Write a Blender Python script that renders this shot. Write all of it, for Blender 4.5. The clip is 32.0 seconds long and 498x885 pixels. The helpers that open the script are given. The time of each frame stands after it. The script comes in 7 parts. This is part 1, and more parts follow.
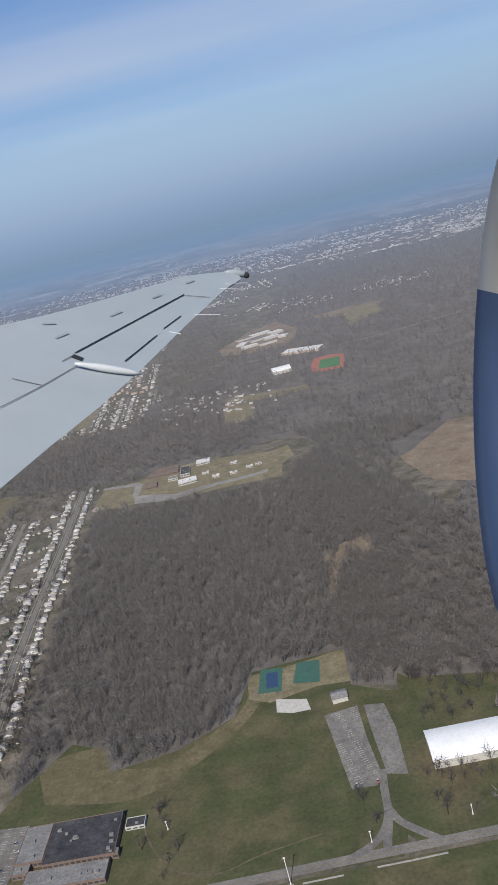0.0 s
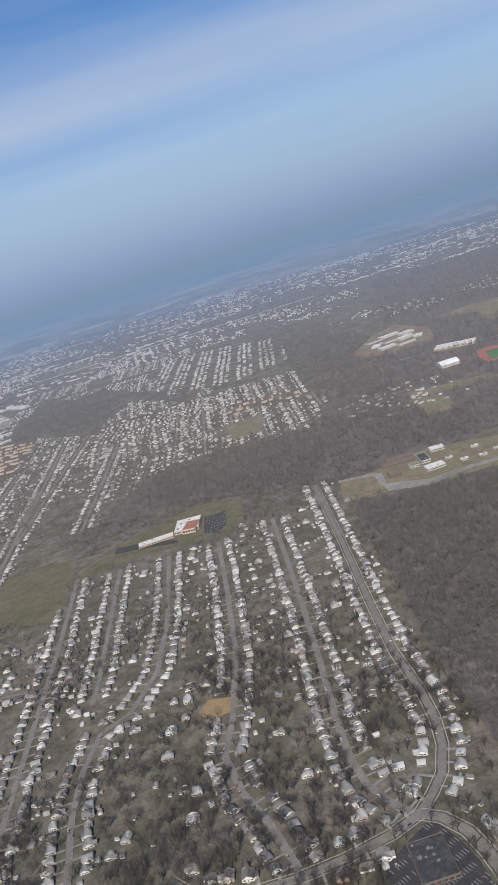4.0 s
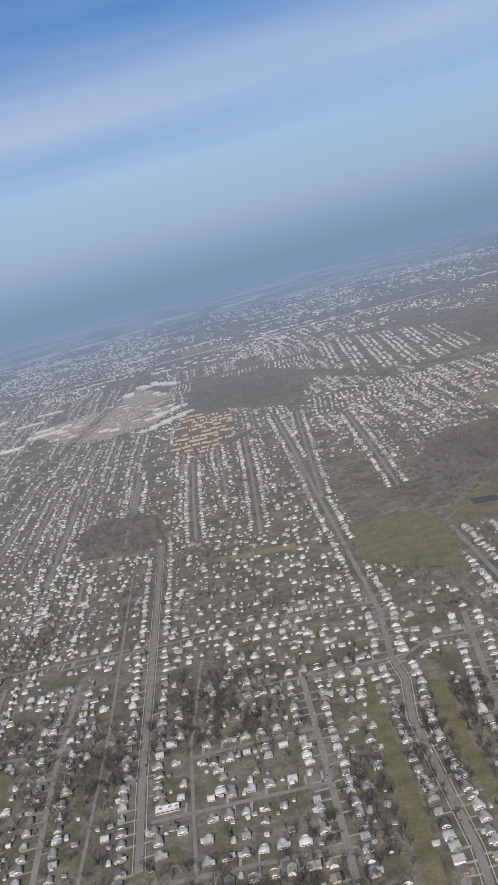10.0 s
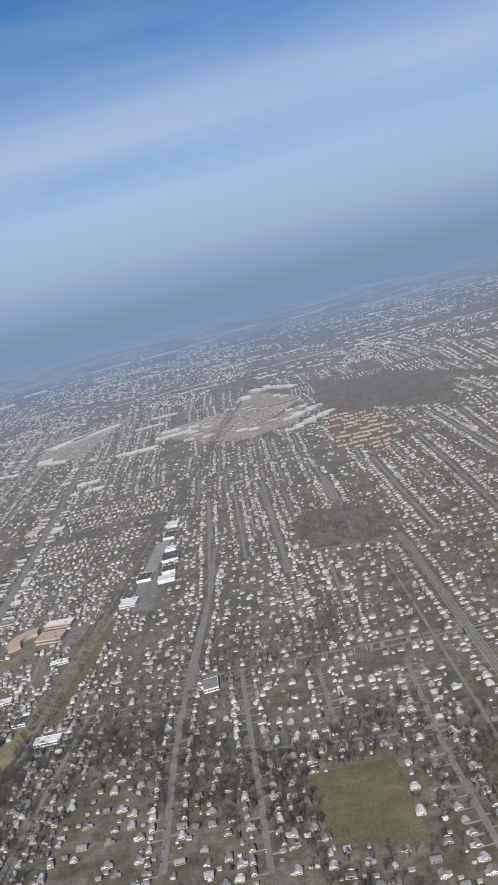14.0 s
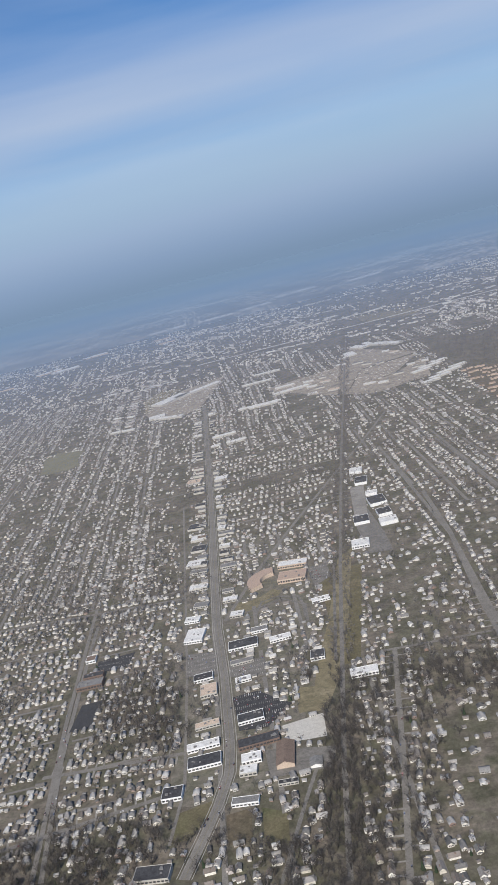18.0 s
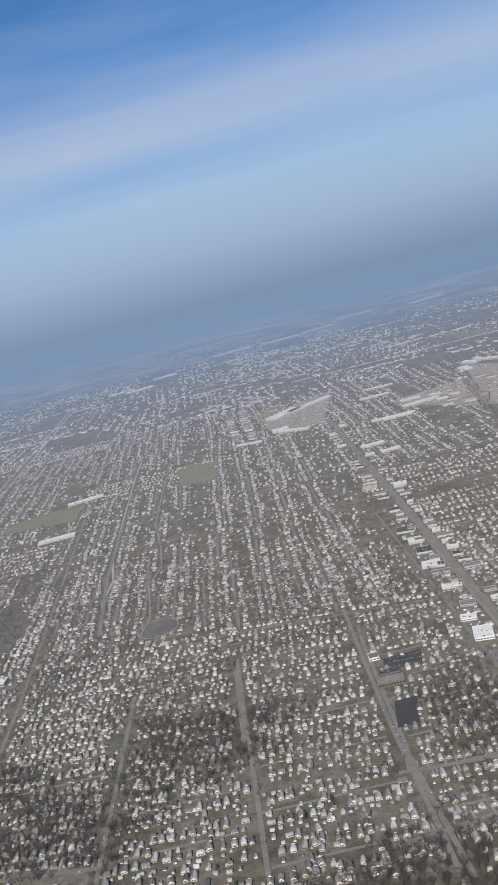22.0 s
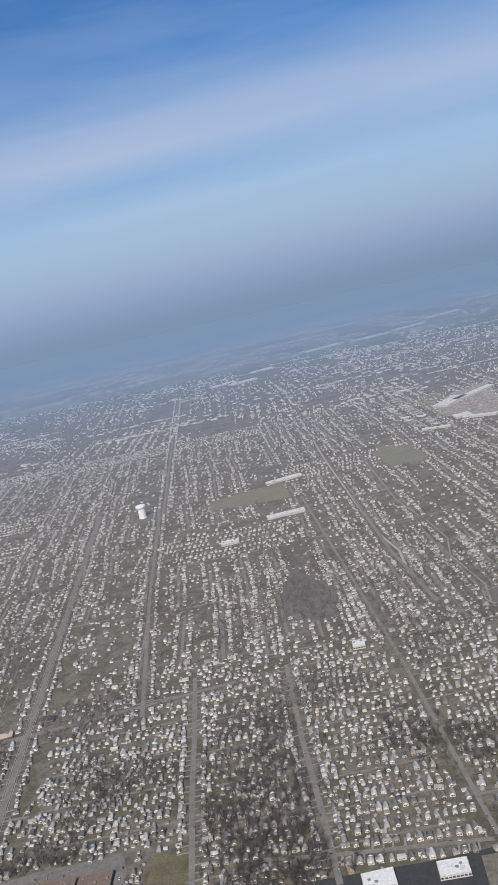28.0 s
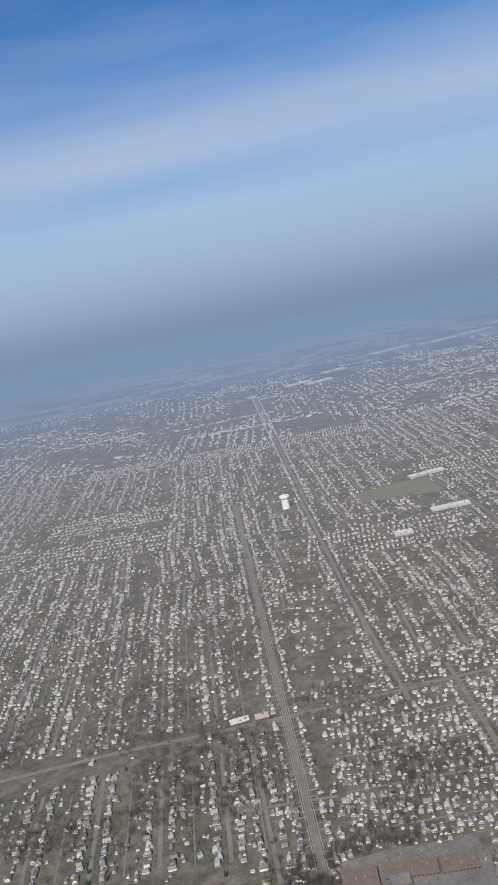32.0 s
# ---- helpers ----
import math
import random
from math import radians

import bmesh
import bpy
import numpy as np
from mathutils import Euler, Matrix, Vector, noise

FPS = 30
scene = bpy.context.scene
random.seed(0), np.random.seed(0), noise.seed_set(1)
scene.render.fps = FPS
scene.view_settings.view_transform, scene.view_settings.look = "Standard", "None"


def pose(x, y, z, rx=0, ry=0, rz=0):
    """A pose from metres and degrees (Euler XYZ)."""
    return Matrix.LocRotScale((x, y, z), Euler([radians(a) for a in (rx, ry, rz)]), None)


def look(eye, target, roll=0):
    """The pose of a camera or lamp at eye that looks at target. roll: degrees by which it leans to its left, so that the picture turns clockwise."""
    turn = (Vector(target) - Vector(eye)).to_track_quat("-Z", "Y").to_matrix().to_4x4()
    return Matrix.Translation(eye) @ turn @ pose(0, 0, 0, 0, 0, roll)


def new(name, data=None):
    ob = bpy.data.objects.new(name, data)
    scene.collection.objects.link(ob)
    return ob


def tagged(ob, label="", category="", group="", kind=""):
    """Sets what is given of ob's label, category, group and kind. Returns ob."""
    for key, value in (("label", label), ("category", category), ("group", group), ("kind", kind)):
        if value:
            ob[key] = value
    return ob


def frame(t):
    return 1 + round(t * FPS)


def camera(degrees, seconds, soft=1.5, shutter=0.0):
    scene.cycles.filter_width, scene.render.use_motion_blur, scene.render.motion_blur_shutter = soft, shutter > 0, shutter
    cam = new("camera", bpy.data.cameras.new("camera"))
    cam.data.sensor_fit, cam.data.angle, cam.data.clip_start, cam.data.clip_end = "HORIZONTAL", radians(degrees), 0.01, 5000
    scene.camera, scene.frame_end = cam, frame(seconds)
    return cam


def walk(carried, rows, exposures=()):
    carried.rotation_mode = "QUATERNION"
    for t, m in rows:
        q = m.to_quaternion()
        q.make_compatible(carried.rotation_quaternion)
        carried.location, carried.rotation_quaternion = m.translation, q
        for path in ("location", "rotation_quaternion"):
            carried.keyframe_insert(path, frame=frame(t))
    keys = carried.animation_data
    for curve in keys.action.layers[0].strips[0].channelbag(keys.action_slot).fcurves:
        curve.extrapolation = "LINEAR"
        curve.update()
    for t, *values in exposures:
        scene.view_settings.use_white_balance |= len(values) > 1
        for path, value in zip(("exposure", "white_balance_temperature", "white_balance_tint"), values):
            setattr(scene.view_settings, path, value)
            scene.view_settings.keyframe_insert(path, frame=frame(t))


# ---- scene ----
EXPOSURES = ((0, 0.0), (32, 0.0))
cam = camera(33.79, 32.0)
# seconds, the eye, the aim and the lean of the camera
PATH = [
    (0, (576.08, 0.03, 157.35), (569.63, 95.63, 128.73), -13.77),
    (0.5, (558.38, 0.54, 158.63), (552.12, 95.89, 129.15), -13.78),
    (1, (540.68, 1.05, 159.91), (535.29, 96.52, 130.64), -13.65),
    (1.5, (522.96, 1.56, 161.18), (518.37, 97.16, 132.21), -13.56),
    (2, (505.23, 2.07, 162.45), (500.72, 97.56, 133.08), -13.55),
    (2.5, (487.47, 2.59, 163.71), (482.23, 97.90, 133.90), -14.16),
    (3, (469.67, 3.11, 164.96), (462.56, 98.11, 134.56), -15.34),
    (3.5, (451.84, 3.62, 166.21), (444.74, 98.99, 136.98), -15.50),
    (4, (433.96, 4.12, 167.46), (426.99, 100.69, 142.42), -17.07),
    (4.5, (416.05, 4.62, 168.70), (408.32, 101.66, 145.84), -17.11),
    (6.5, (343.97, 6.48, 173.65), (336.66, 102.94, 148.33), -16.74),
    (7, (325.85, 6.91, 174.93), (319.20, 103.51, 149.96), -16.34),
    (7.5, (307.69, 7.32, 176.23), (301.06, 104.15, 152.16), -16.08),
    (8, (289.49, 7.72, 177.56), (281.96, 104.56, 153.79), -16.21),
    (8.5, (271.25, 8.10, 178.90), (263.07, 104.86, 155.03), -15.96),
    (9, (252.99, 8.46, 180.26), (244.32, 104.93, 155.40), -15.57),
    (9.5, (234.69, 8.80, 181.65), (226.02, 105.07, 155.99), -15.24),
    (10, (216.36, 9.12, 183.04), (208.65, 105.96, 159.34), -14.57),
    (10.5, (197.99, 9.40, 184.44), (190.40, 106.67, 162.51), -14.32),
    (11, (179.59, 9.64, 185.85), (171.89, 107.20, 165.24), -14.50),
    (11.5, (161.15, 9.86, 187.27), (152.72, 107.44, 167.08), -14.51),
    (12, (142.68, 10.06, 188.71), (134.19, 107.44, 167.63), -14.44),
    (12.5, (124.20, 10.23, 190.16), (115.31, 107.51, 168.78), -14.50),
    (13, (105.68, 10.38, 191.63), (96.82, 107.67, 170.29), -14.41),
    (13.5, (87.15, 10.51, 193.12), (78.23, 107.90, 172.28), -14.39),
    (14, (68.58, 10.61, 194.62), (59.15, 107.91, 173.58), -14.31),
    (14.5, (49.98, 10.68, 196.12), (40.30, 107.77, 174.19), -14.33),
    (15, (31.34, 10.73, 197.64), (21.03, 107.64, 175.24), -14.33),
    (15.5, (12.66, 10.75, 199.17), (1.96, 107.47, 176.11), -14.19),
    (17.5, (-62.47, 10.55, 205.41), (-72.86, 107.04, 181.29), -14.12),
    (18, (-81.36, 10.46, 206.98), (-91.99, 106.91, 182.79), -14.26),
    (18.5, (-100.30, 10.36, 208.56), (-110.94, 106.84, 184.51), -14.55),
    (19, (-119.28, 10.25, 210.13), (-130.20, 106.80, 186.46), -14.80),
    (19.5, (-138.31, 10.13, 211.68), (-149.66, 106.75, 188.52), -14.98),
    (20, (-157.38, 9.99, 213.22), (-168.38, 106.77, 190.56), -14.59),
    (20.5, (-176.51, 9.84, 214.74), (-187.37, 106.83, 192.95), -14.47),
    (21, (-195.68, 9.65, 216.22), (-206.65, 106.85, 195.45), -14.42),
    (21.5, (-214.88, 9.43, 217.67), (-225.98, 106.70, 197.28), -14.33),
    (22, (-234.12, 9.17, 219.09), (-245.20, 106.43, 198.62), -14.19),
    (22.5, (-253.38, 8.88, 220.48), (-264.53, 106.14, 200.09), -14.19),
    (23, (-272.67, 8.55, 221.86), (-284.18, 105.83, 201.74), -13.83),
    (23.5, (-291.99, 8.19, 223.22), (-303.41, 105.53, 203.33), -13.58),
    (24, (-311.33, 7.81, 224.59), (-322.63, 105.19, 204.87), -13.31),
    (24.5, (-330.69, 7.41, 225.96), (-342.19, 104.79, 206.30), -13.43),
    (25, (-350.07, 7.00, 227.35), (-361.66, 104.37, 207.72), -13.39),
    (25.5, (-369.46, 6.59, 228.75), (-381.44, 103.90, 209.07), -13.35),
    (27.5, (-447.14, 4.88, 234.57), (-458.74, 102.23, 214.87), -12.98),
    (28, (-466.56, 4.41, 236.04), (-478.03, 101.84, 216.65), -12.84),
    (28.5, (-485.99, 3.92, 237.50), (-497.56, 101.39, 218.40), -12.69),
    (29, (-505.42, 3.40, 238.96), (-517.21, 100.85, 219.87), -12.64),
    (29.5, (-524.85, 2.87, 240.41), (-536.87, 100.29, 221.32), -12.58),
    (30, (-544.27, 2.32, 241.86), (-556.40, 99.76, 222.91), -12.38),
    (30.5, (-563.69, 1.76, 243.30), (-575.75, 99.22, 224.46), -11.93),
    (31, (-583.11, 1.19, 244.74), (-595.15, 98.68, 225.99), -11.66),
    (31.5, (-602.52, 0.62, 246.17), (-614.72, 98.13, 227.65), -11.83),
    (32, (-621.94, 0.05, 247.61), (-634.26, 97.58, 229.26), -11.57),
]
walk(cam, [(t, look(eye, aim, lean)) for t, eye, aim, lean in PATH], EXPOSURES)

# ---- world, sun ----
SUN_HIGH, SUN_TURN = radians(42), radians(188)   # height, and bearing clockwise from +y


def node(tree, kind, **values):
    n = tree.nodes.new(kind)
    for key, value in values.items():
        n.inputs[key].default_value = value
    return n


def ramp(tree, fac, stops):
    n = tree.nodes.new("ShaderNodeValToRGB")
    while len(n.color_ramp.elements) < len(stops):
        n.color_ramp.elements.new(0.5)
    for e, (at, colour) in zip(n.color_ramp.elements, stops):
        e.position, e.color = at, (*colour, 1) if len(colour) == 3 else colour
    tree.links.new(fac, n.inputs[0])
    return n.outputs[0]


def mixed(tree, fac, a, b, how="MIX"):
    n = tree.nodes.new("ShaderNodeMix")
    n.data_type, n.blend_type = "RGBA", how
    for value, slot in ((fac, n.inputs[0]), (a, n.inputs[6]), (b, n.inputs[7])):
        if isinstance(value, (int, float)):
            slot.default_value = value
        elif isinstance(value, tuple):
            slot.default_value = (*value, 1)
        else:
            tree.links.new(value, slot)
    return n.outputs[2]


world = bpy.data.worlds.new("world")
scene.world, world.use_nodes = world, True
wt = world.node_tree
back = wt.nodes["Background"]
sky = wt.nodes.new("ShaderNodeTexSky")
sky.sky_type, sky.sun_disc = "NISHITA", False
sky.sun_elevation, sky.sun_rotation = SUN_HIGH, SUN_TURN
sky.altitude, sky.air_density, sky.dust_density, sky.ozone_density = 500, 1.0, 0.3, 3.0
where = wt.nodes.new("ShaderNodeTexCoord")
split = wt.nodes.new("ShaderNodeSeparateXYZ")
wt.links.new(where.outputs["Generated"], split.inputs[0])
# long thin veils of high cloud, lying level round the horizon
tilt = wt.nodes.new("ShaderNodeMapping")
tilt.inputs["Scale"].default_value, tilt.inputs["Rotation"].default_value = (1.1, 1.1, 9.0), (radians(4), radians(-3), 0)
wt.links.new(where.outputs["Generated"], tilt.inputs["Vector"])
veil = node(wt, "ShaderNodeTexNoise", Scale=1.6, Detail=5.0, Roughness=0.5, Distortion=0.3)
wt.links.new(tilt.outputs[0], veil.inputs["Vector"])
veil_amount = ramp(wt, veil.outputs["Fac"], [(0.3, (0.76,) * 3), (0.64, (1.0,) * 3)])
high = ramp(wt, split.outputs["Z"], [(0.0, (0.9,) * 3), (0.1, (0.95,) * 3), (0.16, (1.0,) * 3), (0.195, (0.86,) * 3), (0.225, (0.55,) * 3), (0.26, (0.26,) * 3), (0.3, (0.1,) * 3), (0.36, (0.02,) * 3), (0.6, (0.15,) * 3)])
wisp = ramp(wt, veil.outputs["Fac"], [(0.46, (0.0,) * 3), (0.74, (0.34,) * 3)])
wisp_band = ramp(wt, split.outputs["Z"], [(0.17, (0.0,) * 3), (0.24, (1.0,) * 3), (0.4, (0.7,) * 3), (0.6, (0.4,) * 3)])
veil_mask = mixed(wt, 1.0, mixed(wt, 1.0, veil_amount, high, "MULTIPLY"), mixed(wt, 1.0, wisp, wisp_band, "MULTIPLY"), "SCREEN")
clear = mixed(wt, 1.0, sky.outputs[0], (0.003, 0.052, 0.092), "MULTIPLY")
cloud_tone = ramp(wt, split.outputs["Z"], [(0.05, (0.33, 0.47, 0.66)), (0.1, (0.4, 0.54, 0.73)), (0.128, (0.345, 0.48, 0.69)), (0.165, (0.43, 0.53, 0.71)), (0.22, (0.36, 0.47, 0.69))])
clouded = mixed(wt, veil_mask, clear, cloud_tone)
lifted = wt.nodes.new("ShaderNodeMath")
lifted.inputs[1].default_value = 0.05
wt.links.new(split.outputs["Z"], lifted.inputs[0])
haze = ramp(wt, lifted.outputs[0], [(0.0, (1, 1, 1)), (0.08, (0.95,) * 3), (0.115, (0.6,) * 3), (0.16, (0, 0, 0))])
low_sky = ramp(wt, lifted.outputs[0], [(0.0, (0.198, 0.289, 0.427)), (0.02, (0.203, 0.295, 0.435)), (0.045, (0.245, 0.343, 0.51)), (0.08, (0.325, 0.432, 0.61)), (0.12, (0.385, 0.51, 0.665))])
wt.links.new(mixed(wt, haze, clouded, low_sky), back.inputs["Color"])
back.inputs["Strength"].default_value = 1.0

sun = new("sun", bpy.data.lights.new("sun", "SUN"))
sun.data.energy, sun.data.angle, sun.data.color = 5.0, radians(0.5), (1.0, 0.93, 0.83)
sun.matrix_world = look((0, 0, 0), (-math.sin(SUN_TURN) * math.cos(SUN_HIGH), -math.cos(SUN_TURN) * math.cos(SUN_HIGH), -math.sin(SUN_HIGH)))

# ---- materials ----


def material(name, colours, rough=0.9, scale=0.3, fine=3.0, island=0.0, objects=0.0, metal=0.0, bump=0.0, grain=0.27, blotch=0.0):
    """A matt surface whose colour wanders between the given ones at two scales, and from piece to piece."""
    m = bpy.data.materials.new(name)
    m.use_nodes = True
    t = m.node_tree
    b = t.nodes["Principled BSDF"]
    b.inputs["Roughness"].default_value, b.inputs["Metallic"].default_value = rough, metal
    b.inputs["Specular IOR Level"].default_value = 0.25
    place = t.nodes.new("ShaderNodeNewGeometry")
    big = node(t, "ShaderNodeTexNoise", Scale=scale, Detail=4.0, Roughness=0.6)
    small = node(t, "ShaderNodeTexNoise", Scale=fine, Detail=3.0, Roughness=0.65)
    t.links.new(place.outputs["Position"], big.inputs["Vector"])
    t.links.new(place.outputs["Position"], small.inputs["Vector"])
    fac = big.outputs["Fac"]
    if island:
        fac = place.outputs["Random Per Island"]
    if objects:
        fac = t.nodes.new("ShaderNodeObjectInfo").outputs["Random"]
    lo, hi = (0.3, 0.7) if not (island or objects) else (0.0, 1.0)
    n = len(colours)
    base = ramp(t, fac, [(lo + (hi - lo) * i / max(1, n - 1), c) for i, c in enumerate(colours)])
    speck = ramp(t, small.outputs["Fac"], [(0.25, (1 - grain,) * 3), (0.75, (1 + grain,) * 3)])
    base = mixed(t, 1.0, base, speck, "MULTIPLY")
    if blotch:
        mid = node(t, "ShaderNodeTexNoise", Scale=scale * 4.3, Detail=5.0, Roughness=0.7)
        t.links.new(place.outputs["Position"], mid.inputs["Vector"])
        base = mixed(t, 1.0, base, ramp(t, mid.outputs["Fac"], [(0.32, (1 - blotch,) * 3), (0.68, (1 + blotch,) * 3)]), "MULTIPLY")
    t.links.new(base, b.inputs["Base Color"])
    if bump:
        bm_ = node(t, "ShaderNodeBump", Strength=bump, Distance=0.1)
        t.links.new(small.outputs["Fac"], bm_.inputs["Height"])
        t.links.new(bm_.outputs[0], b.inputs["Normal"])
    return m


M_GROUND = material("winter_lawn_and_soil", [(0.112, 0.097, 0.08), (0.092, 0.088, 0.06), (0.15, 0.129, 0.105), (0.086, 0.088, 0.054)], scale=0.035, fine=0.7, blotch=0.38)
M_LITTER = material("leaf_litter", [(0.098, 0.09, 0.083), (0.125, 0.114, 0.105), (0.15, 0.135, 0.122)], scale=0.025, fine=1.5, blotch=0.25)
M_GRASS = material("dormant_grass", [(0.076, 0.077, 0.039), (0.098, 0.088, 0.048), (0.059, 0.068, 0.030), (0.086, 0.082, 0.043), (0.109, 0.091, 0.053)], scale=0.024, fine=0.9, blotch=0.2)
M_FIELD = material("worn_playing_grass", [(0.1, 0.096, 0.05), (0.13, 0.112, 0.068), (0.084, 0.09, 0.045)], scale=0.03, fine=0.9, blotch=0.24)
M_WALK = material("worn_pavement_concrete", [(0.3, 0.285, 0.26), (0.36, 0.345, 0.315)], scale=0.3, fine=2.0)
M_STRAW = material("dry_straw_grass", [(0.2, 0.17, 0.108), (0.165, 0.143, 0.088), (0.235, 0.2, 0.132)], scale=0.05, fine=0.8, blotch=0.25)
M_TURFSTRAW = material("half_dry_turf", [(0.135, 0.112, 0.066), (0.112, 0.099, 0.056), (0.155, 0.128, 0.078)], scale=0.05, fine=0.8, blotch=0.22)
M_PALEGRASS = material("pale_dormant_grass", [(0.15, 0.145, 0.095), (0.19, 0.178, 0.122)], scale=0.05, fine=0.8)
M_SOIL = material("bare_brown_soil", [(0.125, 0.1, 0.07), (0.1, 0.086, 0.058)], scale=0.06, fine=0.7, blotch=0.25)
M_MEADOW = material("brown_meadow", [(0.17, 0.125, 0.088), (0.21, 0.165, 0.12), (0.14, 0.11, 0.08)], scale=0.03, fine=0.8, blotch=0.25)
M_ASPHALT = material("grey_asphalt", [(0.158, 0.147, 0.132), (0.205, 0.192, 0.173)], scale=0.06, fine=2.0, blotch=0.15)
M_LOT = material("worn_parking_asphalt", [(0.13, 0.122, 0.112), (0.19, 0.178, 0.162)], scale=0.12, fine=2.5, blotch=0.22)
M_PALELOT = material("pale_worn_lot", [(0.19, 0.178, 0.162), (0.28, 0.264, 0.24)], scale=0.05, fine=1.0, blotch=0.15)
M_PARKLOT = material("cracked_park_asphalt", [(0.136, 0.128, 0.116), (0.176, 0.165, 0.150), (0.211, 0.198, 0.180)], scale=0.12, fine=1.6, blotch=0.24)
M_DARKLOT = material("fresh_black_asphalt", [(0.038, 0.038, 0.042), (0.056, 0.056, 0.058)], scale=0.3, fine=2.0)
M_BEIGELOT = material("beige_worn_lot", [(0.22, 0.19, 0.155), (0.3, 0.262, 0.215), (0.17, 0.15, 0.125)], scale=0.05, fine=1.0, blotch=0.3)
M_YELLOW = material("faded_yellow_paint", [(0.2, 0.17, 0.1), (0.17, 0.15, 0.1)], scale=0.3, fine=2.0)
M_TOWN = material("town_paving_and_yards", [(0.118, 0.105, 0.086), (0.16, 0.143, 0.118), (0.12, 0.114, 0.084), (0.19, 0.17, 0.142)], scale=0.05, fine=0.8, blotch=0.3)
M_CONCRETE = material("pale_concrete", [(0.42, 0.40, 0.36), (0.5, 0.48, 0.44)], scale=0.5, fine=3.0)
M_WALL = material("house_siding", [(0.72, 0.705, 0.67), (0.6, 0.57, 0.52), (0.7, 0.68, 0.63), (0.32, 0.3, 0.27), (0.74, 0.73, 0.7), (0.26, 0.18, 0.15), (0.7, 0.685, 0.65), (0.7, 0.66, 0.59), (0.72, 0.705, 0.665)], island=1, fine=1.5, grain=0.1)
M_ROOF = material("asphalt_shingles", [(0.08, 0.078, 0.076), (0.3, 0.293, 0.282), (0.14, 0.122, 0.108), (0.41, 0.4, 0.388), (0.1, 0.098, 0.096), (0.2, 0.178, 0.16), (0.5, 0.49, 0.475), (0.16, 0.155, 0.15), (0.36, 0.35, 0.337)], island=1, fine=2.0)
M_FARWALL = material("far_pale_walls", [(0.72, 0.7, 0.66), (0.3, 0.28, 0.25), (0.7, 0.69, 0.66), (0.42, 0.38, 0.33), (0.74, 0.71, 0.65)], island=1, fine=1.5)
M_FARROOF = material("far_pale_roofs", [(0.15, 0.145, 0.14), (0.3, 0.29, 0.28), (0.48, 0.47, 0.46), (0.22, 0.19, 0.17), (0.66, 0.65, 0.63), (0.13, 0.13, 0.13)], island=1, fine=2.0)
M_WALL_O = material("siding_of_near_houses", [(0.8, 0.78, 0.73), (0.7, 0.67, 0.6), (0.78, 0.76, 0.72), (0.5, 0.47, 0.4), (0.8, 0.77, 0.68), (0.27, 0.15, 0.1), (0.66, 0.66, 0.66)], objects=1, fine=1.5)
M_ROOF_O = material("shingles_of_near_houses", [(0.11, 0.107, 0.104), (0.17, 0.165, 0.158), (0.25, 0.24, 0.23), (0.15, 0.128, 0.11), (0.28, 0.27, 0.26), (0.18, 0.148, 0.125)], objects=1, fine=2.0)
M_BARK = material("grey_bark", [(0.046, 0.041, 0.037), (0.073, 0.065, 0.060), (0.053, 0.047, 0.043), (0.092, 0.082, 0.074), (0.062, 0.055, 0.050), (0.123, 0.111, 0.099)], island=1, fine=2.0)
# bark of the woods: pale, with some distance haze greyed into the colour
M_WOODBARK = material("pale_haze_greyed_bark_of_woods", [(0.088, 0.081, 0.076), (0.13, 0.119, 0.112), (0.1, 0.092, 0.086), (0.165, 0.151, 0.141), (0.115, 0.105, 0.099), (0.24, 0.222, 0.207)], island=1, fine=2.0)
# far bark: a lighter copy, distance haze partly mixed into its grey
M_FARBARK = material("haze_greyed_bark_of_far_woods", [(0.1, 0.09, 0.083), (0.138, 0.125, 0.115), (0.112, 0.101, 0.093), (0.17, 0.154, 0.14)], island=1, fine=2.0)
M_TANROOF = material("faded_terracotta_roofs", [(0.33, 0.235, 0.18), (0.42, 0.32, 0.255), (0.28, 0.2, 0.155)], island=1, fine=2.0)
M_ORANGE = material("raked_tan_soil", [(0.3, 0.21, 0.115), (0.26, 0.18, 0.1)], scale=0.2, fine=1.5, blotch=0.2)
M_WHITE = material("white_roof_membrane", [(0.74, 0.74, 0.73), (0.82, 0.82, 0.81)], rough=0.6, scale=0.2, fine=1.0, grain=0.06)
M_PALEROOF = material("pale_roof_membrane", [(0.5, 0.49, 0.47), (0.66, 0.65, 0.63), (0.58, 0.57, 0.55)], rough=0.7, scale=0.25, fine=1.0, grain=0.1, blotch=0.14)
M_TAN = material("tan_masonry", [(0.47, 0.37, 0.29), (0.55, 0.44, 0.35)], scale=0.4, fine=2.0)
M_RUST = material("rust_red_roof", [(0.3, 0.11, 0.08), (0.36, 0.14, 0.1)], scale=0.4, fine=2.0)
M_BROWN = material("brown_shingle_roof", [(0.145, 0.108, 0.088), (0.19, 0.142, 0.115)], scale=0.4, fine=2.0, blotch=0.2)
M_GREY = material("grey_roof_gravel", [(0.15, 0.148, 0.145), (0.22, 0.215, 0.21)], scale=0.3, fine=2.0, blotch=0.25)
M_BLACK = material("black_flat_roof", [(0.035, 0.036, 0.04), (0.07, 0.07, 0.074)], scale=0.12, fine=1.5, blotch=0.35)
M_BRICK = material("red_brown_brick", [(0.15, 0.108, 0.09), (0.195, 0.138, 0.112)], scale=0.5, fine=3.0)
M_BLUECOURT = material("blue_court_paint", [(0.03, 0.06, 0.125), (0.036, 0.068, 0.14)], scale=0.5)
M_GREENCOURT = material("teal_court_paint", [(0.045, 0.11, 0.09), (0.055, 0.125, 0.1)], scale=0.5)
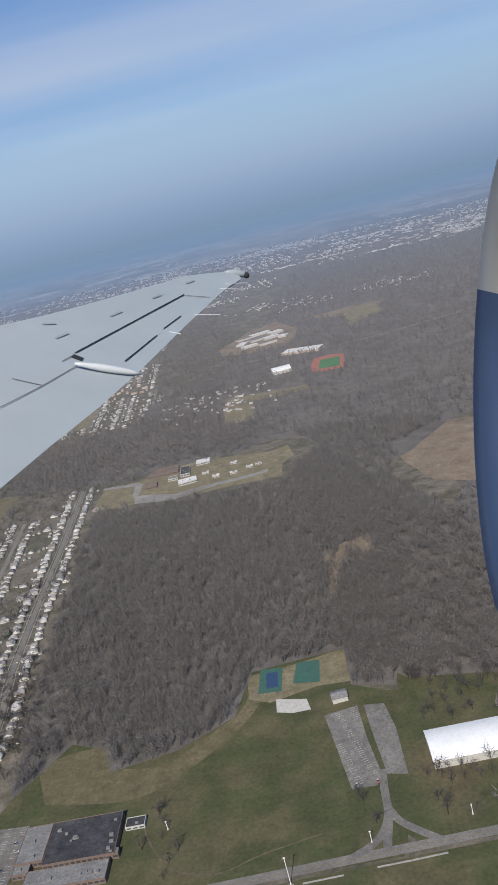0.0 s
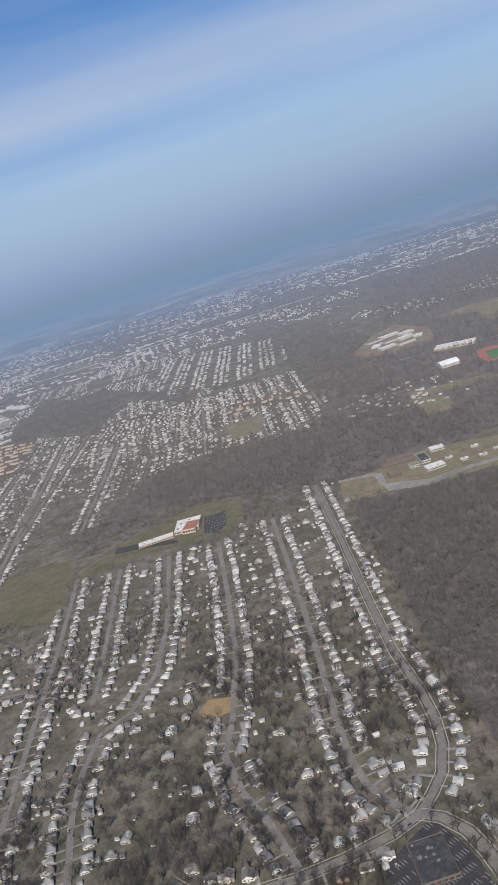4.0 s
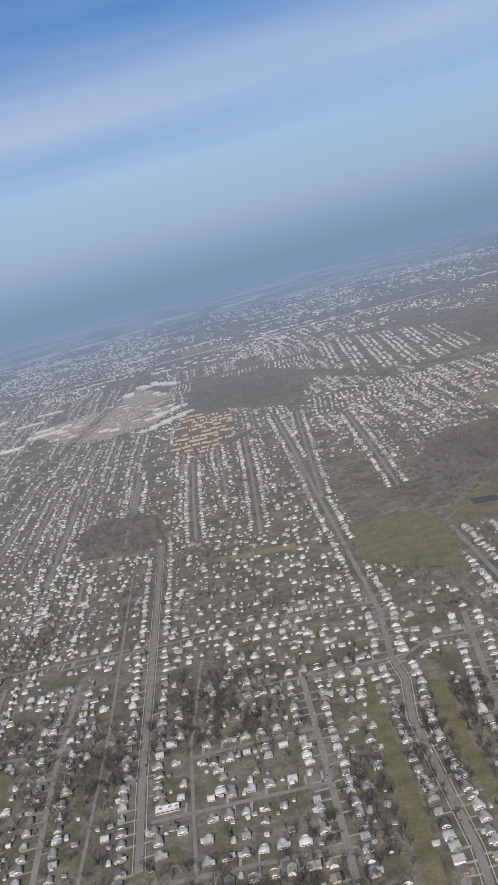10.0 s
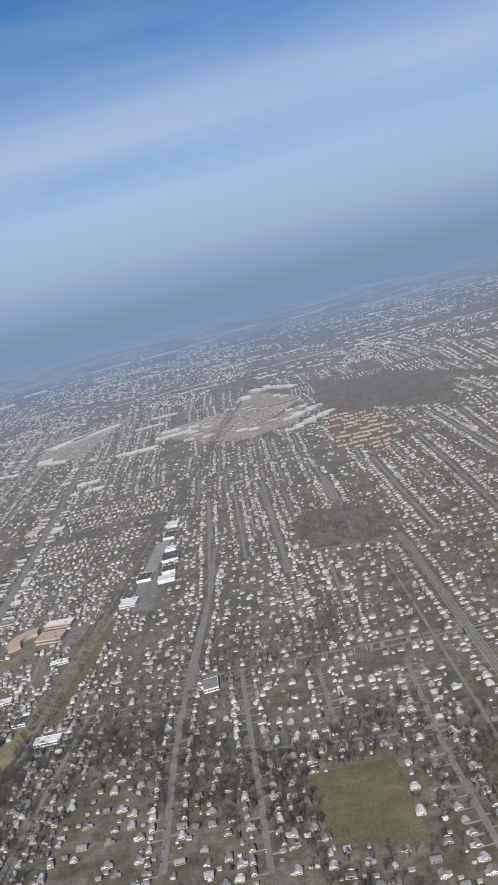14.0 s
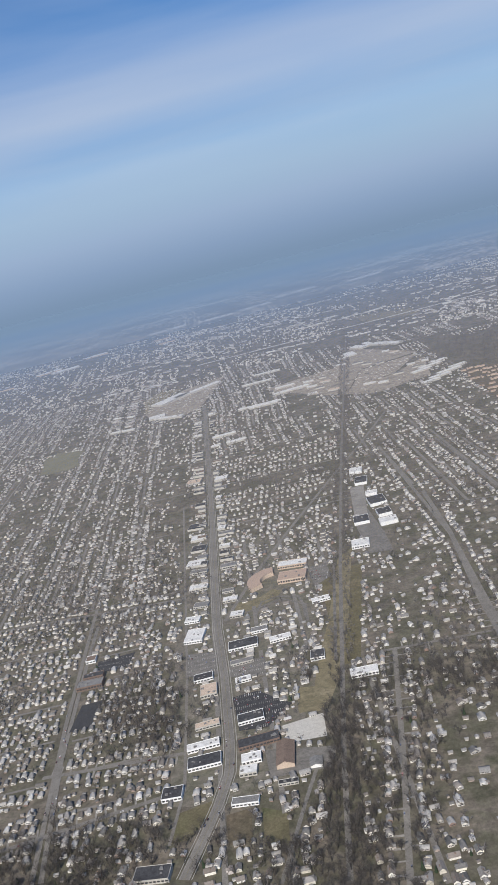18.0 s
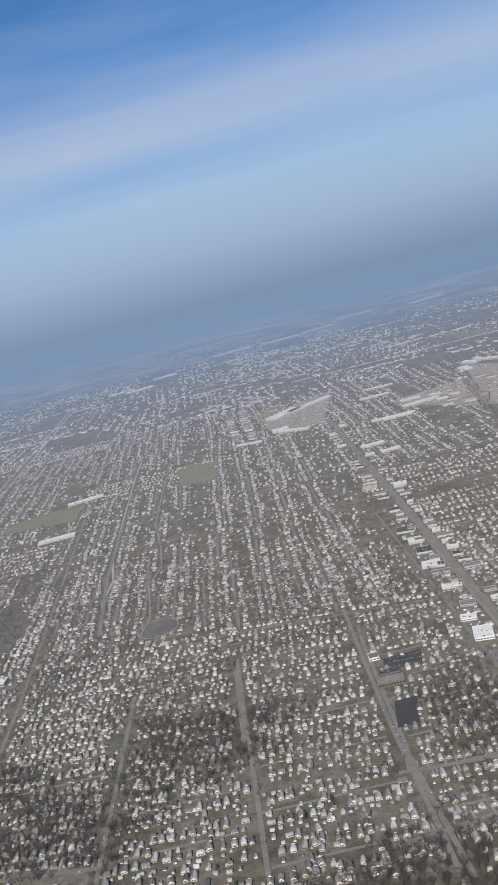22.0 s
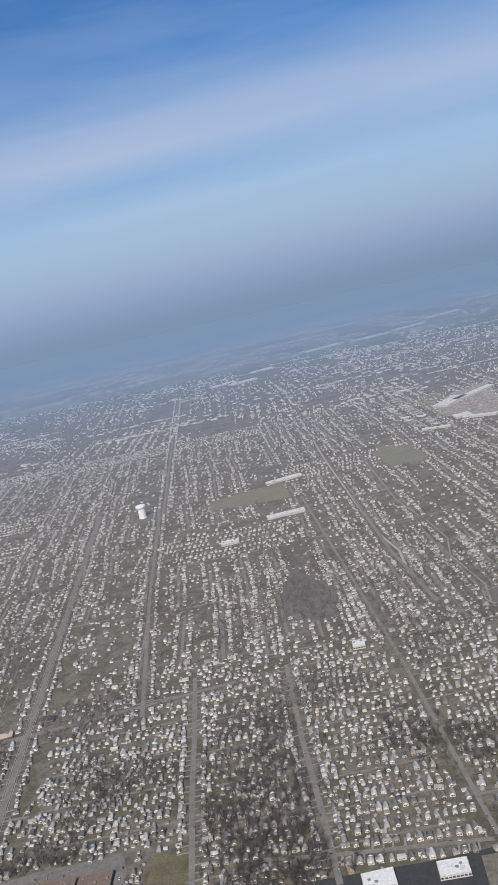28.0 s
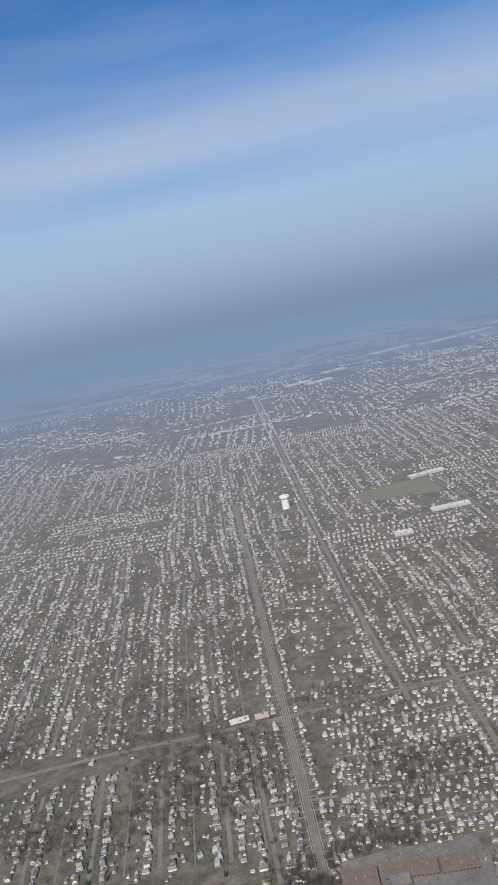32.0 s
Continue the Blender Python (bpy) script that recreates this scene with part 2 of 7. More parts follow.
M_TURF = material("green_turf", [(0.05, 0.15, 0.06), (0.06, 0.18, 0.07)], scale=0.1)
M_WATER = material("creek_water", [(0.035, 0.036, 0.035), (0.05, 0.05, 0.047)], rough=0.4)


# haze painted on one level sheet: thin over the flight line, dense far off
def haze_material():
    m = bpy.data.materials.new("haze")
    m.use_nodes = True
    t = m.node_tree
    t.nodes.remove(t.nodes["Principled BSDF"])
    place = t.nodes.new("ShaderNodeNewGeometry")
    xyz = t.nodes.new("ShaderNodeSeparateXYZ")
    t.links.new(place.outputs["Position"], xyz.inputs[0])
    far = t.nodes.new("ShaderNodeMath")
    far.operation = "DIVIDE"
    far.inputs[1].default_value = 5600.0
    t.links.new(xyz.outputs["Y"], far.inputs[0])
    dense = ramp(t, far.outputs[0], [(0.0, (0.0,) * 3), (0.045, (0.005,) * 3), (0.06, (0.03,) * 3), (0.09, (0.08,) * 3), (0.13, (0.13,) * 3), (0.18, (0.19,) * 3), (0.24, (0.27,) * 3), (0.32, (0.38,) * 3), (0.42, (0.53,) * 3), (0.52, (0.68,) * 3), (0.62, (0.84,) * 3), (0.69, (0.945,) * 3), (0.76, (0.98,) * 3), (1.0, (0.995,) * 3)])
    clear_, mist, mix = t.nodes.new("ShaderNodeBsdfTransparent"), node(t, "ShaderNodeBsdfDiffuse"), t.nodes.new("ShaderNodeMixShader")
    # haze tint put into the sheet's colour: warm grey near, blue far off
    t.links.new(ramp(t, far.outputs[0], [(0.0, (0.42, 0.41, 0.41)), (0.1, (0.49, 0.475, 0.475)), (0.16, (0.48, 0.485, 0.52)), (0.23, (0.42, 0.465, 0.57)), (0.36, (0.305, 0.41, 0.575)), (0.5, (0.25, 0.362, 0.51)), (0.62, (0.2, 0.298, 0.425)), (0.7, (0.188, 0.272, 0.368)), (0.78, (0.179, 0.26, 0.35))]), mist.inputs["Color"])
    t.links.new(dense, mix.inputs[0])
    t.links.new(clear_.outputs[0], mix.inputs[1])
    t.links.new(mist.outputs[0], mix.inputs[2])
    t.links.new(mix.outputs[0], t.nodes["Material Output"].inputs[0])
    return m


# ---- mesh helpers ----


def mesh_of(name, verts, faces, mats, slots=None):
    """One mesh from arrays: faces is a list of vertex tuples, or an array of triangles or quads."""
    me = bpy.data.meshes.new(name)
    me.from_pydata(np.asarray(verts).tolist() if isinstance(verts, np.ndarray) else verts, [], faces.tolist() if isinstance(faces, np.ndarray) else faces)
    for m in mats:
        me.materials.append(m)
    if slots is not None:
        me.polygons.foreach_set("material_index", np.asarray(slots, dtype=np.int32))
    return me


def part(name, bm, mat, parent=None, label=""):
    me = bpy.data.meshes.new(name)
    bm.to_mesh(me)
    bm.free()
    me.materials.append(mat)
    ob = new(name, me)
    ob.parent = parent
    return tagged(ob, label)


def sheet(name, points, z, mat, label, category, thick=0.0):
    """A level sheet with the outline given, of kind structure."""
    n = len(points)
    verts = [(x, y, z) for x, y in points]
    faces = [tuple(range(n))]
    if thick:
        verts += [(x, y, z - thick) for x, y in points]
        faces += [(i, n + i, n + (i + 1) % n, (i + 1) % n) for i in range(n)]
    me = mesh_of(name, verts, faces, [mat])
    b = bmesh.new()
    b.from_mesh(me)
    bmesh.ops.recalc_face_normals(b, faces=b.faces)
    if b.faces[0:1] and sum(f.normal.z * f.calc_area() for f in b.faces) < 0:
        bmesh.ops.reverse_faces(b, faces=b.faces)
    bmesh.ops.triangulate(b, faces=[f for f in b.faces if len(f.verts) > 4])
    b.to_mesh(me)
    b.free()
    return tagged(new(name, me), label, category, kind="structure")


def rounded(points, times=2):
    """A line with its corners cut round."""
    p = np.array(points, float)
    for _ in range(times):
        q = np.stack([0.75 * p[:-1] + 0.25 * p[1:], 0.25 * p[:-1] + 0.75 * p[1:]], 1).reshape(-1, 2)
        p = np.r_[p[:1], q, p[-1:]]
    return [(float(a), float(b)) for a, b in p]


def inside(points, x, y):
    """Which of the places lie within the outline."""
    x, y = np.asarray(x, float), np.asarray(y, float)
    got = np.zeros(x.shape, bool)
    for (ax, ay), (bx, by) in zip(points, points[1:] + points[:1]):
        cross = (ay > y) != (by > y)
        with np.errstate(divide="ignore", invalid="ignore"):
            got ^= cross & (x < (bx - ax) * (y - ay) / ((by - ay) if by != ay else 1e-9) + ax)
    return got


BOUNDS = {}


def within(p, x, y):
    """Whether one place lies within the outline."""
    key = id(p)
    if key not in BOUNDS:
        xs, ys = [q[0] for q in p], [q[1] for q in p]
        BOUNDS[key] = min(xs), max(xs), min(ys), max(ys)
    x0, x1, y0, y1 = BOUNDS[key]
    if not (x0 < x < x1 and y0 < y < y1):
        return False
    got = False
    ax, ay = p[-1]
    for bx, by in p:
        if (ay > y) != (by > y) and x < (bx - ax) * (y - ay) / (by - ay) + ax:
            got = not got
        ax, ay = bx, by
    return got


def resampled(points, step):
    p = np.array(points, float)
    run = np.r_[0, np.cumsum(np.hypot(*np.diff(p, axis=0).T))]
    s = np.arange(0, run[-1], step)
    return np.c_[np.interp(s, run, p[:, 0]), np.interp(s, run, p[:, 1])], run[-1]


# ---- plan: streets, open areas, woods and large buildings, in metres ----
S1_LINE = [(430, 500), (436, 409), (440, 332), (443, 285), (447.5, 256), (448.7, 239), (448, 225), (445, 213), (440.4, 205.4), (435, 198.5)]
S2_LINE = [(401, 461), (409, 369), (414, 301), (417, 251), (419, 230), (422.5, 215.6), (429, 204.5), (435, 198.5)]
S3_LINE = [(368, 447), (375, 377), (380, 315), (379.5, 268), (377, 247), (383.5, 226), (392, 209), (400, 188)]
S4_LINE = [(338, 448), (345, 364), (345, 317), (337, 291), (326, 281), (323, 259), (324, 235), (329, 205)]
S5_LINE = [(308, 448), (313, 382), (317, 331), (318, 304)]
S1C_LINE = [(435, 198.5), (426.6, 193.7), (412.5, 189), (398.5, 186.2), (385.6, 185.3), (371, 187.5), (362, 196)]
S1D_LINE = [(435, 198.5), (440.8, 195.3), (446.2, 188.4), (449.2, 180), (451.1, 171.4), (451.5, 158)]
S8_LINE = [(281, 452), (289, 365), (295, 281), (299, 227), (303, 192)]
SD_LINE = [(278, 458), (292, 476), (321, 480)]
S6A_LINE = [(180, 865), (194, 731), (216, 498), (228, 367), (227, 325)]
S6B_LINE = [(227, 325), (230, 306), (228, 279), (231, 249), (235, 211), (235, 197)]
MID_LINE = [(188, 324), (194, 264), (199, 206)]
AL1_LINE = [(141, 358), (142, 288), (150, 219)]
M1_LINE = [(100, 529), (116, 362), (124, 276), (130, 228)]
X1_LINE = [(142, 283), (189, 286)]
X2_LINE = [(131, 251), (195, 253)]
X2B_LINE = [(141, 221), (196, 222)]
X3_LINE = [(65, 379), (140, 383), (185, 383), (228, 379)]
X5_LINE = [(158, 324), (188, 324), (225, 324)]
X6_LINE = [(228, 320), (244, 333), (307, 328)]
E2_LINE = [(264, 350), (259, 275), (262, 247)]
E3_LINE = [(251, 251), (286, 248)]
N1_LINE = [(152, 773), (161, 650), (169, 513)]
N2_LINE = [(104, 732), (117, 595), (125, 520)]
N3_LINE = [(52, 737), (65, 617), (71, 547)]
N4_LINE = [(1, 706), (20, 550), (24, 500)]
N5_LINE = [(253, 790), (262, 614), (265, 539)]
DS1_LINE = [(81, 360), (84, 304), (89, 262), (94, 224)]
AL2_LINE = [(87, 482), (99, 363), (104, 314), (110, 222)]
DS2_LINE = [(0, 387), (8, 322), (18, 243)]
DS3_LINE = [(-30, 581), (-26, 498), (-28, 404), (-26, 317), (-21, 252)]
DS6_LINE = [(39, 372), (45, 322)]
DX1_LINE = [(12, 314), (66, 307), (89, 307)]
DX2_LINE = [(-28, 387), (38, 386), (101, 385)]
DX3_LINE = [(-24, 550), (100, 518)]
DX4_LINE = [(-83, 371), (-24, 370)]
DN1_LINE = [(1, 736), (23, 528)]
DN2_LINE = [(-24, 719), (-5, 544)]
DN3_LINE = [(58, 708), (68, 612)]
NE_LINE = [(206, 840), (209, 688), (213, 552)]
RAIL2_LINE = [(-109, 231), (-107, 293), (-97, 482), (-81, 727), (-32, 1386)]
MAIN_LINE = [(-167, 245), (-161, 267), (-157.5, 281), (-154.6, 299), (-155.5, 318), (-163, 378), (-171, 430), (-195, 647), (-246, 1085)]
LOC_LINE = [(-221, 663), (-183, 383), (-173, 294), (-175, 263)]
ES1_LINE = [(-250, 464), (-247, 429), (-236, 329), (-223, 255)]
ES2_LINE = [(-77, 371), (-84, 287), (-90, 227)]
DIAG_LINE = [(-48, 719), (-26, 490), (-25, 378)]
DIAG2_LINE = [(-167, 437), (-151, 496), (-128, 564), (-90, 668), (-64, 735), (-28, 839)]
EX1_LINE = [(-242, 319), (-175, 318)]
EX2_LINE = [(-247, 276), (-179, 292)]
EX3_LINE = [(-323, 487), (-196, 479)]
PATH1_LINE = [(-101, 485), (-106, 371)]
PATH2_LINE = [(-118, 293), (-123, 274), (-132, 236)]
LOOP_LINE = [(-167, 437), (-150, 444), (-134, 451), (-120, 438), (-119, 417)]
FS1_LINE = [(-323, 451), (-297, 272)]
FS2_LINE = [(-257, 490), (-242, 359), (-227, 256)]
GS1_LINE = [(-524, 847), (-481, 586), (-460, 457), (-437, 292)]
GS2_LINE = [(-471, 812), (-449, 640), (-435, 565), (-427, 523)]
GS3_LINE = [(-530, 473), (-519, 388), (-509, 325), (-503, 283)]
GS4_LINE = [(-382, 430), (-374, 348), (-367, 270)]
GS5_LINE = [(-323, 441), (-312, 358)]
GX1_LINE = [(-535, 303), (-508, 300), (-434, 296), (-369, 292)]
HS1_LINE = [(-772, 937), (-706, 543), (-666, 304)]
HS2_LINE = [(-828, 1891), (-683, 881)]
HS3_LINE = [(-692, 910), (-648, 622), (-616, 438)]
HS4_LINE = [(-589, 476), (-579, 402), (-574, 358), (-564, 288)]
HX1_LINE = [(-930, 396), (-856, 410), (-791, 423), (-710, 434), (-657, 443), (-561, 462)]
HX2_LINE = [(-709, 355), (-659, 358)]
PR0_LINE = [(449, 157.5), (492, 159.4), (533, 160.1), (562, 160.8), (604, 161.6)]
PR1_LINE = rounded([(577.6, 190), (576.8, 181), (576.8, 173.5), (574.6, 167.6), (571.3, 164), (565.5, 161.3)])
PR2_LINE = rounded([(576.9, 175), (578.6, 170.4), (582.4, 166.4), (588, 161.6)])
PR3_LINE = rounded([(576.8, 174), (575.6, 168), (574.2, 161)])
BRIDGE_LINE = [(540, 795), (582, 787), (625, 779), (669, 780), (726, 796), (800, 820)]
CREEK_LINE = [(583, 487), (596, 444), (602, 412), (617, 363), (632, 334), (639, 321)]
PARK_AREA = [(465, 208), (480, 230), (492, 224), (496, 212), (517, 216), (535, 227), (541, 251), (574, 254), (574, 232), (585, 225), (600, 223), (578, 159), (524, 160), (504, 163), (463, 169), (461, 197)]
CAMPUS_AREA = [(444, 458), (446, 491), (470, 495), (484, 508), (507, 508), (526, 505), (554, 496), (566, 502), (569, 479), (561, 468), (560, 446), (523, 447), (506, 448), (472, 453), (462, 452)]
MEADOW_AREA = [(625, 456), (661, 482), (683, 476), (656, 377), (637, 390), (628, 423)]
GLADE_AREA = [(572, 292), (573, 328), (582, 339), (596, 343), (596, 320), (582, 318), (577, 295)]
STRAWN_AREA = [(540, 235), (539, 249), (548, 249), (564, 252), (574, 254), (576, 234), (563, 235), (547, 231)]
SCHLAWN_AREA = [(279, 466), (300, 492), (351, 526), (382, 518), (383, 465), (371, 456), (319, 461), (282, 448)]
PLAYF_AREA = [(224, 460), (227, 486), (267, 489), (278, 458), (279, 396), (243, 413), (228, 426)]
SOILF_AREA = [(244, 218), (273, 216), (274, 205), (267, 183), (240, 189)]
GS1A_AREA = [(212, 307), (217, 309), (220, 268), (223, 240), (224, 200), (218, 201), (215, 242)]
GS2A_AREA = [(238, 299), (245, 298), (245, 259), (248, 232), (244, 231), (240, 255)]
SQF_AREA = [(32, 292), (66, 293), (72, 244), (39, 252)]
DRYF_AREA = [(366, 731), (398, 736), (401, 670), (370, 673)]
MALLOT_AREA = [(-336, 1119), (-329, 1186), (-297, 1252), (-234, 1298), (-252, 1075), (-271, 1058), (-315, 1067)]
SPARK_AREA = [(-631, 894), (-547, 920), (-535, 851), (-624, 855)]
LOTF_AREA = [(-585, 317), (-568, 313), (-564, 278), (-586, 281)]
LOTG_AREA = [(-660, 311), (-641, 316), (-609, 319), (-601, 321), (-596, 308), (-596, 277), (-656, 286)]
LOTH_AREA = [(-513, 287), (-467, 289), (-440, 292), (-449, 251), (-513, 262)]
FPK_AREA = [(-432, 1001), (-389, 978), (-387, 894), (-426, 913)]
ESTR_AREA = [(-163, 459), (-155, 456), (-146, 460), (-140, 467), (-134, 462), (-137, 454), (-149, 445), (-161, 440)]
EFLD_AREA = [(-126, 353), (-113, 351), (-112, 333), (-125, 332)]
EFLD2_AREA = [(-112, 481), (-84, 476), (-94, 366), (-105, 365), (-107, 412)]
ESAND_AREA = [(-133, 325), (-114, 329), (-113, 312), (-129, 312)]
EDK_AREA = [(-173, 280), (-160, 284), (-160, 277), (-168, 264), (-176, 264)]
EDK2_AREA = [(-154, 274), (-144, 276), (-143, 258), (-152, 258)]
HILLB_AREA = [(-6, 1651), (103, 1572), (106, 1476), (15, 1526)]
FLATS_AREA = [(-54, 981), (5, 1019), (48, 1114), (-31, 1087)]
SHEDS_AREA = [(-140, 1060), (-60, 1150), (-35, 1277), (20, 1180), (50, 1125), (-31, 1090), (-56, 981), (5, 1015), (50, 1080), (40, 960), (-29, 930), (-90, 985)]
FLATS2_AREA = [(-162, 1105), (-58, 1145), (-64, 1047), (-138, 1041)]
W1_AREA = [(448, 442), (510, 439), (561, 432), (579, 466), (598, 422), (605, 352), (607, 313), (588, 227), (574, 232), (574, 254), (541, 251), (535, 227), (517, 216), (496, 212), (492, 224), (480, 230), (465, 208), (458, 267), (452, 366)]
W1B_AREA = [(567, 454), (587, 484), (604, 429), (613, 372), (639, 321), (639, 290), (654, 283), (632, 220), (592, 230), (576, 251), (573, 282), (571, 302)]
W2_AREA = [(285, 513), (309, 537), (341, 546), (382, 523), (409, 512), (432, 510), (450, 500), (480, 528), (535, 505), (545, 540), (503, 637), (458, 643), (415, 645), (396, 614), (369, 594), (297, 631)]
W3_AREA = [(304, 584), (347, 519), (396, 501), (429, 508), (451, 586), (402, 654), (354, 649), (317, 652)]
W4_AREA = [(32, 612), (72, 616), (104, 566), (92, 524), (50, 532), (30, 566)]
W6_AREA = [(-112, 362), (-103, 360), (-100, 285), (-102, 222), (-118, 222), (-116, 289)]
W7_AREA = [(-532, 643), (-492, 576), (-500, 524), (-529, 541), (-537, 585)]
W8_AREA = [(61, 1253), (217, 1035), (219, 856), (131, 941), (78, 922)]
W9_AREA = [(62, 1104), (163, 1181), (228, 1081), (225, 931), (109, 945)]
W10_AREA = [(230, 1075), (330, 940), (318, 900), (215, 1035)]
W11_AREA = [(396, 1040), (443, 958), (492, 721), (541, 758), (533, 965), (494, 1229), (399, 1308)]
B_STORE = (493.4, 184.0, 20.4, 15.5, -1.0, 1.9)
B_STORE2 = (479.0, 185.2, 8.0, 13.6, -1.0, 1.9)
B_STORE3 = (490.7, 171.9, 23.0, 6.6, -1.5, 1.6)
B_STOREWING = (507.6, 187.3, 5.6, 3.7, -1.0, 1.0)
B_WHITEHALL = (605.8, 192.5, 28.5, 13.0, 0.0, 2.6)
B_PAV = (569.5, 225.8, 5.0, 6.5, 5.7, 1.6)
B_SCH_LONG = (327.0, 478.2, 22.3, 12.3, 9.0, 1.4)
B_SCH_MID = (347.0, 489.2, 16.0, 33.5, -1.8, 2.0)
B_SCH_RED = (349.8, 483.2, 8.6, 28.3, -10.0, 2.8)
B_HALL = (570.8, 719.0, 16.6, 32.6, 6.9, 2.5)
B_FAR3 = (594.8, 788.2, 38.7, 21.5, -23.6, 2.0)
B_FAC1 = (-20.5, 1262.0, 15.0, 106.4, 36.9, 2.5)
B_FAC2 = (-5.0, 1275.2, 11.3, 101.6, 12.8, 2.0)
B_FAC3 = (11.0, 1252.2, 15.3, 71.9, 38.4, 2.0)
B_FAC4 = (28.5, 1232.0, 15.0, 61.8, 36.9, 2.0)
B_FAC5 = (-37.8, 1218.8, 16.7, 114.4, 8.6, 2.0)
B_LONG = (-126.5, 1056.8, 49.2, 26.5, 17.1, 2.0)
B_LONG3 = (-162.0, 1001.2, 36.2, 19.6, 5.6, 1.8)
B_E12 = (-192.5, 723.5, 12.0, 29.6, -4.8, 1.8)
B_E13 = (-219.2, 730.2, 13.6, 39.6, -6.3, 1.8)
B_E14 = (-178.8, 249.0, 13.5, 6.9, -4.2, 1.8)
B_E18 = (-202.5, 605.8, 13.1, 13.2, -6.6, 1.4)
B_E19 = (-199.0, 580.0, 10.0, 12.0, 0.0, 1.4)
B_E20 = (-195.5, 558.0, 11.0, 10.8, -5.2, 1.4)
B_E21 = (-194.8, 530.8, 12.6, 10.2, -6.8, 1.4)
B_E22 = (-190.0, 490.0, 9.0, 8.0, 0.0, 1.4)
B_MALL1 = (-269.2, 1217.2, 85.6, 24.0, 43.1, 2.5)
B_MALL2 = (-307.8, 1188.8, 62.1, 18.6, 52.9, 2.5)
B_MALL3 = (-311.0, 1078.5, 22.2, 23.9, 7.8, 2.5)
B_GBL = (-483.5, 481.5, 8.0, 15.0, 0.0, 2.0)
B_FLH = (-545.2, 930.2, 43.3, 21.0, 16.8, 2.0)
B_GSC = (-538.8, 790.5, 39.0, 22.0, 8.9, 2.0)
B_GSC2 = (-590.5, 732.5, 17.1, 17.0, 6.7, 2.0)
B_HDK = (-679.2, 453.2, 8.5, 14.4, -3.4, 1.6)
B_H2 = (-716.2, 439.2, 12.0, 8.6, 16.9, 1.4)
B_H3 = (-702.8, 441.0, 8.7, 8.1, 13.2, 1.4)
B_H4 = (-650.0, 298.8, 14.1, 11.4, 6.1, 2.0)
B_H5 = (-634.2, 296.0, 8.6, 8.9, 6.7, 2.0)
B_H6 = (-629.2, 302.2, 22.5, 8.5, 1.3, 1.8)
B_H7 = (-609.2, 303.0, 15.5, 9.1, 3.7, 1.8)
B_G1 = (-487.5, 281.2, 13.1, 9.4, 6.6, 1.8)
B_G2 = (-458.5, 282.2, 12.0, 8.5, 2.4, 1.8)
B_F1 = (-426, 279.5, 15.0, 8.4, 4.0, 1.8)
B_C1 = (136.5, 255.6, 8.6, 2.8, 4.0, 1.2)
DKLOT_AREA = [(436.6, 195), (440, 192.6), (443.8, 185.2), (446.6, 177.2), (448.6, 165.5), (448, 157), (422.6, 158), (422.8, 183), (428.6, 188.4)]
B_DKLOT = (435.1, 180.6, 10.0, 14.6, 6.0, 1.5)
CTBLUE_AREA = [(544, 251), (552, 250), (551, 236), (543, 237)]
CTBLUE2_AREA = [(546, 248), (550, 248), (550, 239), (546, 239)]
CTGREEN_AREA = [(557, 251), (565, 250), (564, 237), (555, 239)]
SKATE_AREA = [(549, 232), (559, 229), (560, 223), (554, 223), (549, 225)]
PLOT1_AREA = [(563.9, 218.6), (574.5, 220.4), (575.4, 203.9), (577.2, 188.2), (575.3, 184.2), (568.4, 184.4)]
PLOT2_AREA = [(576.4, 220), (582.7, 218.8), (584.3, 206.4), (584.2, 186.2), (578.7, 187.8), (577.4, 203.5)]
SLOT_AREA = [(464, 196), (474.4, 195), (474.6, 181), (473.4, 172), (475, 163), (469.5, 165)]
TRACK_AREA = [(602, 741), (618, 744), (629, 735), (627, 705), (622, 679), (609, 682), (597, 688), (597, 712)]
TRACK2_AREA = [(607, 730), (625, 727), (621, 690), (603, 695)]
CROAD1_AREA = [(469, 467), (478, 464), (495, 455), (510, 458), (544, 461), (552, 463), (552, 459), (544, 456), (510, 452), (495, 445), (471, 453)]
CROAD2_AREA = [(445, 495), (468, 492), (472, 487), (472, 467), (468, 466), (467, 486), (445, 491)]
SCHLOT_AREA = [(357, 497), (371, 499), (372, 474), (368, 463), (358, 469)]
SCHDRV_AREA = [(300, 485), (316, 483), (341, 471), (342, 465), (315, 473), (300, 475)]
EPARK_AREA = [(-118, 488), (-106, 489), (-103, 469), (-114, 458)]
ESCHLOT_AREA = [(-239.5, 418), (-218, 421), (-219, 406), (-236.5, 405)]
ELOT1_AREA = [(-157, 355), (-145, 357), (-128, 341), (-139, 326), (-152, 327)]
ELOT2_AREA = [(-162, 391), (-142, 387), (-141, 370), (-160, 374)]
ELOT3_AREA = [(-186, 406), (-169, 403), (-166, 379), (-183, 382)]
ELOT4_AREA = [(-140, 310), (-109, 304), (-112, 291), (-137, 291)]
FIELDX_AREA = [(-442, 980), (-403, 987), (-376, 901), (-421, 891)]
TRAIL_AREA = [(234, 1187), (272, 1287), (352, 1242), (431, 1180), (439, 981), (367, 934), (287, 967)]
APTS_AREA = [(365, 803), (374, 820), (440, 802), (437, 758), (368, 767)]
TANC_AREA = [(71, 952), (130, 938), (140, 799), (117, 752), (75, 792)]
BROWN1_AREA = [(143, 482), (191, 479), (191, 470), (144, 473)]
POLES_LINE = [(550, 157), (571, 165), (597, 168), (517, 183)]
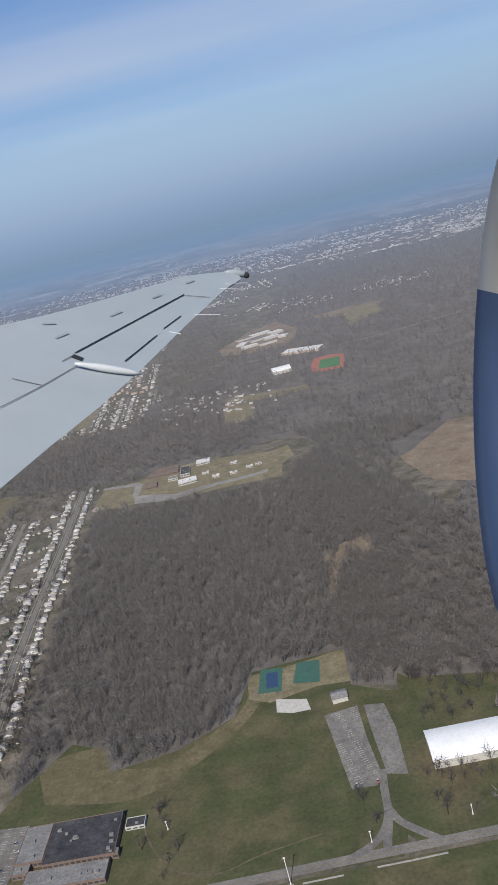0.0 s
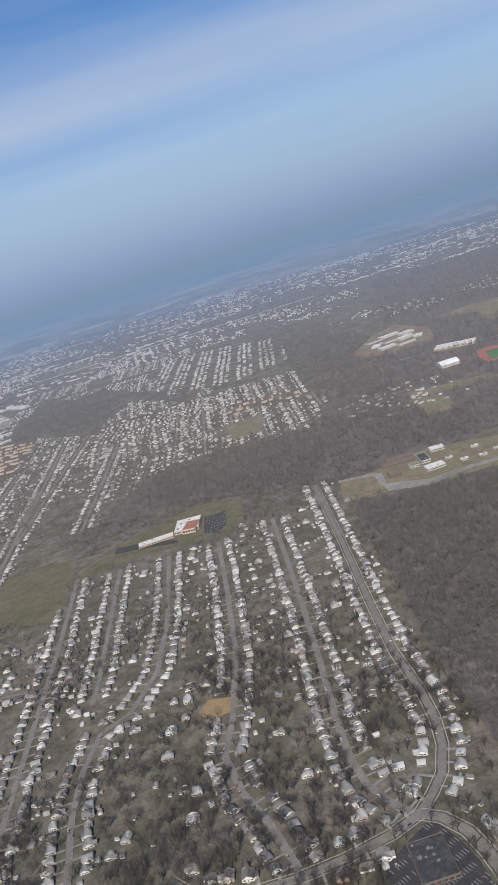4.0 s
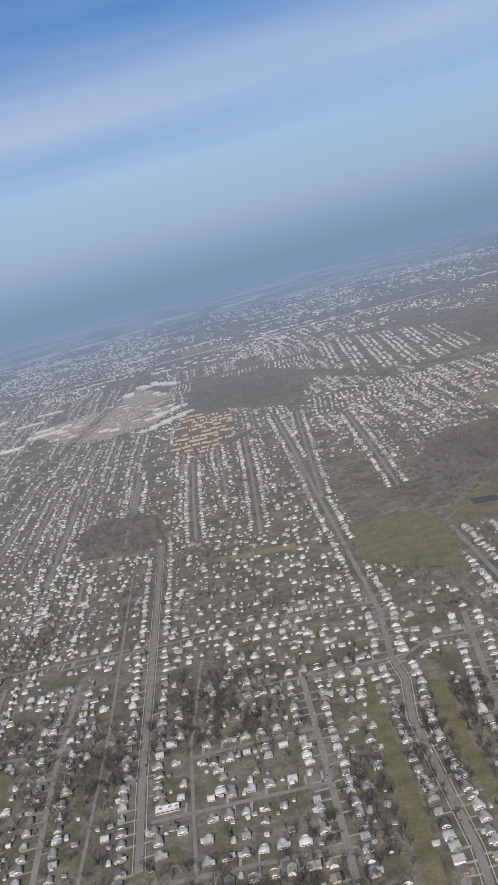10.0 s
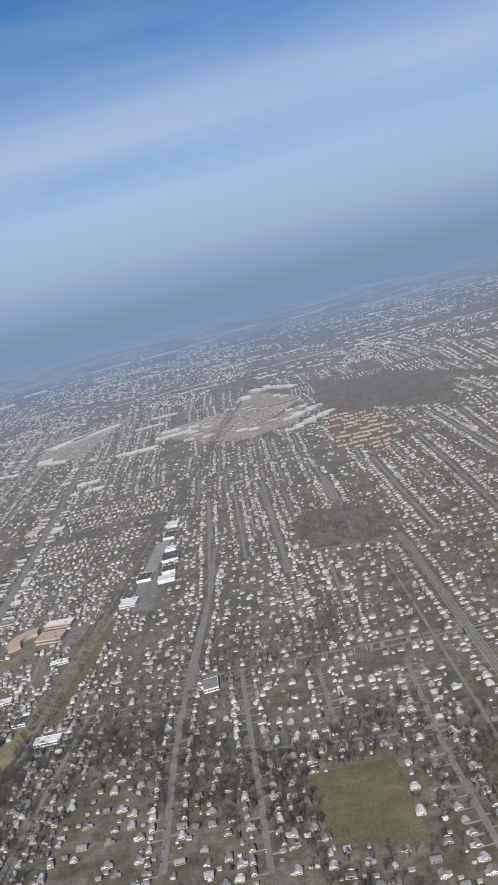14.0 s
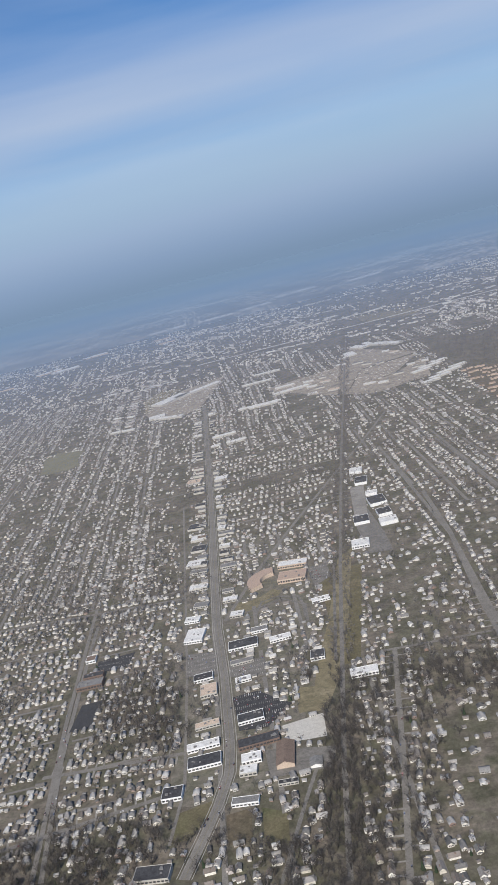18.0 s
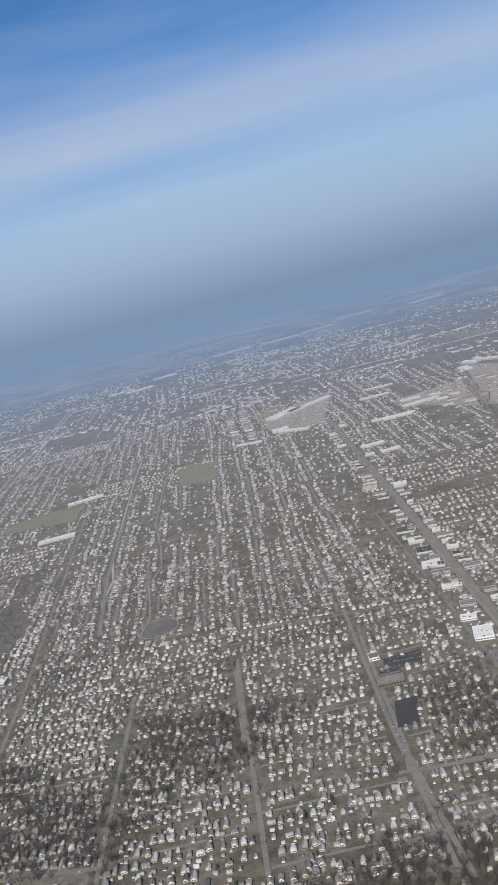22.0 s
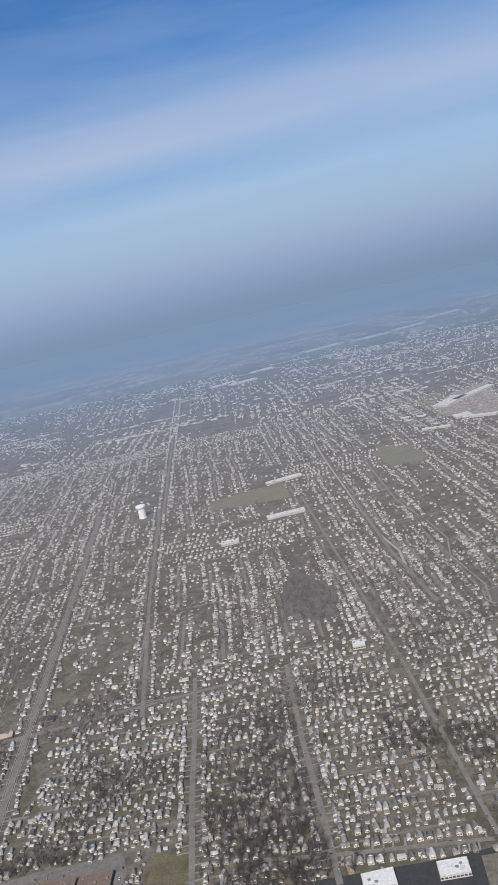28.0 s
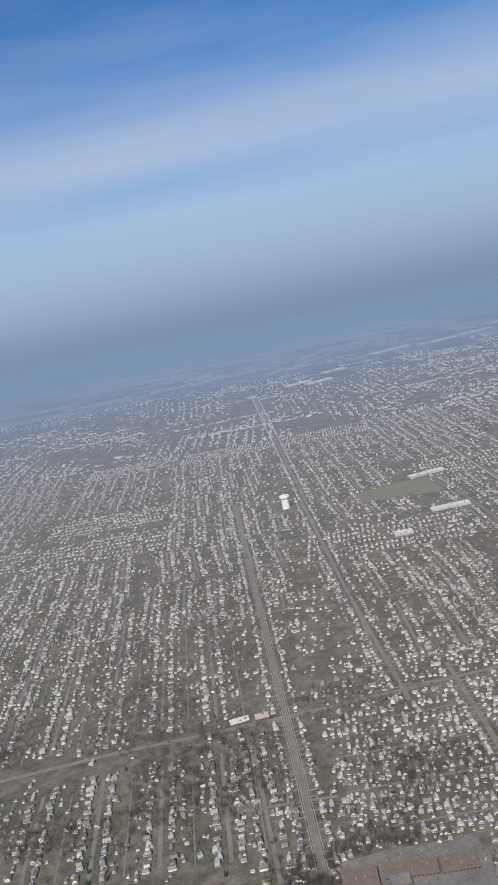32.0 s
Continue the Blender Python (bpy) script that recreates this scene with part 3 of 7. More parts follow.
ECLUST_LINE = [(499, 1313), (568, 1156), (612, 1108), (508, 676), (522, 635), (722, 1119), (764, 1099), (607, 2503), (320, 2972)]
EFARF_AREA = [(652, 959), (691, 992), (695, 909), (651, 872)]
EFARF2_AREA = [(522, 635), (544, 632), (543, 581), (522, 583)]
B_MALL4 = (-291.2, 1057.2, 43.7, 13.2, -22.2, 2.5)
MALLF_AREA = [(-356, 1231), (-337, 1281), (-300, 1276), (-327, 1197), (-337, 1123)]
B_HC1 = (-351.0, 1037.5, 35.7, 13.5, -11.3, 2.0)
HCROW_LINE = [(-381, 1293), (-346, 1048)]
HCROW2_LINE = [(-397, 1262), (-368, 1056)]
W13_AREA = [(439, 890), (444, 1138), (487, 1146), (528, 976), (504, 803), (517, 686), (505, 646), (464, 699), (447, 784)]
ORYARD_AREA = [(366, 278), (369, 285), (379, 283), (379, 273), (369, 271)]
FARLOT_AREA = [(507, 894), (541, 972), (575, 1004), (599, 922), (589, 850), (544, 837), (512, 859)]
PTA_AREA = [(592, 228), (620, 226), (614, 206), (591, 204)]
PTB_AREA = [(586, 185), (609, 189), (603, 167), (592, 165)]
PTC_AREA = [(565, 187), (574, 187), (575, 166), (566, 164)]
PTD_AREA = [(506, 190), (517, 192), (525, 162), (510, 166)]
W14_AREA = [(572, 521), (600, 522), (641, 506), (665, 480), (634, 440), (620, 430), (618, 402), (630, 369), (640, 345), (634, 325), (617, 350), (602, 375), (596, 464), (584, 490)]
PARKE_AREA = [(589, 233), (622, 232), (601, 160), (584, 160), (570, 180), (586, 188), (588, 216)]
OLIVF_AREA = [(274, 218), (298, 215), (298, 191), (273, 198)]
WIND1_LINE = [(-508, 1101), (-496, 991), (-470, 794), (-454, 681), (-442, 633), (-440, 586), (-427, 527)]
WIND2_LINE = [(-460, 1056), (-450, 953), (-430, 768), (-411, 691), (-402, 641), (-406, 604), (-393, 540), (-395, 513)]
RING_LINE = [(-383.5 + 14 * math.cos(k * math.pi / 12), 519 + 14.5 * math.sin(k * math.pi / 12)) for k in range(25)]
RINGG_AREA = [(-383.5 + 12.8 * math.cos(k * math.pi / 10), 519 + 13.3 * math.sin(k * math.pi / 10)) for k in range(20)]
ELOOP_LINE = [(-149, 435), (-148, 443), (-146, 452), (-136, 455), (-124, 450), (-121, 438), (-120, 423)]
OLIVE2_AREA = [(-140, 275), (-130, 270), (-129, 254), (-138, 255)]
ESCHLOT2_AREA = [(-237.6, 374.5), (-226.4, 376), (-228, 353), (-238.4, 351.6)]
FYARD_AREA = [(-447, 288), (-372, 292), (-371, 262), (-447, 258)]
DRYE_AREA = [(519, 637), (531, 640), (543, 616), (545, 581), (524, 581)]
DRYE2_AREA = [(522, 662), (551, 656), (588, 650), (592, 634), (558, 633), (526, 640)]
DRYE3_AREA = [(610, 979), (663, 990), (708, 983), (680, 920), (637, 945)]
SLAB_AREA = [(-81, 622), (-70, 622), (-73, 549), (-82, 560)]
WYARD_AREA = [(-73, 578), (-65, 520), (-63, 488), (-78, 490), (-83, 545)]
PTE_AREA = [(590, 241), (625, 242), (620, 223), (592, 227)]


def near_edge(x):
    """How near to the flight line the ground comes into view."""
    return np.interp(x, [-900, -597, -330, -64, 125, 269, 430, 600], [325, 289, 263, 222, 217, 188, 178, 146])


def lean_at(x):
    """The bearing of the north-south streets, which turns a little from east to west."""
    return -0.06 + (np.asarray(x) - 440) * 0.1 / 1120


# ---- ground ----
g = mesh_of("ground", [(-4800, -1500, 0), (4800, -1500, 0), (4800, 4880, 0), (-4800, 4880, 0)], [(0, 1, 2, 3)], [M_GROUND])
tagged(new("ground", g), "flat winter ground of brown lawns and soil", "ground", kind="structure")
# added sheet whose tint and opacity stand in for distance haze
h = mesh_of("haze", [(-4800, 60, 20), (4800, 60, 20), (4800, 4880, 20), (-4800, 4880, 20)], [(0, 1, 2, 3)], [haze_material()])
tagged(new("backdrop_haze", h), "level sheet tinted as blue grey haze over the far suburbs", "haze", kind="structure")

BARE = []       # outlines without houses or scattered trees
FIELDS = [
    ("park_lawn", PARK_AREA, M_GRASS, "dormant olive park lawn with worn patches"),
    ("roadside_lawn", [(440, 90), (440, 155.6), (640, 159.6), (640, 90)], M_GRASS, "dark dormant lawn across the road from a park"),
    ("park_verge", PARKE_AREA, M_GRASS, "dormant lawn under scattered trees beside a hall"),
    ("campus_lawn", CAMPUS_AREA, M_STRAW, "pale straw lawn round a campus in the woods"),
    ("meadow", MEADOW_AREA, M_MEADOW, "dry brown meadow beside a creek"),
    ("glade", GLADE_AREA, M_MEADOW, "dry brown glade within bare woods"),
    ("worn_turf", rounded([(470, 222), (483, 226), (494, 225), (496, 213), (514, 209), (525, 219), (539, 230), (541, 250), (546, 238), (540, 224), (530, 213), (520, 205), (512, 199), (501, 197), (477, 203)]), M_TURFSTRAW, "straw-coloured turf along a wood's edge"),
    ("dry_verge", STRAWN_AREA, M_STRAW, "strip of pale dry grass at a wood's edge"),
    ("school_lawn", SCHLAWN_AREA, M_FIELD, "worn lawn round a school"),
    ("playing_field", PLAYF_AREA, M_FIELD, "flat dormant playing field"),
    ("soil_field", SOILF_AREA, M_SOIL, "bare brown soil field"),
    ("playing_field", OLIVF_AREA, M_FIELD, "worn olive playing field beside bare soil"),
    ("lawn_strip", GS1A_AREA, M_FIELD, "green lawn strip behind a row of houses"),
    ("lawn_strip", GS2A_AREA, M_FIELD, "green lawn strip behind a row of houses"),
    ("ring_green", RINGG_AREA, M_LITTER, "small round brown green inside a ring street"),
    ("sports_field", SQF_AREA, M_FIELD, "square olive sports field"),
    ("dry_field", DRYF_AREA, M_STRAW, "pale dry field beside apartments"),
    ("mall_parking", MALLOT_AREA, M_BEIGELOT, "wide pale parking lot round a shopping mall"),
    ("court_ground", TANC_AREA, M_SOIL, "worn beige ground of apartment courts"),
    ("bare_yard", ORYARD_AREA, M_ORANGE, "raked orange yard round a house"),
    ("campus_lot", FARLOT_AREA, M_MEADOW, "pale lot round a far school"),
    ("mall_field", MALLF_AREA, M_STRAW, "dry beige field beside a shopping mall"),
    ("school_field", SPARK_AREA, M_PALEGRASS, "flat dormant school field"),
    ("lot_field", LOTF_AREA, M_FIELD, "olive field beside warehouses"),
    ("warehouse_yard", LOTG_AREA, M_LOT, "worn asphalt yard round a school"),
    ("warehouse_yard", LOTH_AREA, M_DARKLOT, "dark asphalt yard of an industrial site"),
    ("school_field", FPK_AREA, M_PALEGRASS, "flat dormant school field"),
    ("dry_verge", BROWN1_AREA, M_STRAW, "strip of pale dry grass along a road"),
    ("dry_verge", ESTR_AREA, M_STRAW, "straw lawn before a school"),
    ("vacant_lot", EFLD_AREA, M_STRAW, "vacant lot of dry grass"),
    ("rail_verge", EFLD2_AREA, M_TURFSTRAW, "worn grass beside a railway"),
    ("gravel_lot", ESAND_AREA, M_CONCRETE, "pale gravel lot"),
    ("vacant_lot", EDK_AREA, M_FIELD, "vacant grassy lot beside an avenue"),
    ("vacant_lot", EDK2_AREA, M_SOIL, "vacant lot of bare soil and grass"),
    ("vacant_lot", OLIVE2_AREA, M_FIELD, "vacant olive lot beside a lane"),
    ("warehouse_yard", WYARD_AREA, M_LOT, "grey asphalt yard between warehouses"),
    ("warehouse_yard", SLAB_AREA, M_PALELOT, "pale concrete yard beside warehouses"),
    ("warehouse_yard", FYARD_AREA, M_TOWN, "worn brown asphalt yard along sheds"),
    ("dry_field", DRYE_AREA, M_MEADOW, "dry brown field between bare woods"),
    ("dry_field", DRYE2_AREA, M_STRAW, "pale dry field between bare woods"),
    ("dry_field", DRYE3_AREA, M_MEADOW, "far bare brown slope between woods"),
    ("dry_field", HILLB_AREA, M_STRAW, "far strip of dry land"),
    ("factory_yard", FLATS_AREA, M_BEIGELOT, "pale yard beside factories"),
    ("factory_yard", SHEDS_AREA, M_BEIGELOT, "beige yards between pale sheds"),
    ("rail_verge", [(-98, 493), (-88, 504), (-98, 400), (-102.5, 363), (-112, 332), (-119, 330), (-116, 364), (-107, 420)], M_STRAW, "strip of tan dry grass along a railway"),
    ("factory_yard", FLATS2_AREA, M_BEIGELOT, "pale yard along long sheds"),
    ("dry_field", EFARF_AREA, M_STRAW, "far dry field between woods"),
    ("dry_field", EFARF2_AREA, M_STRAW, "far dry field between woods"),
    ("parking_lot", DKLOT_AREA, M_DARKLOT, "black asphalt parking lot at a street corner"),
    ("court", CTBLUE_AREA, M_GREENCOURT, "teal border of a tennis court"),
    ("court", CTBLUE2_AREA, M_BLUECOURT, "blue tennis court surface"),
    ("court", CTGREEN_AREA, M_GREENCOURT, "teal basketball court beside bare woods"),
    ("skate_slab", SKATE_AREA, M_CONCRETE, "pale concrete slab in a park"),
    ("parking_lot", PLOT1_AREA, M_PARKLOT, "cracked grey parking lot in a park"),
    ("parking_lot", PLOT2_AREA, M_PARKLOT, "cracked grey parking lot beside a hall"),
    ("parking_lot", SLOT_AREA, M_LOT, "dark parking lot beside a store"),
    ("running_track", TRACK_AREA, M_RUST, "red running track round a football field"),
    ("football_field", TRACK2_AREA, M_TURF, "green football field inside a red track"),
    ("campus_drive", CROAD1_AREA, M_PALELOT, "pale campus drive along a wood"),
    ("campus_drive", CROAD2_AREA, M_PALELOT, "pale campus drive with a fork"),
    ("parking_lot", SCHLOT_AREA, M_DARKLOT, "dark parking lot beside a school"),
    ("school_drive", SCHDRV_AREA, M_DARKLOT, "dark drive along a school"),
    ("parking_lot", EPARK_AREA, M_LOT, "grey parking lot beside a tan school"),
    ("parking_lot", ESCHLOT_AREA, M_DARKLOT, "dark parking lot behind a school"),
    ("parking_lot", ESCHLOT2_AREA, M_DARKLOT, "dark play yard before a school"),
    ("parking_lot", ELOT1_AREA, M_DARKLOT, "dark parking lot between shops"),
    ("parking_lot", ELOT2_AREA, M_LOT, "grey parking lot between shops"),
    ("parking_lot", ELOT3_AREA, M_LOT, "grey parking lot between shops"),
    ("parking_lot", ELOT4_AREA, M_LOT, "pale parking lot behind shops"),
    ("school_field", FIELDX_AREA, M_PALEGRASS, "flat dormant school field"),
]
for i, (name, pts, mat, label) in enumerate(FIELDS):
    sheet(name, pts, (0.145 if name == "glade" else 0.02 + 0.003 * i) if i < 40 else 0.02 + 0.003 * i, mat, label, "yard" if mat in (M_LOT, M_DARKLOT, M_PALELOT, M_BEIGELOT, M_ASPHALT) else "field")
    BARE.append(pts)

WOODS = [(W1_AREA, 3.9), (W1B_AREA, 4.8), (W2_AREA, 10.0), (W3_AREA, 12.0), (W4_AREA, 13.0), (W6_AREA, 7.0), (W7_AREA, 12.0),
         (W8_AREA, 30.0), (W9_AREA, 30.0), (W10_AREA, 30.0), (W11_AREA, 35.0), (W13_AREA, 22.0), (W14_AREA, 6.5)]
EAST_WOODS = [(445, 500), (560, 520), (640, 470), (760, 520), (1100, 700), (1100, 1500), (620, 1500), (560, 1000), (520, 800), (450, 700)]
NORTH_EAST = [(600, 130), (610, 300), (650, 380), (700, 480), (1000, 650), (1000, 130)]
for i, (pts, _) in enumerate(WOODS[:3] + WOODS[6:7] + WOODS[12:]):
    sheet("wood_floor", pts, 0.11 + 0.002 * i, M_LITTER, "brown leaf litter under bare woods", "ground")
sheet("wood_floor", EAST_WOODS, 0.008, M_LITTER, "brown leaf litter under bare woods", "ground")
sheet("wood_floor", NORTH_EAST, 0.012, M_LITTER, "brown leaf litter under bare woods", "ground")

sheet("town_paving", [(-178, 285), (-160, 280), (-128, 285), (-122, 330), (-124, 364), (-119, 386), (-112, 437), (-110, 480), (-126, 520), (-150, 560), (-190, 600), (-212, 560), (-203, 480), (-192, 400)], 0.012, M_TOWN, "worn paving and yards of a town centre", "ground")

# ---- streets ----
STREETS = []    # points, width, house spacing (0: none), setback
ROADS = []      # places along every road, with the clearance they keep


def ribbon(points, width, z):
    p = np.array(points, float)
    d = np.gradient(p, axis=0)
    d /= np.hypot(*d.T)[:, None] + 1e-9
    n = np.c_[-d[:, 1], d[:, 0]] * width / 2
    k = len(p)
    verts = [(x, y, z) for x, y in np.r_[p + n, (p - n)[::-1]]]
    return verts, [(i + 1, i, 2 * k - 1 - i, 2 * k - 2 - i) for i in range(k - 1)]


def street(points, width=2.5, houses=6.4, back=5.6, mat=None, label="worn grey asphalt street", walks=False, line_paint=False):
    z = 0.15 + 0.0007 * len(STREETS)
    road = tagged(new("road", mesh_of("road", *ribbon(points, width, z), [mat or M_ASPHALT])), label, "road", kind="structure")
    if walks:
        p = np.array(points, float)
        d = np.gradient(p, axis=0)
        d /= np.hypot(*d.T)[:, None] + 1e-9
        for side in (-1, 1):
            line = p + np.c_[-d[:, 1], d[:, 0]] * side * (width / 2 + 0.75)
            tagged(new("pavement", mesh_of("pavement", *ribbon(line, 0.3, z + 0.05), [M_WALK])), "pale concrete pavement along a street", "pavement", kind="structure")
    if line_paint:
        fine_run, _ = resampled(points, 6.0)
        tagged(new("road_line", mesh_of("road_line", *ribbon(fine_run, 0.16, z + 0.02), [M_YELLOW])), "faded yellow centre line of a road", "road marking", kind="structure")
        if width > 3.5:
            for side in (-1, 1):
                q = np.gradient(fine_run, axis=0)
                q /= np.hypot(*q.T)[:, None] + 1e-9
                tagged(new("road_line", mesh_of("road_line", *ribbon(fine_run + np.c_[-q[:, 1], q[:, 0]] * side * width * 0.42, 0.11, z + 0.02), [M_WALK])), "worn white edge line of a road", "road marking", kind="structure")
    STREETS.append((points, width, houses, back))
    along, _ = resampled(points, 2.0)
    ROADS.append(np.c_[along, np.full(len(along), width / 2 + 2.2)])
    return road


for line, walks in ((S1_LINE, True), (S2_LINE, False), (S3_LINE, False), (S4_LINE, False), (S5_LINE, False), (S8_LINE, False), (S6B_LINE, True),
                    (S6A_LINE, False), (MID_LINE, False), (E2_LINE, False)):
    street(line, 2.5, 5.0, walks=walks)
for line in (S1C_LINE, S1D_LINE):
    street(line, 3.0, walks=True, line_paint=True)
for line in (X1_LINE, X2_LINE, X2B_LINE, X3_LINE, X5_LINE, X6_LINE, E3_LINE, DX1_LINE, DX2_LINE, DX3_LINE, DX4_LINE, HX2_LINE):
    street(line, 2.0, 7.5)
street([(400.5, 186.5), (402, 178), (403.6, 166)], 2.2, 0)
street(M1_LINE, 2.8, 6.0, 6.5, walks=True, line_paint=True)
for line in (N1_LINE, N2_LINE, N3_LINE, N4_LINE, N5_LINE, DS1_LINE, DS2_LINE, DS6_LINE, DN1_LINE, DN2_LINE, DN3_LINE, NE_LINE, ES2_LINE, DIAG_LINE):
    street(line, 2.4, 6.0)
street(DS3_LINE, 3.0, 6.0)
for line in (AL1_LINE, AL2_LINE, LOC_LINE):
    street(line, 1.4, 0, label="narrow back alley")
for line in (PATH1_LINE, PATH2_LINE, LOOP_LINE, SD_LINE, ELOOP_LINE):
    street(line, 1.6, 0, mat=M_LOT, label="pale service drive")
street(WIND1_LINE, 2.0, 0, mat=M_WALK, label="pale winding concrete channel between houses")
for line in (WIND2_LINE, RING_LINE):
    street(line, 1.3, 0, mat=M_PALELOT, label="winding residential street")
street(MAIN_LINE, 4.4, 0, label="wide avenue with worn lanes", walks=True, line_paint=True)
for line in (ES1_LINE, FS1_LINE, FS2_LINE, GS1_LINE, GS4_LINE, GS5_LINE):
    street(line, 2.2, 0)
for line in (EX1_LINE, EX2_LINE, EX3_LINE, GX1_LINE):
    street(line, 2.4, 4.0, 5.0)
for line in (GS2_LINE, GS3_LINE, HS4_LINE, HS3_LINE, HS2_LINE):
    street(line, 2.8, 4.6, 5.2)
street(HS1_LINE, 3.6, 4.6, 6.2, walks=True, line_paint=True)
street(HX1_LINE, 3.6, 0, label="cross street between shops")
street(DIAG2_LINE, 2.4, 0)
street(PR0_LINE, 3.0, 0, label="two-lane road beside a park", line_paint=True)
for line in ([(571.2, 157.1), (580, 157.2), (588.3, 157.5)], [(552.9, 156.4), (562.9, 156.6)], [(543.7, 156.4), (550.7, 156.6)], [(528, 155.6), (538, 155.9)]):
    tagged(new("pavement", mesh_of("pavement", *ribbon(line, 0.55, 0.2), [M_WALK])), "pale concrete pavement across from a park", "pavement", kind="structure")
tagged(new("footpath", mesh_of("footpath", *ribbon(rounded([(509, 189), (512, 179), (519, 168), (527.6, 165), (533.4, 164.2), (540.8, 167.3), (547, 168.8), (559, 171)]), 0.5, 0.06), [M_SOIL])), "thin trodden path across a park lawn", "path", kind="structure")
for line in (PR1_LINE, PR2_LINE, PR3_LINE):
    street(line, 2.2, 0, mat=M_LOT, label="worn park driveway")
street(BRIDGE_LINE, 5.0, 0, label="far highway through bare woods")
for y0, x0, x1, tilt_ in ((1480, -300, 520, 0.12), (2050, -1000, 600, 0.04), (2600, -1200, 900, 0.03)):
    street([(x0, y0), ((x0 + x1) / 2, y0 + tilt_ * (x1 - x0) / 2), (x1, y0 + tilt_ * (x1 - x0))], 9.0, 0, mat=M_CONCRETE, label="far pale highway")
tagged(new("railway", mesh_of("railway", *ribbon(RAIL2_LINE, 2.2, 0.3), [M_LOT])), "brown railway bed between bare trees", "railway", kind="structure")
ROADS.append(np.c_[resampled(RAIL2_LINE, 2.0)[0], np.full(len(resampled(RAIL2_LINE, 2.0)[0]), 3.0)])
tagged(new("water_creek", mesh_of("water_creek", *ribbon(CREEK_LINE, 3.0, 0.16), [M_WATER])), "narrow dark creek in bare woods", "creek", kind="structure")


def bays(area, z, turn, step=0.95, long=1.9, row=4.6, share=0.8):
    """Worn painted lines between the bays of a parking lot."""
    lines = random.Random(int(z * 1000))
    xs, ys = [p[0] for p in area], [p[1] for p in area]
    mx, my, reach = sum(xs) / len(xs), sum(ys) / len(ys), max(max(xs) - min(xs), max(ys) - min(ys))
    ca, sa = math.cos(radians(turn)), math.sin(radians(turn))
    verts, faces = [], []
    for j in range(int(-reach / row) - 1, int(reach / row) + 2):
        for i in range(int(-reach / step), int(reach / step) + 1):
            u, v = i * step, j * row
            ends = [(mx + ca * a - sa * b, my + sa * a + ca * b) for a, b in ((u - 0.05, v - long / 2), (u + 0.05, v - long / 2), (u + 0.05, v + long / 2), (u - 0.05, v + long / 2))]
            if lines.random() < share and all(bool(inside(area, x, y)) for x, y in ends[::2]):
                k = len(verts)
                verts += [(x, y, z) for x, y in ends]
                faces.append((k, k + 1, k + 2, k + 3))
    if faces:
        tagged(new("parking_lines", mesh_of("parking_lines", verts, faces, [M_CONCRETE])), "worn pale lines of parking bays", "road marking", kind="structure")


for k, (area, turn, share) in enumerate(((PLOT1_AREA, 103, 0.75), (DKLOT_AREA, 30, 0.85), (SLOT_AREA, 85, 0.6), (ELOT1_AREA, 5, 0.8), (ELOT2_AREA, 5, 0.7), (ELOT3_AREA, 5, 0.7), (EPARK_AREA, 0, 0.7), (SCHLOT_AREA, 5, 0.8), (ESCHLOT_AREA, 0, 0.8))):
    bays(area, 0.232 + 0.001 * k, turn, share=share)


class Cells:
    """Places in cells, to ask quickly whether another one stands too near."""

    def __init__(self, size):
        self.size, self.at = size, {}

    def put(self, x, y, r):
        self.at.setdefault((int(x // self.size), int(y // self.size)), []).append((x, y, r))

    def free(self, x, y, r):
        i, j = int(x // self.size), int(y // self.size)
        for a in (i - 1, i, i + 1):
            for b in (j - 1, j, j + 1):
                for u, v, w in self.at.get((a, b), ()):
                    if (u - x) ** 2 + (v - y) ** 2 < (r + w) ** 2:
                        return False
        return True


road_cells, house_cells = Cells(12.0), Cells(8.0)
for rows in ROADS:
    for x, y, r in rows:
        road_cells.put(x, y, r)

# ---- large buildings ----
ROOFS = {"snow": M_WHITE, "white": M_PALEROOF, "grey": M_GREY, "black": M_BLACK, "tan": M_TAN, "red": M_RUST, "brown": M_BROWN, "terracotta": M_TANROOF}


def box(bm, x0, y0, z0, x1, y1, z1):
    vs = [bm.verts.new(p) for p in ((x0, y0, z0), (x1, y0, z0), (x1, y1, z0), (x0, y1, z0), (x0, y0, z1), (x1, y0, z1), (x1, y1, z1), (x0, y1, z1))]
    for f in ((3, 2, 1, 0), (4, 5, 6, 7), (0, 1, 5, 4), (1, 2, 6, 5), (2, 3, 7, 6), (3, 0, 4, 7)):
        bm.faces.new([vs[i] for i in f])


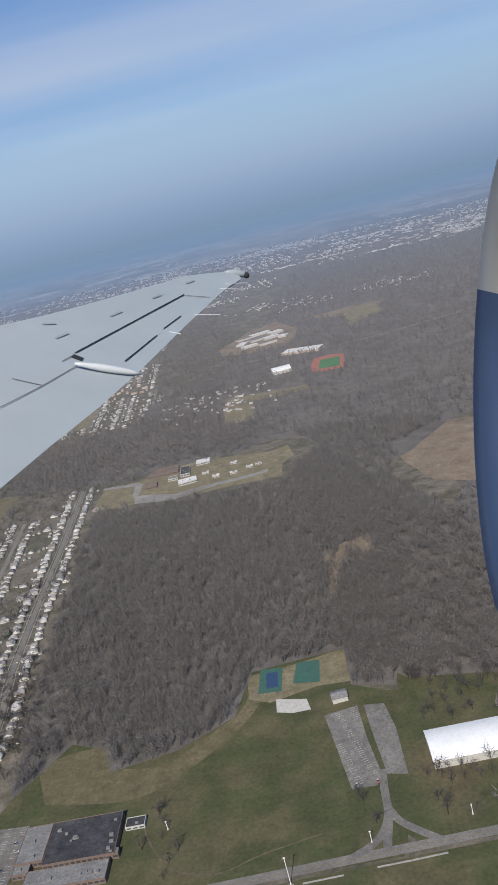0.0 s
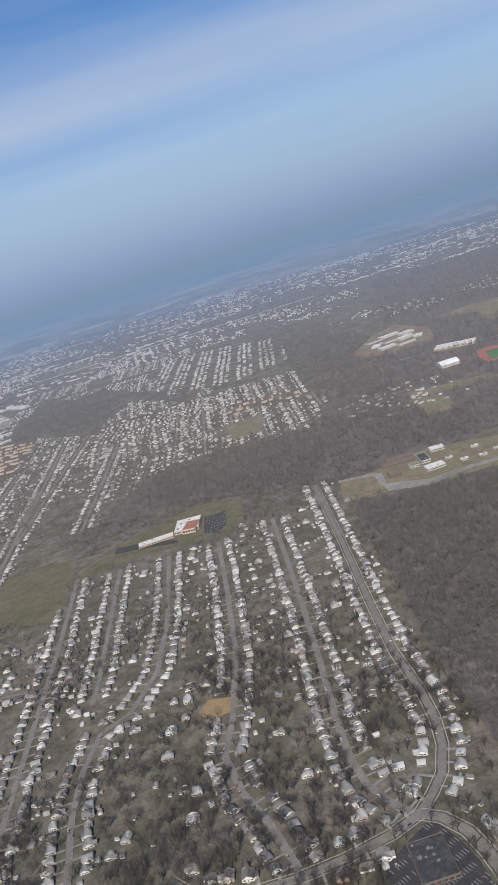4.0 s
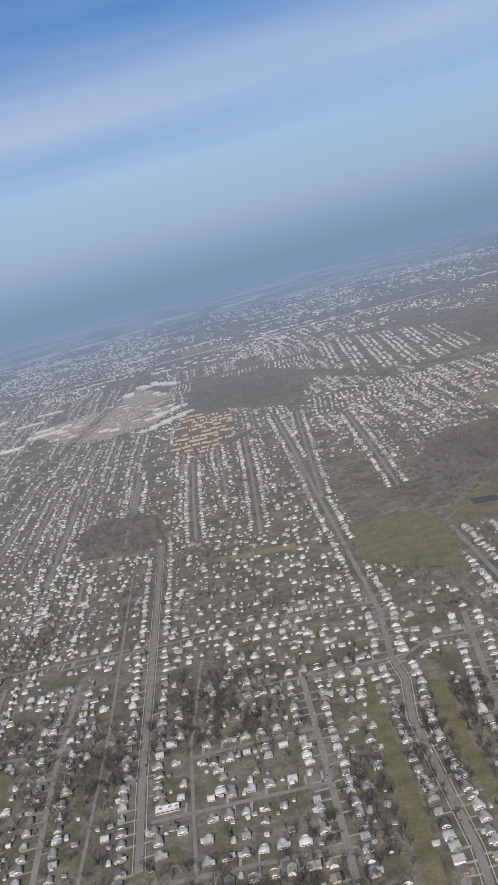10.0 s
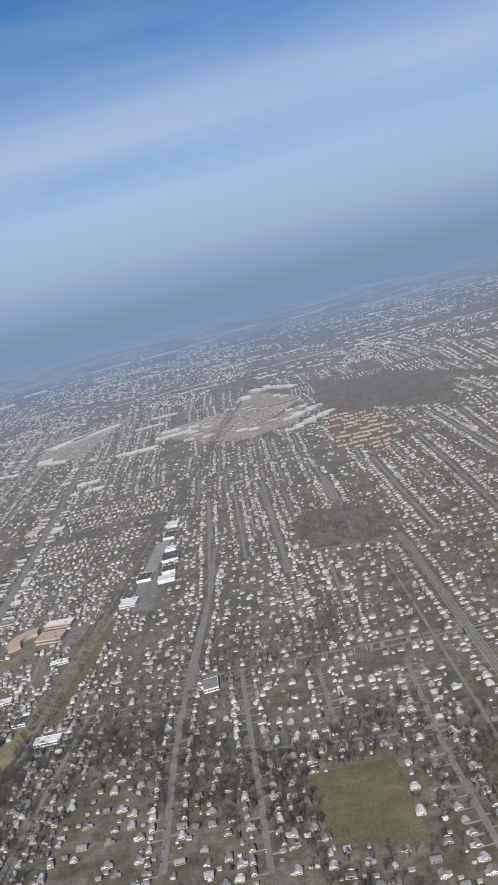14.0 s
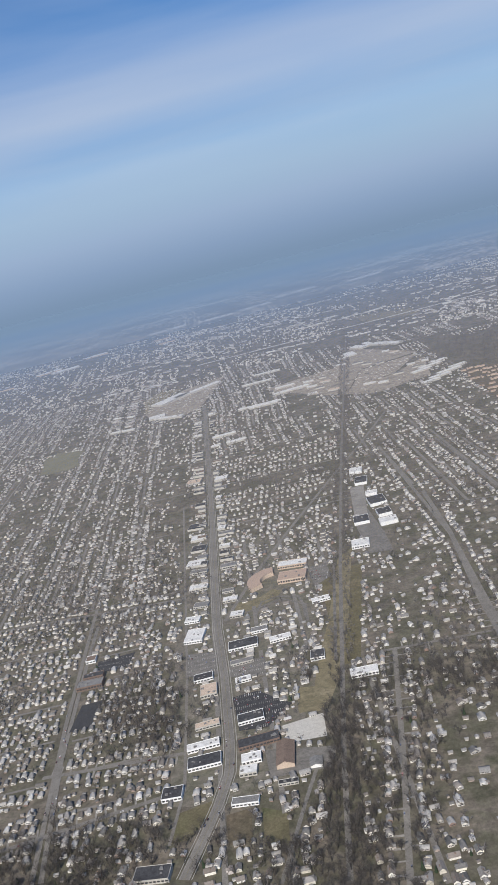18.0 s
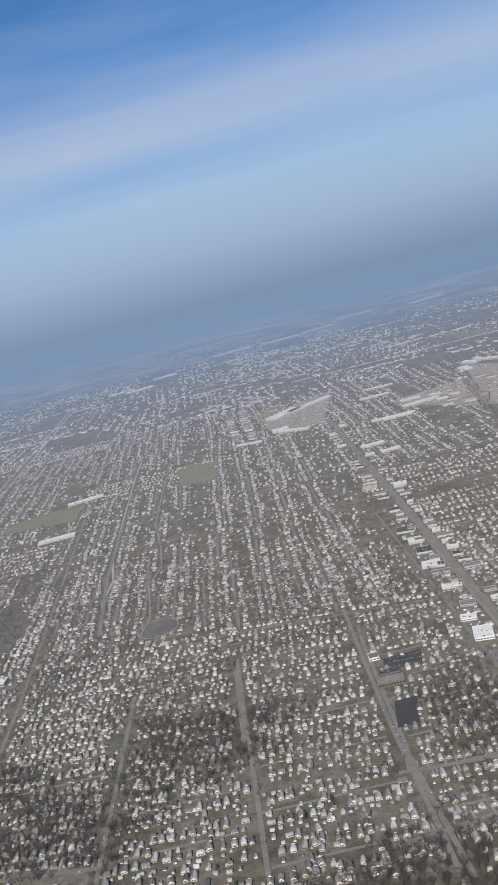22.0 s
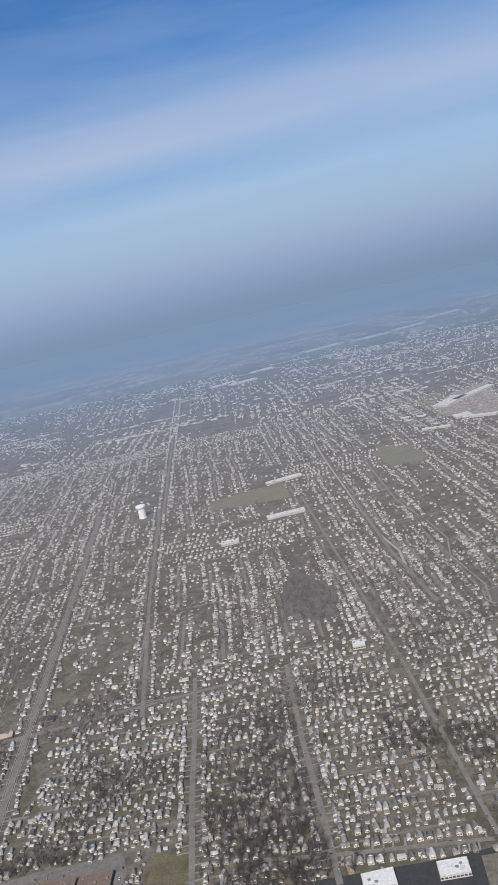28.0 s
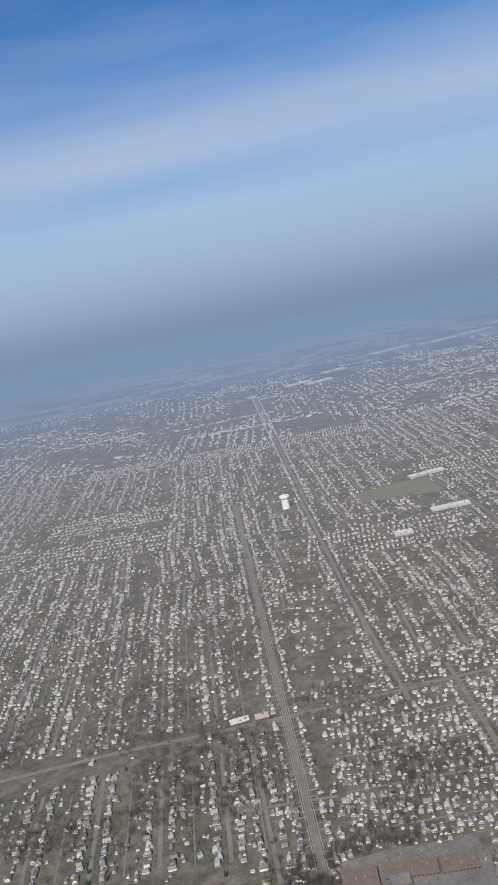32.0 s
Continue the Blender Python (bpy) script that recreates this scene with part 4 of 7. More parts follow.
def flat_building(spec, roof, wall, name, label, category, units=3, deep=0.0):
    """A flat-roofed block: walls, roof slab, parapets, windows along its front and units on the roof."""
    x, y, ln, wd, turn, hi = spec
    wd = deep or min(wd, 0.75 * ln if wd > ln else wd)
    hub = tagged(new(name), label, category)
    hub.matrix_world = pose(x, y, 0, 0, 0, turn)
    b = bmesh.new()
    box(b, -ln / 2, -wd / 2, 0, ln / 2, wd / 2, hi)
    part("wall", b, wall, hub)
    b = bmesh.new()
    box(b, -ln / 2 + 0.15, -wd / 2 + 0.15, hi + 0.004, ln / 2 - 0.15, wd / 2 - 0.15, hi + 0.08)
    part("roof", b, ROOFS[roof], hub)
    for u0, v0, u1, v1 in () if y > 850 else ((-ln / 2, -wd / 2, ln / 2, -wd / 2 + 0.14), (-ln / 2, wd / 2 - 0.14, ln / 2, wd / 2), (-ln / 2, -wd / 2 + 0.14, -ln / 2 + 0.14, wd / 2 - 0.14), (ln / 2 - 0.14, -wd / 2 + 0.14, ln / 2, wd / 2 - 0.14)):
        b = bmesh.new()
        box(b, u0, v0, hi + 0.004, u1, v1, hi + 0.22)
        part("parapet", b, wall, hub)
    rnd = random.Random(int(abs(x) * 7 + abs(y)))
    for _ in range(units):
        s = rnd.uniform(0.3, 0.7)
        u, v = rnd.uniform(-ln / 2 + 1, ln / 2 - 1), rnd.uniform(-wd / 2 + 1, wd / 2 - 1)
        b = bmesh.new()
        box(b, u - s, v - s * 0.7, hi + 0.08, u + s, v + s * 0.7, hi + 0.08 + s * 0.8)
        part("roof_unit", b, M_GREY, hub)
    if y < 520:
        n = max(2, min(14, int(ln / 1.5)))
        for k in range(n):
            u = -ln / 2 + (k + 0.5) * ln / n
            b = bmesh.new()
            box(b, u - 0.36 * ln / n, -wd / 2 - 0.03, hi * 0.35, u + 0.36 * ln / n, -wd / 2 + 0.02, hi * 0.75)
            part("window", b, M_BLACK, hub)
    BARE.append([(x + (u * math.cos(radians(turn)) - v * math.sin(radians(turn))), y + (u * math.sin(radians(turn)) + v * math.cos(radians(turn))))
                 for u, v in ((-ln / 2 - 1.5, -wd / 2 - 1.5), (ln / 2 + 1.5, -wd / 2 - 1.5), (ln / 2 + 1.5, wd / 2 + 1.5), (-ln / 2 - 1.5, wd / 2 + 1.5))])
    return hub


def arched_building(spec, roof, wall, name, label, category, rise=0.9, steps=9, deep=0.0):
    """A hall under a shallow vault (steps over 2) or a plain gable (2 steps)."""
    x, y, ln, wd, turn, hi = spec
    wd = deep or wd
    hub = tagged(new(name), label, category)
    hub.matrix_world = pose(x, y, 0, 0, 0, turn)
    b = bmesh.new()
    box(b, -ln / 2, -wd / 2, 0, ln / 2, wd / 2, hi)
    part("wall", b, wall, hub)
    b = bmesh.new()
    rows = []
    for k in range(steps + 1):
        s = -1 + 2 * k / steps
        z = hi + 0.02 + rise * ((1 - s * s) if steps > 2 else (1 - abs(s)))
        rows.append([[b.verts.new((u, s * (wd / 2 + 0.2), z + d)) for u in (-ln / 2 - 0.2, ln / 2 + 0.2)] for d in (0, 0.12)])
    for a, c in zip(rows, rows[1:]):
        b.faces.new((a[1][0], a[1][1], c[1][1], c[1][0]))
        b.faces.new((a[0][1], a[0][0], c[0][0], c[0][1]))
        b.faces.new((a[0][0], a[1][0], c[1][0], c[0][0]))
        b.faces.new((a[1][1], a[0][1], c[0][1], c[1][1]))
    b.faces.new((rows[0][0][0], rows[0][0][1], rows[0][1][1], rows[0][1][0]))
    b.faces.new((rows[-1][0][1], rows[-1][0][0], rows[-1][1][0], rows[-1][1][1]))
    bmesh.ops.recalc_face_normals(b, faces=b.faces)
    part("roof", b, ROOFS[roof], hub)
    for end in (-1, 1):
        b = bmesh.new()
        pts = [((-1 + 2 * k / steps) * wd / 2, hi + rise * ((1 - (-1 + 2 * k / steps) ** 2) if steps > 2 else (1 - abs(-1 + 2 * k / steps)))) for k in range(steps + 1)]
        b.faces.new([b.verts.new((end * ln / 2, v, z)) for v, z in (pts if end > 0 else pts[::-1])])
        part("gable", b, wall, hub)
    BARE.append([(x + u, y + v) for u, v in ((-ln / 2 - 2, -wd / 2 - 2), (ln / 2 + 2, -wd / 2 - 2), (ln / 2 + 2, wd / 2 + 2), (-ln / 2 - 2, wd / 2 + 2))])
    return hub


flat_building(B_DKLOT, "black", M_BRICK, "shop", "corner shop with a black roof in a parking lot", "shop", 7, deep=14.6)
flat_building((382.5, 178.4, 18, 6, -5, 1.4), "black", M_BRICK, "store", "low dark-roofed store behind bare trees", "store", 3, deep=6)
flat_building(B_STORE, "black", M_BRICK, "store", "low brick store with a stained black flat roof", "store", 9, deep=15.5)
flat_building(B_STORE2, "grey", M_BRICK, "store", "grey flat-roofed wing of a brick store", "store", 2, deep=13.6)
flat_building((477.3, 176.6, 4.7, 6.0, -1.0, 1.6), "grey", M_BRICK, "store", "small grey-roofed annex of a brick store", "store", 1, deep=3.4)
flat_building((502.6, 177.0, 3.6, 9.6, -1.0, 1.7), "grey", M_BRICK, "store", "narrow grey-roofed side wing of a brick store", "store", 1, deep=2.0)
flat_building(B_STORE3, "grey", M_BRICK, "store", "long low brick frontage with a grey roof", "store", 5, deep=6.6)
flat_building(B_STOREWING, "black", M_CONCRETE, "loading_dock", "small loading dock with pale walls beside a store", "loading dock", 1, deep=3.7)
arched_building(B_WHITEHALL, "snow", M_CONCRETE, "hall", "long hall under a white vaulted roof", "hall", 1.2)
arched_building(B_PAV, "grey", M_CONCRETE, "pavilion", "small park pavilion with a grey green gabled roof", "pavilion", 0.8, 2, deep=4.2)
for spec, roof in (((484.4, 496.5, 20.4, 5.5, 0, 1.4), "brown"), ((485.9, 504.2, 16.7, 5, 3, 1.4), "brown"), ((499.3, 491, 5.7, 15, 3, 1.8), "black"), ((510.4, 503.4, 9.1, 7, 0, 1.5), "white"), ((502.2, 471.5, 11.6, 7.5, 8, 1.6), "white"),
                   ((478.6, 478, 7.5, 8, 4, 1.4), "brown"), ((492, 483, 6, 5, 4, 1.4), "grey"), ((520, 470.6, 4.6, 3.2, 5, 1.0), "white"), ((531, 488.5, 4.4, 3, -5, 1.0), "white"), ((531, 469.5, 4.6, 3, 8, 1.0), "white"),
                   ((541, 474.5, 4.2, 3, 0, 1.0), "white"), ((546.5, 476.5, 4, 2.8, 6, 1.0), "grey"), ((513, 480.5, 4.2, 3, 0, 1.0), "white")):
    flat_building(spec, roof, M_BRICK if roof == "brown" else M_CONCRETE, "campus_building", "%s-roofed low campus building on a straw lawn" % roof, "building", 2, deep=spec[3])
flat_building(B_SCH_LONG, "white", M_TAN, "school", "long low school wing with a white roof", "school", 3, deep=6.5)
flat_building(B_SCH_MID, "white", M_TAN, "school", "school block with a white roof and tan walls", "school", 4, deep=20)
flat_building(B_SCH_RED, "red", M_TAN, "school", "raised school hall with a rust red roof", "school", 0, deep=14)
arched_building(B_HALL, "snow", M_CONCRETE, "hall", "white domed sports hall far in the woods", "hall", 2.0, deep=16)
far_x, far_y = [sum(p[i] for p in FARLOT_AREA) / len(FARLOT_AREA) for i in (0, 1)]
for k, (u, v, ln_, wd_, turn_) in enumerate(((-16, 14, 20, 9, 25), (2, 20, 24, 9, 20), (20, 12, 16, 10, 28), (-18, -6, 15, 10, 70), (-2, 0, 17, 12, 20), (14, -4, 18, 9, 24), (28, -8, 12, 9, 70), (-10, -20, 18, 8, 22), (10, -22, 20, 7, 20))):
    flat_building((far_x + u, far_y + v * 1.6, ln_, wd_, turn_, 1.8 + 0.3 * (k % 3)), "white" if k % 4 else "grey", M_CONCRETE, "school", "wing of a far sprawling school with pale roofs", "school", 2, deep=wd_)
flat_building(B_FAR3, "white", M_TAN, "school", "far sprawling school with pale roofs", "school", 5, deep=18)
for k in range(7):
    flat_building((34 + 7 * (k % 4) * 1.9, 925 + 17 * k, 22 + 5 * (k % 3), 7, 24, 1.9), "white", M_CONCRETE, "factory", "long factory hall with a white roof", "factory", 2, deep=7)
for spec in (B_FAC1, B_FAC2, B_FAC3, B_FAC4, B_FAC5):
    flat_building(spec, "white", M_CONCRETE, "factory", "far factory hall with a white roof", "factory", 2, deep=30)
for spec in (B_LONG, B_LONG3):
    flat_building(spec, "white", M_CONCRETE, "warehouse", "long pale warehouse shed", "warehouse", 2, deep=9)
# warehouses beside the railway
for spec, roof in (((-73, 659, 10, 12, -6, 2.0), "white"), ((-71, 631, 9.6, 15, -6, 2.0), "black"), ((-64, 579, 12.4, 17, 6, 2.2), "black"), ((-61.5, 553, 9.6, 12, 6, 2.2), "black"), ((-60.4, 535, 12, 9, 4, 2.4), "white"),
                   ((-66, 598, 8.6, 7, -6, 1.8), "white"), ((-78, 547, 10.6, 13, 0, 2.0), "black"), ((-82, 506, 11.4, 11, -3, 2.0), "white")):
    flat_building(spec, roof, M_WHITE, "warehouse", "%s-roofed warehouse with white walls beside a railway" % roof, "warehouse", 3, deep=spec[3])


def curved_school(x, y, radius, deep, a0, a1, hi):
    """A tan school wing that bends round a lawn: wall, roof and a window to each bay."""
    hub = tagged(new("school"), "curved tan masonry school wing before a lawn", "school")
    hub.matrix_world = pose(x, y, 0)
    steps = 14
    for name, mat, z0, z1, grow in (("wall", M_TAN, 0.0, hi, 0.0), ("roof", M_TANROOF, hi + 0.004, hi + 0.12, 0.15)):
        b = bmesh.new()
        rows = []
        for k in range(steps + 1):
            c, q = math.cos(radians(a0 + (a1 - a0) * k / steps)), math.sin(radians(a0 + (a1 - a0) * k / steps))
            rows.append([b.verts.new((c * r, q * r, z)) for r, z in ((radius - deep - grow, z0), (radius + grow, z0), (radius + grow, z1), (radius - deep - grow, z1))])
        for p, q in zip(rows, rows[1:]):
            for i in range(4):
                b.faces.new((p[i], p[(i + 1) % 4], q[(i + 1) % 4], q[i]))
        b.faces.new(rows[0])
        b.faces.new(rows[-1][::-1])
        bmesh.ops.recalc_face_normals(b, faces=b.faces)
        part(name, b, mat, hub)
    for k in range(steps):
        turn = a0 + (a1 - a0) * (k + 0.5) / steps
        for z in (0.5, 1.5):
            b = bmesh.new()
            box(b, -0.05, -0.55, z, 0.05, 0.55, z + 0.5)
            win = part("window", b, M_BLACK, hub)
            win.matrix_basis = pose(math.cos(radians(turn)) * radius, math.sin(radians(turn)) * radius, 0, 0, 0, turn)
    BARE.append([(x + (radius + 2) * math.cos(t), y + (radius + 2) * math.sin(t)) for t in (0.3 * k for k in range(21))])


curved_school(-138.5, 477, 17, 8, 95, 215, 2.6)
flat_building((-126.8, 496.0, 19.0, 9.0, -7.3, 2.2), "white", M_TAN, "school", "school wing with a white roof and tan walls", "school", 3, deep=8)
flat_building((-127.0, 476.5, 17.5, 13.0, -6, 2.6), "terracotta", M_TAN, "school", "tan masonry school hall beside a parking lot", "school", 4, deep=12)
flat_building((-110.8, 438.5, 10.5, 4.0, 8, 1.6), "white", M_WHITE, "shop", "low white-roofed workshop beside a school", "shop", 2, deep=4)
# shops along the avenue: place, length, depth, turn, height, roof, wall
SHOPS = ((-183.2, 424, 10.5, 14, -5, 1.7, "white", M_WHITE), (-154.4, 404, 15.9, 9, 4, 1.6, "black", M_WHITE), (-134.1, 403, 11.6, 4.6, 8, 1.5, "white", M_WHITE), (-114.7, 378, 7.2, 8, -1, 1.7, "black", M_WHITE),
         (-93.2, 354.5, 13.1, 6, 1, 1.8, "white", M_WHITE), (-169.4, 364, 8.3, 10, 6, 1.8, "tan", M_CONCRETE), (-173.5, 377.5, 9.8, 6, 6, 1.6, "black", M_WHITE), (-152.4, 368.5, 7.9, 3.8, 8, 1.4, "white", M_WHITE),
         (-146.9, 334.5, 12, 6.6, 8, 1.8, "black", M_WHITE), (-167.3, 335.5, 11.4, 4.2, 8, 1.4, "tan", M_CONCRETE), (-167.6, 320, 14.5, 4.6, 8, 1.7, "white", M_WHITE), (-165.8, 308.5, 14.5, 7.8, 5, 1.7, "black", M_WHITE),
         (-142.5, 316, 18.1, 6.2, 8, 1.9, "black", M_BRICK), (-145.2, 305, 8.4, 5.4, 4, 1.8, "white", M_WHITE), (-146.1, 297.5, 7.4, 5.6, -2, 1.6, "white", M_CONCRETE), (-129.5, 286.2, 8, 2.6, -1, 1.2, "black", M_CONCRETE),
         (-146.4, 279.2, 10.9, 4.0, -4, 1.5, "grey", M_WHITE), (-177.4, 291, 8.6, 7.2, 0, 1.8, "black", M_WHITE), (-154, 386, 12, 4, 6, 1.4, "grey", M_CONCRETE), (-146, 417, 9, 5, 4, 1.5, "grey", M_WHITE),
         (-187, 445, 9, 6, -5, 1.5, "white", M_WHITE), (-160, 441, 8, 6, -5, 1.5, "white", M_CONCRETE))
for x, y, ln_, wd_, turn_, hi_, roof, wall in SHOPS:
    flat_building((x, y, ln_, wd_, turn_, hi_), roof, wall, "shop", "%s-roofed shop along a wide avenue" % roof, "shop", 3, deep=wd_)
arched_building((-118.1, 295, 5.2, 4.0, 90, 1.2), "grey", M_WHITE, "workshop", "small white workshop under a grey gable", "workshop", 0.8, 2, deep=5.0)
for spec, roof in ((B_E12, "white"), (B_E13, "tan"), (B_E14, "black"), (B_E18, "black"), (B_E19, "white"), (B_E20, "black"), (B_E21, "white"), (B_E22, "white")):
    flat_building(spec, roof, M_CONCRETE, "shop", "%s-roofed shop along a wide avenue" % roof, "shop", 3, deep=min(spec[3], 11))
spots = random.Random(12)
main_run, _ = resampled(MAIN_LINE, 13.0)
for (ax, ay), (bx, by) in zip(main_run, main_run[1:]):
    for side in (-1, 1):
        if ay > 455 and spots.random() < 0.62:
            ln_, wd_ = spots.uniform(4, 12), spots.uniform(3.5, 8)
            flat_building((ax + side * (4.5 + ln_ / 2), ay, ln_, wd_, spots.uniform(-8, 0), spots.uniform(1.2, 1.9)), spots.choice(("white", "white", "grey", "grey", "black", "grey", "black", "brown")), M_CONCRETE,
                          "shop", "low flat-roofed shop along a wide avenue", "shop", 1, deep=wd_)
arched_building((-130.6, 303, 15, 7.4, 90, 1.9), "brown", M_TAN, "church", "church hall under a red brown gabled roof", "church", 1.6, 2, deep=7.4)
flat_building((-237.2, 392.5, 14.2, 7.5, 2, 2.2), "grey", M_BRICK, "school", "brick school block with a grey roof and tall windows", "school", 3, deep=7)
flat_building((-237.0, 400.2, 11.0, 4.5, 3, 2.4), "black", M_BRICK, "school", "school wing with a black roof", "school", 2, deep=4.5)
flat_building((-243.6, 420.8, 5.6, 8, 4, 1.8), "brown", M_WHITE, "house", "house beside a school with a brown roof", "house", 0, deep=6)
for spec, deep in ((B_MALL1, 14), (B_MALL2, 24), (B_MALL3, 18), (B_MALL4, 9)):
    flat_building(spec, "white", M_CONCRETE, "mall", "far white-roofed shopping mall", "mall", 6, deep=deep)
flat_building(B_HC1, "white", M_CONCRETE, "apartment_block", "low white-roofed apartment row", "building", 2, deep=7)
flat_building(B_GBL, "white", M_CONCRETE, "warehouse", "plain white-roofed block between houses", "building", 2, deep=9)
# sheds and shop rows along the far highways: place, length, turn
for x, y, ln_, turn_ in ((-341, 2315, 107, 16), (-230, 2370, 100, 20), (-479, 2300, 110, 24), (-563, 2253, 47, 22), (-637, 2073, 62, 26), (-436, 1999, 40, 10), (-109, 2526, 130, 26), (96, 2480, 110, 24),
                         (-724, 1944, 62, 24), (-673, 1916, 66, 24), (-790, 1810, 42, 20), (-463, 2100, 40, 14)):
    flat_building((x, y, ln_, 26, turn_, 2.7), "white" if ln_ > 60 else "grey", M_TAN if ln_ < 64 else M_CONCRETE, "warehouse", "far long pale shed beside a highway", "warehouse", 0, deep=26)
for x, y, ln_, turn_ in ((-163, 1228, 41, 4), (-135, 1089, 27, 8), (-167, 1006, 55, 4), (-177, 1163, 43, 6), (-203, 889, 27, 8), (-187, 851, 21, 10)):
    flat_building((x, y, ln_, 8, turn_, 2.0), "white", M_CONCRETE, "warehouse", "long low white-roofed shed among homes", "warehouse", 0, deep=8)


def water_tower(x, y):
    """A broad fluted shaft that carries a wider tank under a shallow dome."""
    hub = tagged(new("water_tower"), "tall white water tower with a fluted shaft among homes", "water tower")
    hub.matrix_world = pose(x, y, 0)
    for name, profile, flutes in (("shaft", ((4.4, 0), (4.1, 1.0), (4.1, 11.0)), 0.12), ("tank", ((4.2, 11.004), (5.6, 12.6), (5.7, 14.4), (5.3, 15.0), (3.0, 15.5), (0.4, 15.7)), 0.0), ("vent", ((0.5, 15.704), (0.5, 16.2), (0.1, 16.4)), 0.0)):
        b = bmesh.new()
        rings = [[b.verts.new(((r + flutes * (k % 2)) * math.cos(math.pi * k / 16), (r + flutes * (k % 2)) * math.sin(math.pi * k / 16), z)) for k in range(32)] for r, z in profile]
        for low, top in zip(rings, rings[1:]):
            for k in range(32):
                b.faces.new((low[k], low[(k + 1) % 32], top[(k + 1) % 32], top[k]))
        b.faces.new(rings[0][::-1])
        b.faces.new(rings[-1])
        part(name, b, M_WHITE, hub)
    BARE.append([(x + 12 * u, y + 18 * v) for u, v in ((-1, -1), (1, -1), (1, 1), (-1, 1))])


water_tower(-707, 884)
for spec in (B_FLH, B_GSC, B_GSC2):
    flat_building(spec, "white", M_CONCRETE, "school", "far school with a pale roof beside a field", "school", 4, deep=10)
for spec, roof in ((B_HDK, "black"), (B_H2, "white"), (B_H3, "tan")):
    flat_building(spec, roof, M_BRICK, "shop", "%s-roofed corner shop at a crossroads" % roof, "shop", 3, deep=7)
for spec, roof in ((B_H4, "brown"), (B_H5, "grey"), (B_H6, "brown"), (B_H7, "brown")):
    flat_building(spec, roof, M_BRICK, "school", "low brown brick school block with a %s roof" % roof, "school", 3)
SHED_SPOTS = []
shed_rng = random.Random(31)
for _ in range(60):
    x, y = shed_rng.uniform(-140, 50), shed_rng.uniform(930, 1270)
    if within(SHEDS_AREA, x, y) and all(math.hypot(x - u, y - v) > 17 for u, v in SHED_SPOTS):
        SHED_SPOTS.append((x, y))
        flat_building((x, y, shed_rng.uniform(9, 16), shed_rng.uniform(5, 9), shed_rng.uniform(-15, 10), 1.6), shed_rng.choice(("white", "white", "grey", "tan")), M_CONCRETE, "industrial_shed", "pale flat-roofed shed in a beige yard", "shed", 1)
for spec, roof in ((B_G1, "white"), (B_G2, "white"), (B_F1, "white"), (B_C1, "white")):
    flat_building(spec, roof, M_CONCRETE, "warehouse", "%s-roofed low warehouse in an asphalt yard" % roof, "warehouse", 3)


flat_building((-393.6, 280.2, 19, 7.5, 6, 1.8), "tan", M_CONCRETE, "warehouse", "long brown-roofed shed in a worn yard", "warehouse", 3, deep=7.5)
flat_building((-14.7, 376, 7.6, 12, 8, 1.8), "grey", M_WHITE, "hall", "plain grey hall beside a wide road", "hall", 1, deep=11)
